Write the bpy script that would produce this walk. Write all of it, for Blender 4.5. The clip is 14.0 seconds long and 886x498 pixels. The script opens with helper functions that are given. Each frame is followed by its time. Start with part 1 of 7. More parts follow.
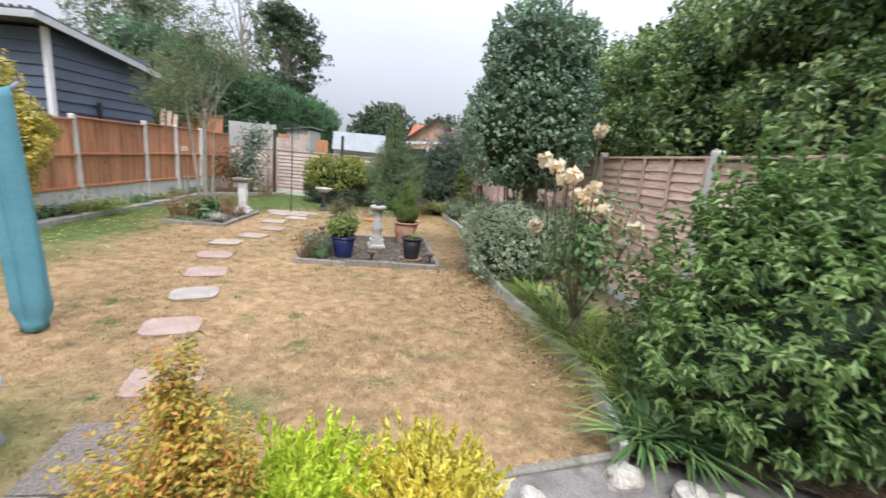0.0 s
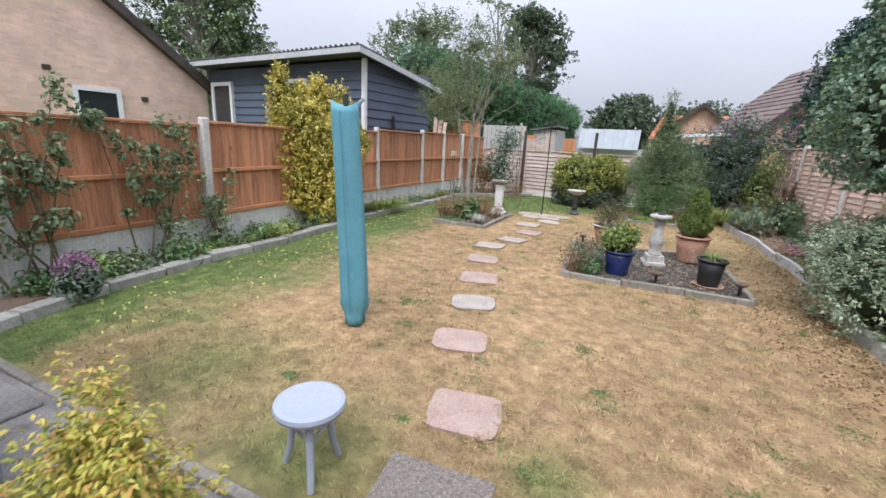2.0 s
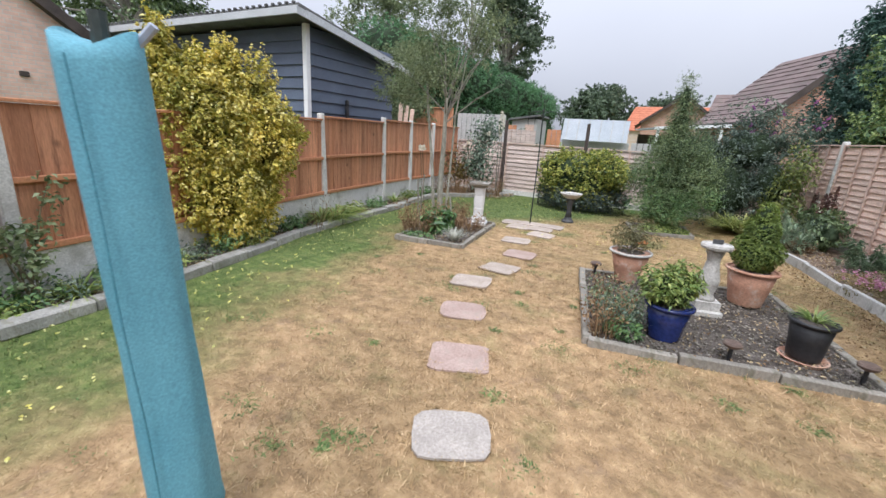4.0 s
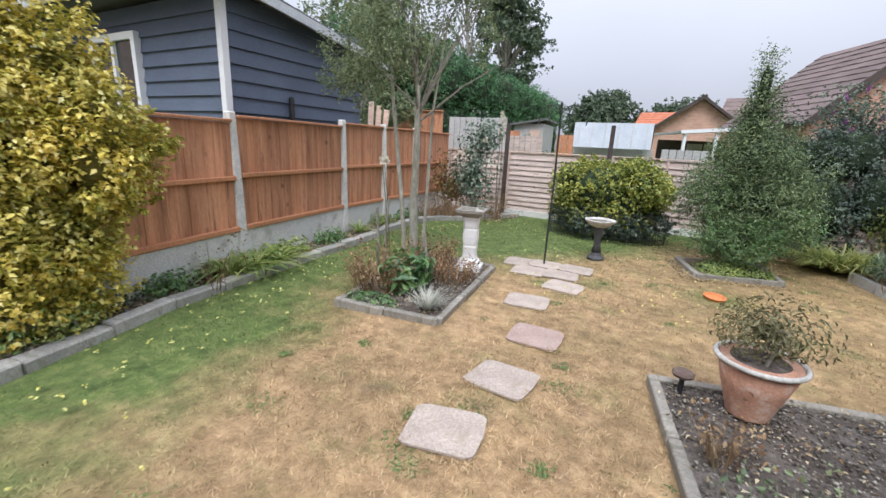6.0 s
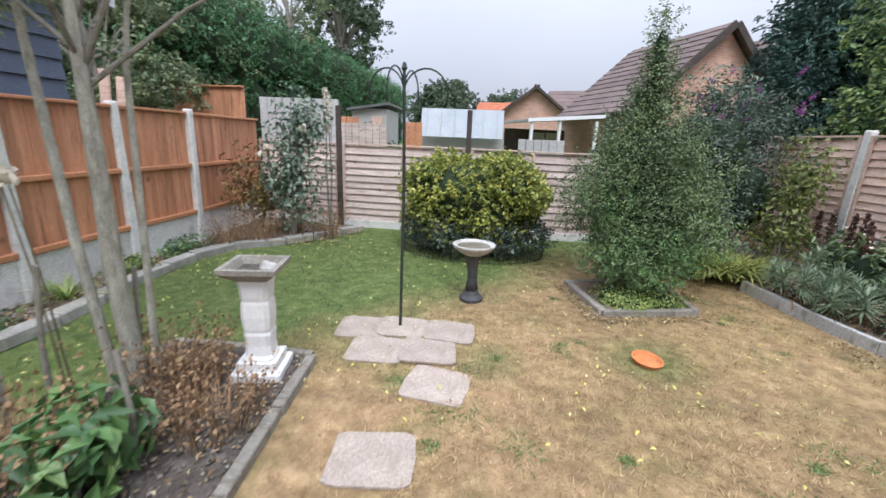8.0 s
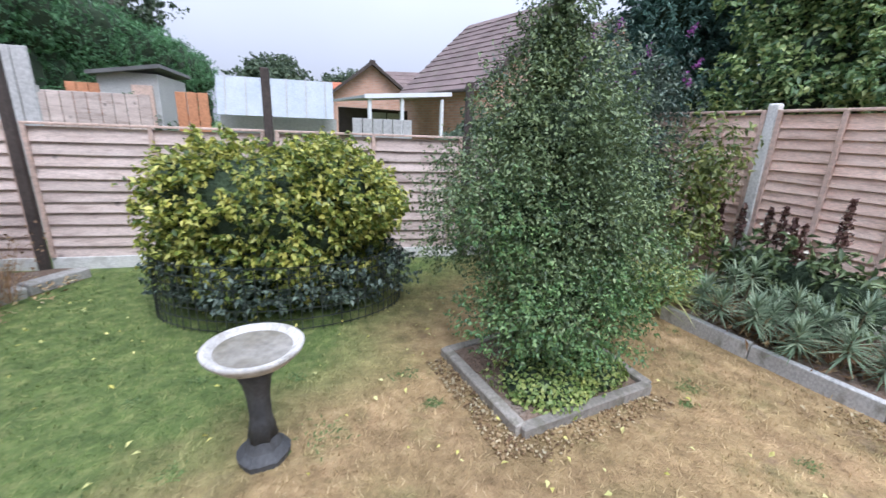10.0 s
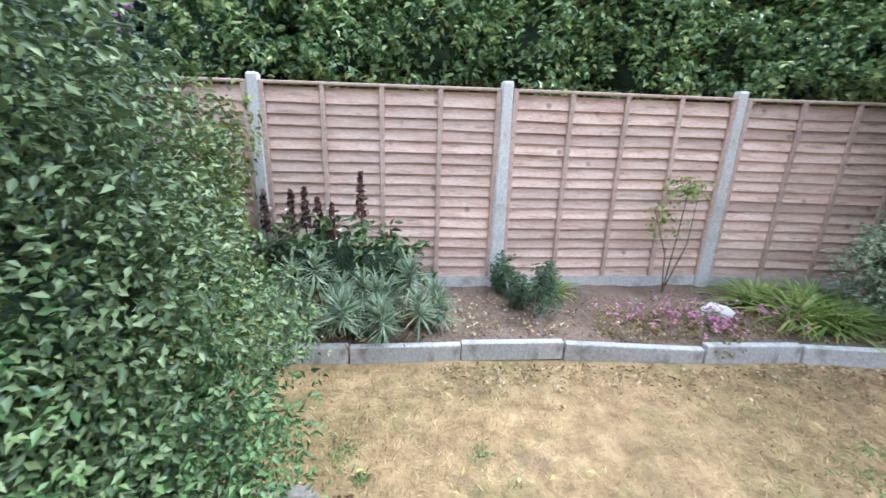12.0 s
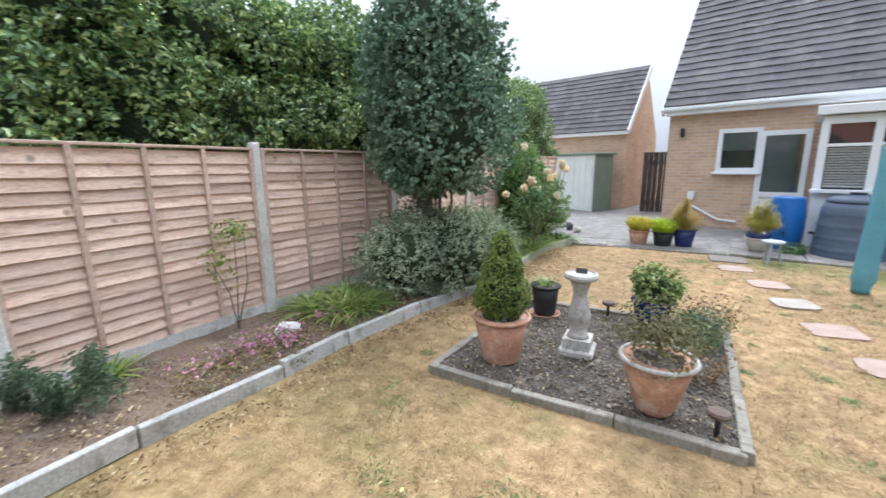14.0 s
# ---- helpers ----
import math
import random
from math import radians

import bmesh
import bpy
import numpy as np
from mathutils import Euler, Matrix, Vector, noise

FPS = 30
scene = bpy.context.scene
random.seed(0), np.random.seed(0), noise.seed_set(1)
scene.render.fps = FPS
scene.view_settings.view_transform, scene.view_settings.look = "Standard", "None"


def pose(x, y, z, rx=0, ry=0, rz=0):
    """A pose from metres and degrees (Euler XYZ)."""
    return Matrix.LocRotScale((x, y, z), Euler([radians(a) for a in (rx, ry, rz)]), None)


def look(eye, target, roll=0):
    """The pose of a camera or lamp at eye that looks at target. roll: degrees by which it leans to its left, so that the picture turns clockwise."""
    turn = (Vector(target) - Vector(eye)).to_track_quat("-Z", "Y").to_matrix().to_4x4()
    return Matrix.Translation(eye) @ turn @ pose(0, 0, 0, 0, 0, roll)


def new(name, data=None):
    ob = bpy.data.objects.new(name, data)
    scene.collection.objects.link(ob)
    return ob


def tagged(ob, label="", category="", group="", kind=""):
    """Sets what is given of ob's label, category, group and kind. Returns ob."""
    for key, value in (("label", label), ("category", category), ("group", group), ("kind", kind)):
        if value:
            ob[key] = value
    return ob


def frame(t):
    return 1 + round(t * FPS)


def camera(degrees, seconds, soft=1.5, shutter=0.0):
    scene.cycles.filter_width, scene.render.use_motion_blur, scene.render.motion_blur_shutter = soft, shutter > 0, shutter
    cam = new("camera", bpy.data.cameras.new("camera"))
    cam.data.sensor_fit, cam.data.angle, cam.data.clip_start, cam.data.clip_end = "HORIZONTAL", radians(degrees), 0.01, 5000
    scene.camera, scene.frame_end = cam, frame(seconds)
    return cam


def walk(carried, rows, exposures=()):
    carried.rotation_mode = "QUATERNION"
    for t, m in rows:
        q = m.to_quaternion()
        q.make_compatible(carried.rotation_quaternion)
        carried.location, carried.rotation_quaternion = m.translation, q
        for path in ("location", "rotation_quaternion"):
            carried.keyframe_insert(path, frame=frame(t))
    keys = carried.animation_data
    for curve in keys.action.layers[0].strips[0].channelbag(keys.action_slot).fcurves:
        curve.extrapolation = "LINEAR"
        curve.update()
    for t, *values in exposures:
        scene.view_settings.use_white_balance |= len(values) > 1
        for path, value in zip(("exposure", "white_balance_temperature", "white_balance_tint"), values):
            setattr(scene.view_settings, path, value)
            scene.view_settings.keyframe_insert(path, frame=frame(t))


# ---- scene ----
cam = camera(94.6, 14.0, 1.5, 0.2)
PATH = [
    (0, (-0.054, 0.059, 1.405, 77.91, -5.28, 1.42)),
    (0.5, (-0.129, 0.093, 1.408, 77.51, -5.75, 17.91)),
    (1, (-0.273, 0.186, 1.400, 76.31, -5.69, 28.33)),
    (1.5, (-0.537, 0.260, 1.395, 75.75, -4.38, 31.33)),
    (2, (-0.783, 0.514, 1.378, 75.48, -3.05, 32.08)),
    (2.5, (-1.043, 0.839, 1.411, 75.28, -3.53, 31.24)),
    (3, (-1.308, 1.192, 1.419, 74.83, -3.62, 27.61)),
    (3.2, (-1.374, 1.340, 1.429, 74.63, -3.48, 26.88)),
    (5.3, (-2.111, 3.420, 1.393, 74.40, -3.88, 31.26)),
    (5.5, (-2.196, 3.621, 1.385, 75.89, -3.75, 30.36)),
    (6, (-2.369, 4.091, 1.394, 75.57, -2.68, 28.47)),
    (6.5, (-2.510, 4.590, 1.405, 72.96, -2.71, 25.27)),
    (7, (-2.679, 5.100, 1.408, 73.52, -2.05, 18.42)),
    (7.5, (-2.786, 5.647, 1.390, 73.88, -1.57, 14.18)),
    (8, (-2.842, 6.129, 1.432, 74.99, -2.38, 8.12)),
    (8.2, (-2.861, 6.318, 1.441, 76.40, -1.44, 4.35)),
    (10.3, (-2.610, 8.357, 1.365, 73.85, -3.01, -21.93)),
    (10.5, (-2.578, 8.497, 1.354, 76.24, -2.00, -31.06)),
    (11, (-2.363, 8.810, 1.382, 73.30, -1.70, -48.40)),
    (11.5, (-2.202, 9.052, 1.400, 72.45, -3.28, -64.54)),
    (12, (-2.138, 9.196, 1.386, 72.94, -1.77, -82.24)),
    (12.5, (-2.118, 9.243, 1.389, 73.87, -2.14, -91.01)),
    (13, (-2.149, 9.233, 1.407, 75.89, -1.72, -103.35)),
    (13.5, (-2.210, 9.160, 1.431, 77.69, -0.82, -121.76)),
    (14, (-2.331, 9.055, 1.463, 78.54, 0.69, -137.92)),
]
walk(cam, [(t, pose(*p)) for t, p in PATH], [(0, 0.29, 6120, 12), (1.2, 0.21, 6020, 12), (3.0, 0.15, 6000, 12), (8.2, 0.17, 5850, 12), (10.5, 0.44, 5500, 15), (11.2, 0.62, 5450, 12), (12.0, 0.7, 5330, 9), (13.0, 0.8, 5200, 5), (14.0, 0.54, 5850, 7)])

# ---- world, sun, exposure ----
world = bpy.data.worlds.new("overcast_sky")
scene.world = world
world.use_nodes = True
wn, wl = world.node_tree.nodes, world.node_tree.links
sky = wn.new("ShaderNodeTexSky")
sky.sky_type = "NISHITA"
sky.sun_disc = False
sky.sun_elevation, sky.sun_rotation = radians(52), radians(200)
sky.dust_density, sky.air_density, sky.ozone_density = 4.0, 1.0, 1.0
hsv = wn.new("ShaderNodeHueSaturation")
hsv.inputs["Saturation"].default_value = 0.22
wl.new(sky.outputs["Color"], hsv.inputs["Color"])
cloud = wn.new("ShaderNodeTexNoise")
cloud.inputs["Scale"].default_value = 1.6
cloud.inputs["Detail"].default_value = 5
cramp = wn.new("ShaderNodeValToRGB")
cramp.color_ramp.elements[0].position, cramp.color_ramp.elements[0].color = 0.3, (5.6, 5.75, 6.3, 1)
cramp.color_ramp.elements[1].position, cramp.color_ramp.elements[1].color = 0.75, (6.7, 6.8, 7.2, 1)
wl.new(cloud.outputs["Fac"], cramp.inputs["Fac"])
cmix = wn.new("ShaderNodeMixRGB")
cmix.inputs["Fac"].default_value = 0.82
wl.new(hsv.outputs["Color"], cmix.inputs[1])
wl.new(cramp.outputs["Color"], cmix.inputs[2])
wl.new(cmix.outputs["Color"], wn["Background"].inputs["Color"])
# an overcast sky is brighter overhead than at the horizon
wdir = wn.new("ShaderNodeSeparateXYZ")
wl.new(wn.new("ShaderNodeTexCoord").outputs["Generated"], wdir.inputs[0])
wz = wn.new("ShaderNodeMath")
wz.operation, wz.use_clamp = "MULTIPLY", True
wl.new(wdir.outputs[2], wz.inputs[0])
wz.inputs[1].default_value = 1.0
wg = wn.new("ShaderNodeMath")
wg.operation = "MULTIPLY_ADD"
wl.new(wz.outputs[0], wg.inputs[0])
wg.inputs[1].default_value, wg.inputs[2].default_value = 0.22, 0.078
wl.new(wg.outputs[0], wn["Background"].inputs["Strength"])

sun = new("sun", bpy.data.lights.new("sun", "SUN"))
sun.data.energy, sun.data.angle, sun.data.color = 2.2, radians(28), (1.0, 0.97, 0.93)
sun.matrix_world = look((4, -13, 21), (0, 0, 0))

# ---- materials ----
MATS = {}


def nodes_of(name):
    m = bpy.data.materials.new(name)
    m.use_nodes = True
    return m, m.node_tree.nodes, m.node_tree.links


def noise_node(n, l, co, scale, detail=4.0, rough=0.55):
    x = n.new("ShaderNodeTexNoise")
    x.inputs["Scale"].default_value, x.inputs["Detail"].default_value, x.inputs["Roughness"].default_value = scale, detail, rough
    l.new(co, x.inputs["Vector"])
    return x.outputs["Fac"]


def ramp_node(n, l, fac, stops):
    r = n.new("ShaderNodeValToRGB")
    while len(r.color_ramp.elements) < len(stops):
        r.color_ramp.elements.new(0.5)
    for e, (p, c) in zip(r.color_ramp.elements, stops):
        e.position, e.color = p, (*c, 1)
    l.new(fac, r.inputs["Fac"])
    return r.outputs["Color"]


def mix_node(n, l, fac, a, b, mode="MIX"):
    m = n.new("ShaderNodeMixRGB")
    m.blend_type = mode
    for s, v in ((m.inputs["Fac"], fac), (m.inputs[1], a), (m.inputs[2], b)):
        if isinstance(v, (int, float)):
            s.default_value = v
        elif isinstance(v, tuple):
            s.default_value = (*v, 1)
        else:
            l.new(v, s)
    return m.outputs["Color"]


def math_node(n, l, op, a, b=0.0, clamp=False):
    m = n.new("ShaderNodeMath")
    m.operation, m.use_clamp = op, clamp
    for s, v in zip(m.inputs, (a, b)):
        if isinstance(v, (int, float)):
            s.default_value = v
        else:
            l.new(v, s)
    return m.outputs[0]


def surface(name, c1, c2, scale=3.0, fine=60.0, rough=0.8, bump=0.3, dist=0.01, c3=None, vary=0.0, metal=0.0, stretch=None, coords="Object", knots=0.0, grainy=1.0):
    """A worn surface: two colours in broad patches, fine grain, stains (c3) and relief."""
    if name in MATS:
        return MATS[name]
    m, n, l = nodes_of(name)
    p = n["Principled BSDF"]
    co = n.new("ShaderNodeTexCoord").outputs["Object"]
    if coords == "World":
        co = n.new("ShaderNodeNewGeometry").outputs["Position"]
    if stretch:
        mp = n.new("ShaderNodeMapping")
        mp.inputs["Scale"].default_value = stretch
        l.new(co, mp.inputs["Vector"])
        co = mp.outputs["Vector"]
    broad, grain = noise_node(n, l, co, scale), noise_node(n, l, co, fine, 3.0)
    col = ramp_node(n, l, broad, [(0.32, c1), (0.68, c2)])
    g = ramp_node(n, l, grain, [(0.25, (1 - 0.28 * grainy,) * 3), (0.75, (1 + 0.22 * grainy,) * 3)])
    col = mix_node(n, l, 1.0, col, g, "MULTIPLY")
    if c3:
        st = noise_node(n, l, co, scale * 2.3, 6.0, 0.7)
        col = mix_node(n, l, ramp_node(n, l, st, [(0.52, (0, 0, 0)), (0.7, (1, 1, 1))]), col, c3)
    if knots:
        vo = n.new("ShaderNodeTexVoronoi")
        vo.inputs["Scale"].default_value = knots
        l.new(n.new("ShaderNodeNewGeometry").outputs["Position"], vo.inputs["Vector"])
        col = mix_node(n, l, ramp_node(n, l, vo.outputs["Distance"], [(0.05, (0.75, 0.75, 0.75)), (0.13, (0, 0, 0))]), col, tuple(0.35 * v for v in c1))
    if vary:
        rnd = n.new("ShaderNodeObjectInfo").outputs["Random"]
        col = mix_node(n, l, 1.0, col, ramp_node(n, l, rnd, [(0.0, (1 - vary,) * 3), (1.0, (1 + vary,) * 3)]), "MULTIPLY")
    l.new(col, p.inputs["Base Color"])
    p.inputs["Roughness"].default_value, p.inputs["Metallic"].default_value = rough, metal
    if bump:
        b = n.new("ShaderNodeBump")
        b.inputs["Strength"].default_value, b.inputs["Distance"].default_value = bump, dist
        l.new(math_node(n, l, "ADD", grain, math_node(n, l, "MULTIPLY", broad, 1.5)), b.inputs["Height"])
        l.new(b.outputs["Normal"], p.inputs["Normal"])
    MATS[name] = m
    return m


def leafy(name, colours, rough=0.5, see=0.25, soft=1.6):
    """Leaves: each leaf takes its own colour, some light passes through."""
    if name in MATS:
        return MATS[name]
    m, n, l = nodes_of(name)
    p = n["Principled BSDF"]
    geo = n.new("ShaderNodeNewGeometry")
    k = len(colours) - 1
    col = ramp_node(n, l, geo.outputs["Random Per Island"], [(i / k, c) for i, c in enumerate(colours)])
    patch = noise_node(n, l, geo.outputs["Position"], soft, 3.0)
    col = mix_node(n, l, 1.0, col, ramp_node(n, l, patch, [(0.3, (0.7, 0.75, 0.7)), (0.7, (1.25, 1.2, 1.1))]), "MULTIPLY")
    l.new(col, p.inputs["Base Color"])
    p.inputs["Roughness"].default_value = rough
    tr = n.new("ShaderNodeBsdfTranslucent")
    l.new(col, tr.inputs["Color"])
    mx = n.new("ShaderNodeMixShader")
    mx.inputs["Fac"].default_value = see
    l.new(p.outputs["BSDF"], mx.inputs[1])
    l.new(tr.outputs["BSDF"], mx.inputs[2])
    l.new(mx.outputs["Shader"], n["Material Output"].inputs["Surface"])
    MATS[name] = m
    return m


def brick_mat(name, a, b, mortar):
    m, n, l = nodes_of(name)
    p = n["Principled BSDF"]
    tc = n.new("ShaderNodeTexCoord").outputs["UV"]
    br = n.new("ShaderNodeTexBrick")
    br.inputs["Color1"].default_value, br.inputs["Color2"].default_value, br.inputs["Mortar"].default_value = (*a, 1), (*b, 1), (*mortar, 1)
    br.inputs["Scale"].default_value = 1.0
    br.inputs["Brick Width"].default_value, br.inputs["Row Height"].default_value, br.inputs["Mortar Size"].default_value = 0.225, 0.075, 0.008
    l.new(tc, br.inputs["Vector"])
    st = noise_node(n, l, tc, 2.0, 6.0, 0.7)
    col = mix_node(n, l, 1.0, br.outputs["Color"], ramp_node(n, l, st, [(0.3, (0.8, 0.8, 0.8)), (0.7, (1.15, 1.12, 1.1))]), "MULTIPLY")
    l.new(col, p.inputs["Base Color"])
    p.inputs["Roughness"].default_value = 0.9
    bp = n.new("ShaderNodeBump")
    bp.inputs["Strength"].default_value, bp.inputs["Distance"].default_value = 0.6, 0.008
    bp.invert = True
    l.new(br.outputs["Fac"], bp.inputs["Height"])
    l.new(bp.outputs["Normal"], p.inputs["Normal"])
    return m


def lawn_colour(n, l, pos, blades):
    """Parched turf with greener stretches beside the shaded borders, patches and tufts."""
    sep = n.new("ShaderNodeSeparateXYZ")
    l.new(pos, sep.inputs[0])
    x, y = sep.outputs[0], sep.outputs[1]
    wob = noise_node(n, l, pos, 1.1, 5.0, 0.65)
    # strip beside the closeboard fence
    edge = math_node(n, l, "SUBTRACT", math_node(n, l, "MULTIPLY", math_node(n, l, "ADD", x, math_node(n, l, "MULTIPLY", y, 0.16)), -1.0), 3.2)
    edge = math_node(n, l, "ADD", edge, math_node(n, l, "MULTIPLY", math_node(n, l, "SUBTRACT", wob, 0.5), 2.6))
    strip = math_node(n, l, "MULTIPLY", edge, 1.1, True)
    # far end under the hedge
    far = math_node(n, l, "ADD", math_node(n, l, "SUBTRACT", y, 9.2), math_node(n, l, "MULTIPLY", math_node(n, l, "ADD", x, 3.1), -1.3))
    far = math_node(n, l, "ADD", far, math_node(n, l, "MULTIPLY", math_node(n, l, "SUBTRACT", wob, 0.5), 2.0))
    far = math_node(n, l, "MULTIPLY", far, 0.8, True)
    tuft = noise_node(n, l, pos, 2.7, 6.0, 0.72)
    tuft = math_node(n, l, "MULTIPLY", math_node(n, l, "SUBTRACT", tuft, 0.52), 3.6, True)
    green = math_node(n, l, "MAXIMUM", math_node(n, l, "MAXIMUM", strip, far), math_node(n, l, "MULTIPLY", tuft, 0.6))
    # lusher rings round the dish and between the slabs
    for cx, cy, cr in ((-1.74, 8.86, 0.42), (-2.85, 8.62, 0.34), (-3.75, 8.62, 0.3), (-3.35, 8.3, 0.26), (-2.1, 1.45, 0.8), (-1.1, 2.0, 0.3), (-3.2, 1.7, 0.95)):
        dx, dy = math_node(n, l, "SUBTRACT", x, cx), math_node(n, l, "SUBTRACT", y, cy)
        dd = math_node(n, l, "SQRT", math_node(n, l, "ADD", math_node(n, l, "MULTIPLY", dx, dx), math_node(n, l, "MULTIPLY", dy, dy)))
        ring = math_node(n, l, "SUBTRACT", 1.0, math_node(n, l, "DIVIDE", dd, cr))
        ring = math_node(n, l, "ADD", ring, math_node(n, l, "MULTIPLY", math_node(n, l, "SUBTRACT", wob, 0.5), 1.2))
        green = math_node(n, l, "MAXIMUM", green, math_node(n, l, "MULTIPLY", math_node(n, l, "MULTIPLY", ring, 1.0, True), 0.75))
    if blades:
        rnd = n.new("ShaderNodeNewGeometry").outputs["Random Per Island"]
        dry = ramp_node(n, l, rnd, [(0.0, (0.225, 0.155, 0.076)), (0.5, (0.4, 0.276, 0.143)), (1.0, (0.58, 0.434, 0.262))])
        wet = ramp_node(n, l, rnd, [(0.0, (0.055, 0.1, 0.02)), (0.6, (0.12, 0.18, 0.042)), (1.0, (0.28, 0.3, 0.11))])
    else:
        f1 = noise_node(n, l, pos, 9.0, 6.0, 0.7)
        dry = ramp_node(n, l, f1, [(0.28, (0.225, 0.155, 0.08)), (0.5, (0.38, 0.261, 0.14)), (0.72, (0.5, 0.364, 0.207))])
        wet = ramp_node(n, l, f1, [(0.28, (0.065, 0.105, 0.024)), (0.5, (0.125, 0.175, 0.047)), (0.72, (0.23, 0.25, 0.088))])
    clump = noise_node(n, l, pos, 7.0, 5.0, 0.7)
    dry = mix_node(n, l, 1.0, dry, ramp_node(n, l, clump, [(0.3, (0.68, 0.65, 0.61)), (0.5, (1.0, 0.98, 0.96)), (0.7, (1.3, 1.3, 1.31))]), "MULTIPLY")
    wet = mix_node(n, l, 1.0, wet, ramp_node(n, l, clump, [(0.3, (0.6, 0.66, 0.6)), (0.7, (1.35, 1.3, 1.25))]), "MULTIPLY")
    mott = noise_node(n, l, pos, 0.75, 4.0, 0.6)
    dry = mix_node(n, l, 1.0, dry, ramp_node(n, l, mott, [(0.3, (0.74, 0.74, 0.68)), (0.7, (1.25, 1.21, 1.2))]), "MULTIPLY")
    olive = math_node(n, l, "ADD", math_node(n, l, "MULTIPLY", math_node(n, l, "SUBTRACT", y, 6.3), 0.13), math_node(n, l, "MULTIPLY", math_node(n, l, "ADD", x, 2.0), 0.08))
    olive = math_node(n, l, "ADD", olive, math_node(n, l, "MULTIPLY", math_node(n, l, "SUBTRACT", noise_node(n, l, pos, 1.7, 5.0, 0.7), 0.47), 2.4), True)
    dry = mix_node(n, l, math_node(n, l, "MULTIPLY", olive, 0.6), dry, mix_node(n, l, 1.0, dry, (0.80, 0.93, 0.72), "MULTIPLY"))
    bare = noise_node(n, l, pos, 3.4, 6.0, 0.75)
    dry = mix_node(n, l, ramp_node(n, l, bare, [(0.56, (0, 0, 0)), (0.68, (0.65, 0.65, 0.65))]), dry, (0.25, 0.165, 0.105))
    return mix_node(n, l, green, dry, wet)


def lawn_mat(name, blades):
    m, n, l = nodes_of(name)
    p = n["Principled BSDF"]
    pos = n.new("ShaderNodeNewGeometry").outputs["Position"]
    l.new(lawn_colour(n, l, pos, blades), p.inputs["Base Color"])
    p.inputs["Roughness"].default_value = 0.9
    if not blades:
        f = noise_node(n, l, pos, 55.0, 5.0, 0.7)
        b = n.new("ShaderNodeBump")
        b.inputs["Strength"].default_value, b.inputs["Distance"].default_value = 0.7, 0.025
        l.new(f, b.inputs["Height"])
        l.new(b.outputs["Normal"], p.inputs["Normal"])
    return m


def glass_mat():
    m, n, l = nodes_of("window_glass")
    p = n["Principled BSDF"]
    p.inputs["Base Color"].default_value = (0.03, 0.035, 0.04, 1)
    p.inputs["Roughness"].default_value, p.inputs["IOR"].default_value = 0.04, 1.5
    p.inputs["Specular IOR Level"].default_value = 0.8
    return m


LAWN, BLADES = lawn_mat("parched_lawn", False), lawn_mat("grass_blades", True)
GLASS = glass_mat()
SOIL = surface("bed_soil", (0.14, 0.095, 0.065), (0.25, 0.18, 0.13), 2.5, 45, 0.95, 0.9, 0.03, (0.26, 0.22, 0.18), coords="World")
DARKSOIL = surface("mulched_soil", (0.07, 0.057, 0.047), (0.14, 0.117, 0.098), 4, 50, 0.95, 1.0, 0.03, (0.23, 0.2, 0.18), coords="World")
CONCRETE = surface("concrete_post", (0.6, 0.59, 0.56), (0.76, 0.75, 0.72), 2.0, 70, 0.9, 0.3, 0.006, (0.42, 0.41, 0.37), 0.08)
KERB = surface("kerb_stone", (0.29, 0.28, 0.255), (0.46, 0.445, 0.41), 3.0, 50, 0.92, 0.5, 0.01, (0.24, 0.23, 0.18), 0.16)
PALEKERB = surface("pale_kerb", (0.4, 0.4, 0.385), (0.58, 0.575, 0.55), 3.0, 50, 0.92, 0.4, 0.008, (0.26, 0.255, 0.22), 0.12)
EDGING = surface("weathered_edging", (0.2, 0.185, 0.155), (0.36, 0.33, 0.285), 3.0, 50, 0.92, 0.5, 0.01, (0.16, 0.15, 0.11), 0.12)
PAVING = surface("patio_concrete", (0.19, 0.175, 0.165), (0.31, 0.29, 0.275), 3.5, 90, 0.9, 0.8, 0.01, (0.13, 0.12, 0.1), 0.1, coords="World")
AGGREGATE = surface("exposed_aggregate", (0.16, 0.135, 0.115), (0.31, 0.265, 0.235), 55, 140, 0.9, 0.9, 0.012, (0.5, 0.45, 0.41))
PINKSLAB = surface("pink_slab", (0.36, 0.255, 0.215), (0.47, 0.35, 0.3), 5.0, 70, 0.92, 0.6, 0.01, (0.36, 0.29, 0.24), 0.07)
GREYSLAB = surface("grey_slab", (0.34, 0.305, 0.27), (0.46, 0.41, 0.365), 6.0, 70, 0.92, 0.6, 0.01, (0.3, 0.27, 0.23), 0.06)
BUFFSLAB = surface("buff_slab", (0.37, 0.305, 0.255), (0.50, 0.42, 0.36), 6.0, 70, 0.92, 0.6, 0.01, (0.33, 0.275, 0.21), 0.1)
ORANGEWOOD = surface("stained_boards", (0.41, 0.18, 0.092), (0.65, 0.32, 0.178), 1.3, 30, 0.7, 0.35, 0.004, (0.2, 0.085, 0.045), 0.17, stretch=(7, 7, 0.6), coords="World", knots=3.2)
ORANGERAIL = surface("stained_rail", (0.42, 0.18, 0.085), (0.56, 0.26, 0.13), 2.0, 40, 0.7, 0.3, 0.004, None, 0.1)
LAPWOOD = surface("lap_slats", (0.70, 0.485, 0.385), (0.85, 0.665, 0.555), 1.6, 25, 0.75, 0.4, 0.004, (0.40, 0.265, 0.20), 0.2, stretch=(1.2, 1.2, 9), coords="World", knots=4.5)
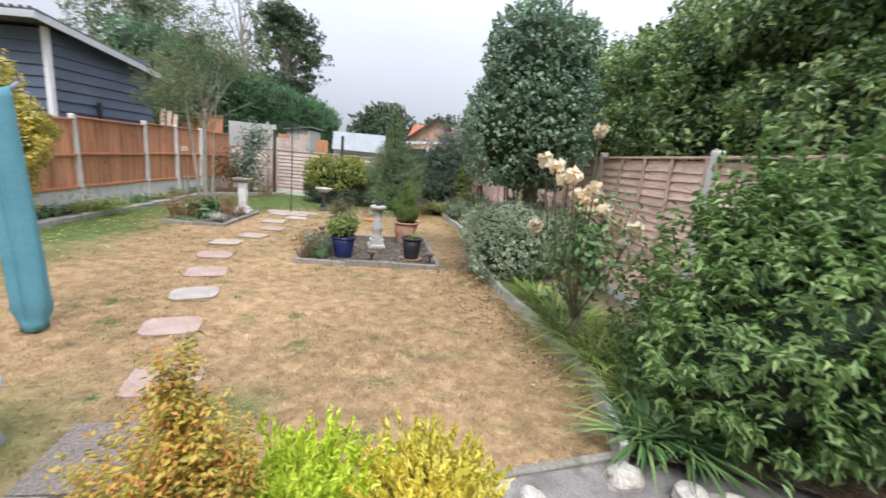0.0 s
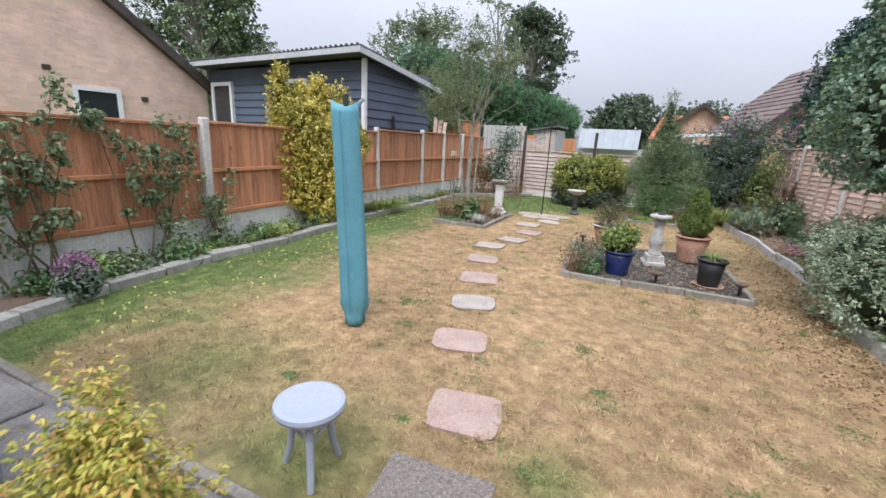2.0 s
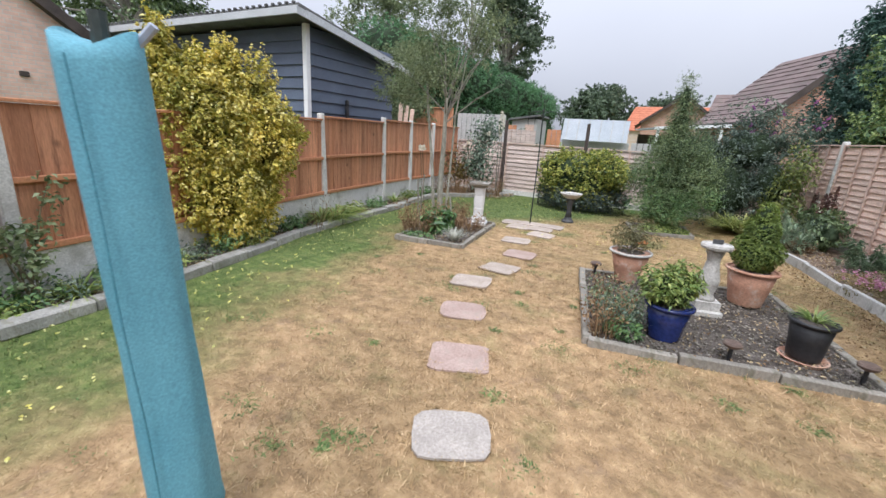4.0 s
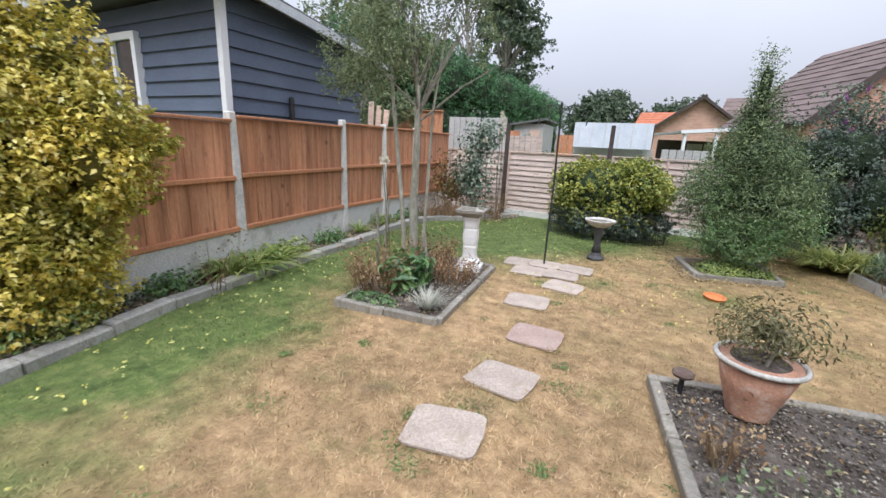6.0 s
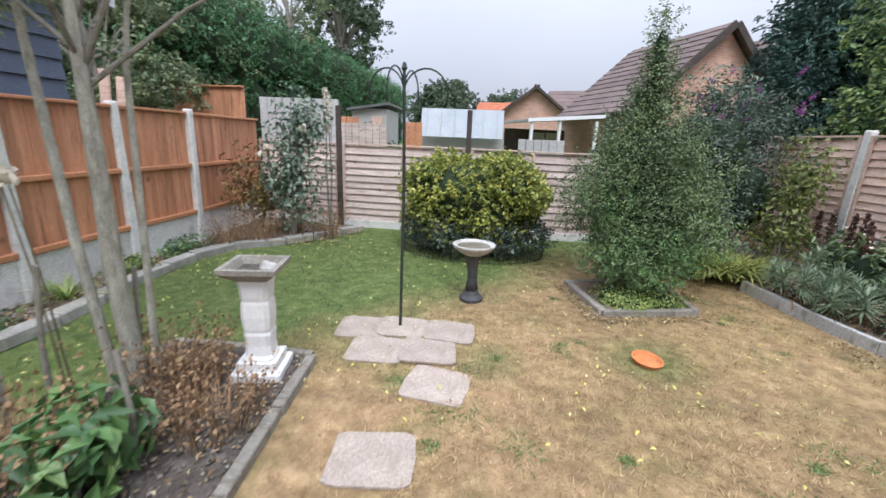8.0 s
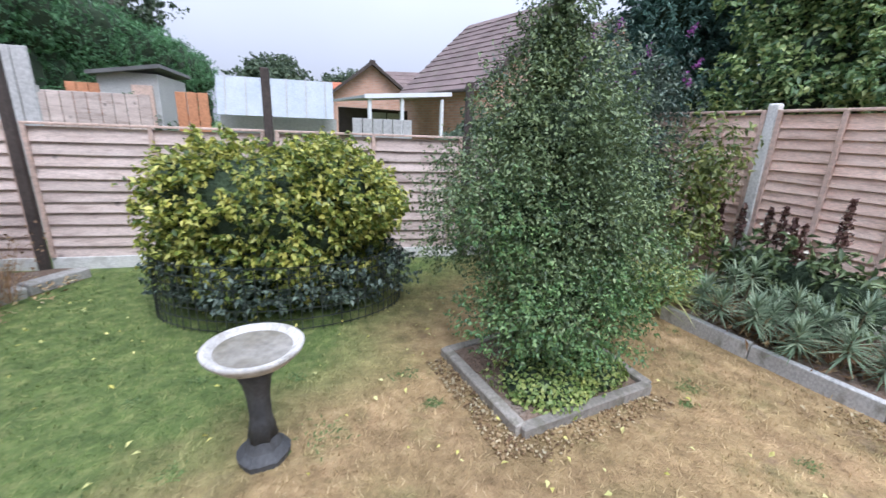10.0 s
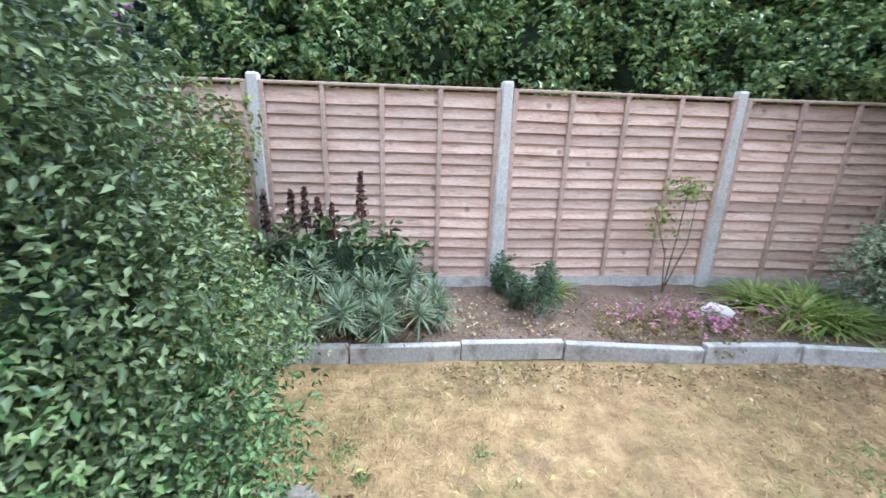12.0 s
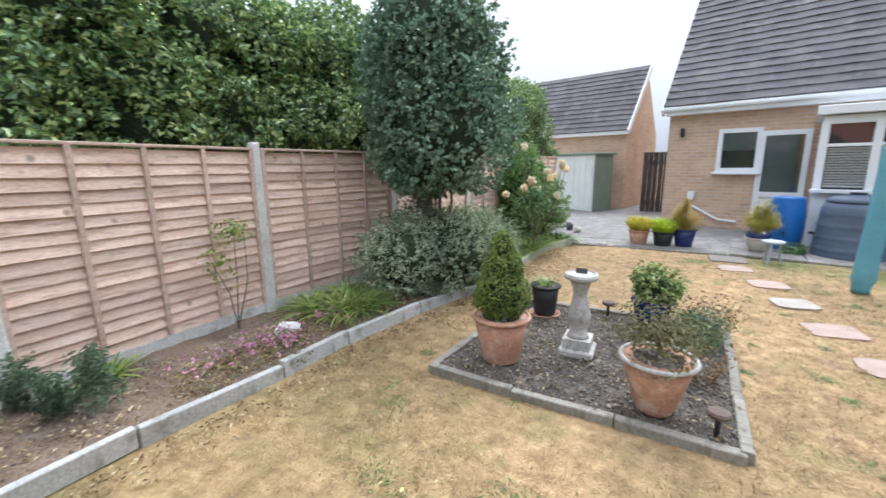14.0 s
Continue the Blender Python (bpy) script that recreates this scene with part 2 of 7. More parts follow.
LAPBATTEN = surface("lap_battens", (0.52, 0.375, 0.30), (0.64, 0.48, 0.40), 2.0, 40, 0.75, 0.3, 0.004, None, 0.1)
BACKWOOD = surface("weathered_lap", (0.50, 0.40, 0.35), (0.66, 0.55, 0.49), 1.6, 30, 0.85, 0.4, 0.004, (0.34, 0.26, 0.22), 0.14, stretch=(1, 1, 6), coords="World", knots=4.0)
DARKWOOD = surface("dark_post", (0.045, 0.035, 0.03), (0.09, 0.07, 0.06), 3, 40, 0.85, 0.4, 0.004)
BARK = surface("bark", (0.2, 0.18, 0.15), (0.37, 0.34, 0.29), 6, 60, 0.95, 0.9, 0.015, (0.25, 0.27, 0.19), stretch=(4, 4, 1))
STEM = surface("stems", (0.10, 0.085, 0.05), (0.19, 0.16, 0.09), 6, 60, 0.9, 0.3)
BLUEBOARD = surface("blue_grey_cladding", (0.082, 0.105, 0.155), (0.108, 0.138, 0.195), 1.5, 60, 0.6, 0.2, 0.003, None, 0.06)
WHITE = surface("white_trim", (0.74, 0.75, 0.76), (0.80, 0.81, 0.82), 2, 60, 0.45, 0.05, 0.002, grainy=0.2)
GREYTRIM = surface("pale_grey_trim", (0.46, 0.48, 0.5), (0.56, 0.58, 0.6), 2, 60, 0.5, 0.1, 0.002)
FELT = surface("roof_felt", (0.10, 0.10, 0.10), (0.17, 0.17, 0.165), 3, 60, 0.95, 0.4)
DARKTILE = surface("dark_roof_tile", (0.085, 0.08, 0.09), (0.14, 0.13, 0.138), 1.2, 40, 0.8, 0.4, 0.006, (0.19, 0.18, 0.17), 0.12)
BROWNTILE = surface("brown_roof_tile", (0.135, 0.098, 0.09), (0.205, 0.15, 0.14), 1.2, 40, 0.85, 0.4, 0.006, (0.16, 0.14, 0.11), 0.12)
REDTILE = surface("red_roof_tile", (0.40, 0.13, 0.07), (0.52, 0.19, 0.10), 2, 40, 0.85, 0.3)
BUFFBRICK = brick_mat("buff_brick", (0.53, 0.35, 0.23), (0.62, 0.43, 0.30), (0.55, 0.50, 0.44))
PINKBRICK = brick_mat("pink_brick", (0.71, 0.48, 0.37), (0.81, 0.575, 0.455), (0.66, 0.58, 0.52))
ORANGEBRICK = brick_mat("orange_brick", (0.54, 0.3, 0.21), (0.64, 0.38, 0.28), (0.52, 0.44, 0.38))
TEAL = surface("teal_fabric", (0.105, 0.305, 0.385), (0.15, 0.38, 0.46), 3, 160, 0.75, 0.25, 0.004)
TERRACOTTA = surface("terracotta", (0.43, 0.22, 0.145), (0.57, 0.33, 0.225), 4, 60, 0.9, 0.3, 0.004, (0.62, 0.5, 0.42))
BLUEGLAZE = surface("blue_glaze", (0.012, 0.022, 0.10), (0.02, 0.035, 0.15), 4, 40, 0.25, 0.1)
BLACKPOT = surface("black_plastic_pot", (0.016, 0.016, 0.018), (0.03, 0.03, 0.033), 6, 50, 0.5, 0.2)
WEATHERSTONE = surface("weathered_stone", (0.42, 0.40, 0.37), (0.60, 0.58, 0.54), 5, 60, 0.9, 0.5, 0.006, (0.26, 0.24, 0.20))
WHITESTONE = surface("white_painted_stone", (0.68, 0.67, 0.65), (0.8, 0.79, 0.78), 3, 60, 0.85, 0.1, 0.003, (0.64, 0.62, 0.58), grainy=0.35)
DARKSTONE = surface("dark_cast_stone", (0.045, 0.047, 0.05), (0.09, 0.092, 0.095), 6, 60, 0.8, 0.5, 0.006)
GREENMETAL = surface("black_green_metal", (0.02, 0.027, 0.022), (0.04, 0.05, 0.042), 5, 60, 0.5, 0.2)
GREYPLASTIC = surface("dark_grey_plastic", (0.075, 0.1, 0.15), (0.108, 0.14, 0.2), 3, 60, 0.5, 0.15)
BLUEPLASTIC = surface("blue_plastic", (0.015, 0.12, 0.42), (0.02, 0.16, 0.50), 3, 60, 0.45, 0.1)
STOOLPAINT = surface("pale_grey_paint", (0.35, 0.385, 0.46), (0.4, 0.435, 0.51), 2, 60, 0.55, 0.08, 0.002, grainy=0.25)
RUSTY = surface("rusty_metal", (0.1, 0.065, 0.05), (0.2, 0.15, 0.12), 9, 60, 0.7, 0.3, 0.003)
ROCK = surface("pale_rock", (0.48, 0.44, 0.39), (0.68, 0.64, 0.58), 7, 50, 0.9, 0.8, 0.015, (0.33, 0.27, 0.2))
PALEGREEN = surface("pale_green_metal", (0.66, 0.69, 0.66), (0.74, 0.77, 0.74), 2, 60, 0.6, 0.1)
SAGE = surface("sage_metal", (0.16, 0.22, 0.18), (0.20, 0.26, 0.22), 2, 60, 0.6, 0.1)
GREYWALL = surface("grey_render", (0.42, 0.42, 0.40), (0.55, 0.54, 0.52), 1, 40, 0.9, 0.2)
WATER = surface("basin_water", (0.17, 0.15, 0.11), (0.29, 0.27, 0.23), 5, 30, 0.12, 0.05)
# near-black green, paints the shade deep between the leaves
INNERSHADE = surface("inner_foliage_shade", (0.018, 0.034, 0.016), (0.045, 0.07, 0.032), 5, 40, 1.0, 0.8, 0.03)

IVY = leafy("ivy_leaves", [(0.1, 0.18, 0.125), (0.22, 0.34, 0.235), (0.39, 0.52, 0.38)], 0.3, 0.22)
LAUREL = leafy("laurel_leaves", [(0.08, 0.15, 0.07), (0.17, 0.28, 0.13), (0.32, 0.45, 0.18), (0.52, 0.6, 0.26)], 0.25, 0.25)
YOUNG = leafy("young_shrub_leaves", [(0.11, 0.2, 0.07), (0.22, 0.36, 0.12), (0.4, 0.54, 0.22)], 0.4, 0.3)
EUPHORBIA = leafy("euphorbia_leaves", [(0.1, 0.16, 0.1), (0.24, 0.32, 0.22), (0.42, 0.5, 0.36)], 0.5, 0.2)
FEATHER = leafy("feathery_leaves", [(0.1, 0.17, 0.11), (0.2, 0.29, 0.19), (0.32, 0.42, 0.28)], 0.55, 0.25)
FRESH = leafy("fresh_shrub_leaves", [(0.06, 0.13, 0.055), (0.13, 0.25, 0.09), (0.27, 0.40, 0.16)], 0.4, 0.25)
GOLD = leafy("golden_leaves", [(0.48, 0.42, 0.08), (0.7, 0.58, 0.12), (0.84, 0.71, 0.2), (0.88, 0.82, 0.4)], 0.45, 0.25)
GOLDGREEN = leafy("gold_edged_leaves", [(0.06, 0.11, 0.025), (0.19, 0.25, 0.05), (0.42, 0.44, 0.09), (0.68, 0.64, 0.18)], 0.4, 0.25)
SILVER = leafy("variegated_leaves", [(0.2, 0.27, 0.17), (0.36, 0.44, 0.3), (0.58, 0.64, 0.49)], 0.5, 0.2)
HOLLY = leafy("dark_evergreen_leaves", [(0.045, 0.076, 0.036), (0.1, 0.155, 0.07), (0.18, 0.25, 0.115), (0.3, 0.38, 0.185)], 0.44, 0.15)
ROSELEAF = leafy("rose_leaves", [(0.1, 0.15, 0.08), (0.2, 0.27, 0.14), (0.36, 0.42, 0.26)], 0.5, 0.3)
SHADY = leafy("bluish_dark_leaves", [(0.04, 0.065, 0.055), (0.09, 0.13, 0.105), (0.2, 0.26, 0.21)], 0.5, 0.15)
MUTED = leafy("muted_yellow_green", [(0.1, 0.14, 0.04), (0.2, 0.25, 0.07), (0.4, 0.42, 0.12)], 0.45, 0.3)
GREYGREEN = leafy("grey_green_leaves", [(0.06, 0.10, 0.075), (0.14, 0.2, 0.15), (0.3, 0.37, 0.29)], 0.55, 0.2)
COPPER = leafy("copper_tipped_leaves", [(0.16, 0.2, 0.035), (0.34, 0.37, 0.06), (0.52, 0.49, 0.1), (0.62, 0.52, 0.15), (0.5, 0.27, 0.08)], 0.45, 0.3)
COPPERY = leafy("orange_copper_leaves", [(0.24, 0.25, 0.04), (0.48, 0.43, 0.08), (0.62, 0.48, 0.1), (0.58, 0.34, 0.08), (0.47, 0.19, 0.06)], 0.45, 0.3)
LIME = leafy("lime_heather", [(0.36, 0.5, 0.03), (0.55, 0.68, 0.05), (0.7, 0.8, 0.12)], 0.5, 0.35)
YELLOW = leafy("yellow_heather", [(0.6, 0.52, 0.06), (0.76, 0.68, 0.1), (0.85, 0.78, 0.22)], 0.5, 0.35)
CONIFER = leafy("bright_conifer", [(0.08, 0.13, 0.025), (0.18, 0.25, 0.05), (0.3, 0.37, 0.09)], 0.6, 0.2)
LEYLAND = leafy("dense_conifer", [(0.07, 0.17, 0.085), (0.13, 0.28, 0.13), (0.2, 0.38, 0.2)], 0.6, 0.15)
FARTREE = leafy("far_tree_leaves", [(0.06, 0.09, 0.06), (0.11, 0.16, 0.10), (0.17, 0.22, 0.14)], 0.6, 0.2)
SPRAY = leafy("light_tree_leaves", [(0.11, 0.15, 0.08), (0.2, 0.25, 0.13), (0.32, 0.37, 0.21)], 0.5, 0.3)
STRAP = leafy("strap_leaves", [(0.12, 0.2, 0.05), (0.26, 0.35, 0.1), (0.48, 0.52, 0.18)], 0.4, 0.25)
PALESTRAP = leafy("pale_strap_leaves", [(0.2, 0.27, 0.07), (0.42, 0.46, 0.15), (0.62, 0.62, 0.3)], 0.4, 0.3)
DRY = leafy("dry_stalks", [(0.15, 0.085, 0.05), (0.28, 0.175, 0.1), (0.42, 0.3, 0.18)], 0.9, 0.1)
SILVERGRASS = leafy("silver_grass", [(0.30, 0.31, 0.28), (0.48, 0.49, 0.45), (0.62, 0.62, 0.58)], 0.6, 0.2)
PINK = leafy("pink_flowers", [(0.46, 0.14, 0.3), (0.6, 0.28, 0.46), (0.72, 0.46, 0.6)], 0.6, 0.3)
SEDUM = leafy("mauve_sedum", [(0.22, 0.08, 0.2), (0.34, 0.15, 0.32), (0.5, 0.3, 0.46)], 0.6, 0.2)
MAUVE = leafy("mauve_flowers", [(0.22, 0.05, 0.28), (0.36, 0.10, 0.38), (0.46, 0.2, 0.45)], 0.6, 0.3)
PEACH = leafy("peach_petals", [(0.82, 0.66, 0.46), (0.86, 0.76, 0.60), (0.88, 0.83, 0.72)], 0.6, 0.35)
PALEPETAL = leafy("pale_petals", [(0.72, 0.66, 0.60), (0.80, 0.77, 0.70)], 0.6, 0.3)
DAISY = leafy("yellow_flowers", [(0.72, 0.66, 0.16), (0.80, 0.78, 0.4)], 0.6, 0.3)

# ---- building blocks ----
rng = np.random.default_rng(7)


def empty(name, x=0.0, y=0.0, z=0.0, rz=0.0):
    ob = new(name)
    ob.empty_display_size = 0.2
    ob.matrix_world = pose(x, y, z, 0, 0, rz)
    return ob


def link_mesh(name, me, mat, parent=None, label="", m=None):
    ob = new(name, me)
    if mat and not me.materials:
        me.materials.append(mat)
    if parent:
        ob.parent = parent
    if m is not None:
        ob.matrix_local = m
    if label:
        tagged(ob, label)
    return ob


def part(name, bm, mat, parent=None, label="", smooth=False, m=None):
    me = bpy.data.meshes.new(name)
    bmesh.ops.recalc_face_normals(bm, faces=bm.faces)
    bm.to_mesh(me)
    bm.free()
    if smooth:
        me.polygons.foreach_set("use_smooth", [True] * len(me.polygons))
    return link_mesh(name, me, mat, parent, label, m)


def box(bm, c, s, m=None, bevel=0.0):
    r = bmesh.ops.create_cube(bm, size=1.0, matrix=Matrix.Translation(c) @ Matrix.Diagonal((*s, 1)))
    if bevel:
        edges = list({e for v in r["verts"] for e in v.link_edges})
        bmesh.ops.bevel(bm, geom=edges, offset=bevel, segments=1, affect="EDGES")
    if m is not None:
        bmesh.ops.transform(bm, matrix=m, verts=bm.verts[:])
    return bm


def one_box(c, s, bevel=0.0):
    return box(bmesh.new(), c, s, None, bevel)


def lathe(profile, segs=24, wobble=0.0):
    """A turned body from (radius, height) pairs."""
    bm = bmesh.new()
    rings = []
    for k, (r, z) in enumerate(profile):
        ring = []
        for i in range(segs):
            a = 2 * math.pi * i / segs
            rr = r * (1 + wobble * noise.noise(Vector((math.cos(a) * 2, math.sin(a) * 2, z * 4))))
            ring.append(bm.verts.new((rr * math.cos(a), rr * math.sin(a), z)))
        rings.append(ring)
    for a, b in zip(rings, rings[1:]):
        for i in range(segs):
            bm.faces.new((a[i], a[(i + 1) % segs], b[(i + 1) % segs], b[i]))
    bm.faces.new(rings[0][::-1])
    bm.faces.new(rings[-1])
    return bm


def tube(bm, pts, radii, segs=7):
    """A round limb along points."""
    prev = None
    for k, p in enumerate(pts):
        p = Vector(p)
        d = (Vector(pts[min(k + 1, len(pts) - 1)]) - Vector(pts[max(k - 1, 0)])).normalized()
        u = d.orthogonal().normalized()
        w = d.cross(u)
        ring = [bm.verts.new(p + (u * math.cos(2 * math.pi * i / segs) + w * math.sin(2 * math.pi * i / segs)) * radii[k]) for i in range(segs)]
        if prev:
            # match the ring that turns least against the one before
            best = min(range(segs), key=lambda s: sum((ring[(i + s) % segs].co - prev[i].co).length for i in range(segs)))
            ring = ring[best:] + ring[:best]
            for i in range(segs):
                bm.faces.new((prev[i], prev[(i + 1) % segs], ring[(i + 1) % segs], ring[i]))
        else:
            bm.faces.new(ring[::-1])
        prev = ring
    bm.faces.new(prev)
    return bm


def tri_mesh(name, verts, tris):
    me = bpy.data.meshes.new(name)
    nv, nf = len(verts), len(tris)
    me.vertices.add(nv)
    me.vertices.foreach_set("co", verts.astype(np.float32).ravel())
    me.loops.add(nf * 3)
    me.loops.foreach_set("vertex_index", tris.astype(np.int32).ravel())
    me.polygons.add(nf)
    me.polygons.foreach_set("loop_start", np.arange(0, nf * 3, 3, dtype=np.int32))
    me.update(calc_edges=True)
    return me


def unit(v):
    return v / np.maximum(np.linalg.norm(v, axis=1, keepdims=True), 1e-6)


def leaf_mesh(name, P, N, size, width=0.5, fold=0.18, hang=0.25, aim=None):
    """Folded pointed leaves at P; N: which way their upper sides look."""
    n = len(P)
    N = unit(N)
    R = rng.normal(size=(n, 3))
    R[:, 2] -= hang * 2
    if aim is not None:
        R = R * 0.35 + aim
    D = unit(R - (R * N).sum(1, keepdims=True) * N)
    S = np.cross(N, D)
    L = np.asarray(size).reshape(-1, 1) * rng.uniform(0.7, 1.3, (n, 1))
    W = L * width * 0.5
    base, tip = P - D * L * 0.5, P + D * L * 0.5 - N * L * 0.08
    mid = P - D * L * 0.08
    a, b = mid - S * W + N * L * fold, mid + S * W + N * L * fold
    V = np.stack([base, a, tip, b], 1).reshape(-1, 3)
    i = np.arange(n) * 4
    F = np.concatenate([np.stack([i, i + 2, i + 1], 1), np.stack([i, i + 3, i + 2], 1)])
    return tri_mesh(name, V, F)


def blade_mesh(name, roots, dirs, length, width, bend=0.5, steps=3):
    """Arching strap leaves or grass blades."""
    n = len(roots)
    dirs = unit(dirs)
    L = np.asarray(length).reshape(-1, 1) * np.ones((n, 1))
    side = unit(np.cross(dirs, np.tile([[0, 0, 1.0]], (n, 1))) + rng.normal(0, 0.05, (n, 3)))
    flat = dirs * np.array([[1, 1, 0]])
    V = []
    for k in range(steps + 1):
        t = k / steps
        c = roots + dirs * L * t + flat * L * bend * t * t * 0.6 - np.array([[0, 0, 1.0]]) * L * bend * t * t * 0.55
        w = width * (1 - t) ** 0.6 * 0.5
        V += [c - side * w, c + side * w] if k < steps else [c]
    per = 2 * steps + 1
    V = np.stack(V, 1).reshape(-1, 3)
    i = np.arange(n) * per
    F = []
    for k in range(steps - 1):
        F += [np.stack([i + 2 * k, i + 2 * k + 1, i + 2 * k + 3], 1), np.stack([i + 2 * k, i + 2 * k + 3, i + 2 * k + 2], 1)]
    F.append(np.stack([i + 2 * steps - 2, i + 2 * steps - 1, i + 2 * steps], 1))
    return tri_mesh(name, V, np.concatenate(F))


def lumps(P, f, seed):
    return np.array([noise.noise(Vector((p[0] * f + seed, p[1] * f, p[2] * f - seed))) for p in P])


def crown_points(c, r, n, lump=0.25, f=1.4, seed=0.0, depth=0.35, box_like=0.0):
    """Points and outward directions in the outer part of a lumpy rounded body."""
    d = unit(rng.normal(size=(n, 3)))
    if box_like:
        k = (np.abs(d) ** 4).sum(1, keepdims=True) ** -0.25
        d2 = d * (1 + (k - 1) * box_like)
    else:
        d2 = d
    c, r = np.array(c), np.array(r)
    q = 1 + lump * lumps(d2 * r * 1.0 + c, f, seed) * 1.6
    inner = 1 - depth * rng.random(n) ** 1.6
    P = c + d2 * r * (q * inner)[:, None]
    return P, unit(d / r)


def crown(name, blobs, leaf, mat, parent, width=0.5, lump=0.25, f=1.4, label="", box_like=0.0, up=0.35, depth=0.35, hang=0.25, tuft=0, twig=0.12):
    """A crown of leaves round several lumps: (centre, radii, count)."""
    Ps, Ns = [], []
    for k, (c, r, n) in enumerate(blobs):
        P, N = crown_points(c, r, max(3, n // max(1, tuft)), lump, f, 3.1 * k + len(name), depth, box_like)
        Ps.append(P)
        Ns.append(N)
    P, N = np.concatenate(Ps), np.concatenate(Ns)
    aim = None
    if tuft:
        axis = np.repeat(unit(N + rng.normal(0, 0.45, N.shape) + np.array([[0, 0, up * 1.6]])), tuft, 0)
        reach = np.repeat(rng.uniform(0.5, 1.3, (len(P), 1)), tuft, 0) * twig
        t = rng.random((len(axis), 1))
        off = rng.normal(0, 1.0, axis.shape)
        off -= (off * axis).sum(1, keepdims=True) * axis
        P = np.repeat(P, tuft, 0) + axis * reach * (t - 0.35) + off * reach * 0.17 * (1.25 - t)
        aim = axis * 0.9 + unit(off) * (1.1 - 0.6 * t)
        N = unit(off) * 0.5 + axis * 0.5
    keep = P[:, 2] > 0.015
    P, N = P[keep], N[keep]
    aim = aim[keep] if aim is not None else None
    N = N + rng.normal(0, 0.45, N.shape) + np.array([[0, 0, up]])
    return link_mesh(name, leaf_mesh(name, P, N, leaf, width, hang=hang, aim=aim), mat, parent, label)


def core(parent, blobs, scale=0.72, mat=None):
    """The twiggy inside of a dense shrub as solid lumps, their dark colour painting its shade."""
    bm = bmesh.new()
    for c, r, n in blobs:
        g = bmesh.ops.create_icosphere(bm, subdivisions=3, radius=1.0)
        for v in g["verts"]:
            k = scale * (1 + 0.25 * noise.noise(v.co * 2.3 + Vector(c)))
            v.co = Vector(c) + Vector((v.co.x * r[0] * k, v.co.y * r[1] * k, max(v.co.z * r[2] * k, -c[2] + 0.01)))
    return tagged(part("shade_core", bm, mat or INNERSHADE, parent, smooth=True), kind="stuff")


def stems(name, parent, base, tips, r0=0.02, mat=None, bend=0.1):
    for tip in tips:
        bm = bmesh.new()
        b, t = Vector(base), Vector(tip)
        mid = (b + t) / 2 + Vector((random.uniform(-bend, bend), random.uniform(-bend, bend), 0))
        tube(bm, [b, mid, t], [r0, r0 * 0.7, r0 * 0.3], 6)
        part(name, bm, mat or BARK, parent)


def on_line(a, b, s):
    return (a[0] + (b[0] - a[0]) * s, a[1] + (b[1] - a[1]) * s)


def along(a, b):
    """Length and heading of the way from a to b."""
    return math.hypot(b[0] - a[0], b[1] - a[1]), math.degrees(math.atan2(b[1] - a[1], b[0] - a[0]))


def poly_sheet(name, pts, z, mat, parent=None, grid=0.12, rise=0.02, seed=0.0):
    """An uneven sheet over a polygon, meshed finely enough to undulate."""
    bm = bmesh.new()
    vs = [bm.verts.new((x, y, z)) for x, y in pts]
    f = bm.faces.new(vs)
    xs, ys = [p[0] for p in pts], [p[1] for p in pts]
    for k in range(int((max(xs) - min(xs)) / grid)):
        bmesh.ops.bisect_plane(bm, geom=bm.verts[:] + bm.edges[:] + bm.faces[:], plane_co=(min(xs) + (k + 1) * grid, 0, 0), plane_no=(1, 0, 0))
    for k in range(int((max(ys) - min(ys)) / grid)):
        bmesh.ops.bisect_plane(bm, geom=bm.verts[:] + bm.edges[:] + bm.faces[:], plane_co=(0, min(ys) + (k + 1) * grid, 0), plane_no=(0, 1, 0))
    for v in bm.verts:
        v.co.z += rise * (noise.noise(Vector((v.co.x * 3 + seed, v.co.y * 3, 0))) + 0.5 * noise.noise(Vector((v.co.x * 9, v.co.y * 9, seed))))
    bmesh.ops.recalc_face_normals(bm, faces=bm.faces)
    if bm.faces and sum(f.normal.z for f in bm.faces) < 0:
        bmesh.ops.reverse_faces(bm, faces=bm.faces)
    me = bpy.data.meshes.new(name)
    bm.to_mesh(me)
    bm.free()
    return link_mesh(name, me, mat, parent)


# ---- ground, beds, patio ----
bm = bmesh.new()
bmesh.ops.create_grid(bm, x_segments=60, y_segments=60, size=9)
for v in bm.verts:
    v.co.x -= 2.5
    v.co.y += 6
    v.co.z = 0.012 * noise.noise(Vector((v.co.x * 0.9, v.co.y * 0.9, 0)))
edge = [e for e in bm.edges if e.is_boundary]
ext = bmesh.ops.extrude_edge_only(bm, edges=edge)
for v in [g for g in ext["geom"] if isinstance(g, bmesh.types.BMVert)]:
    d = Vector((v.co.x + 2.5, v.co.y - 6, 0))
    v.co = Vector((-2.5, 6, -0.05)) + d / 9 * 900
ground = part("ground", bm, LAWN)
tagged(ground, "parched straw-coloured lawn with greener patches by the borders", "lawn", kind="structure")

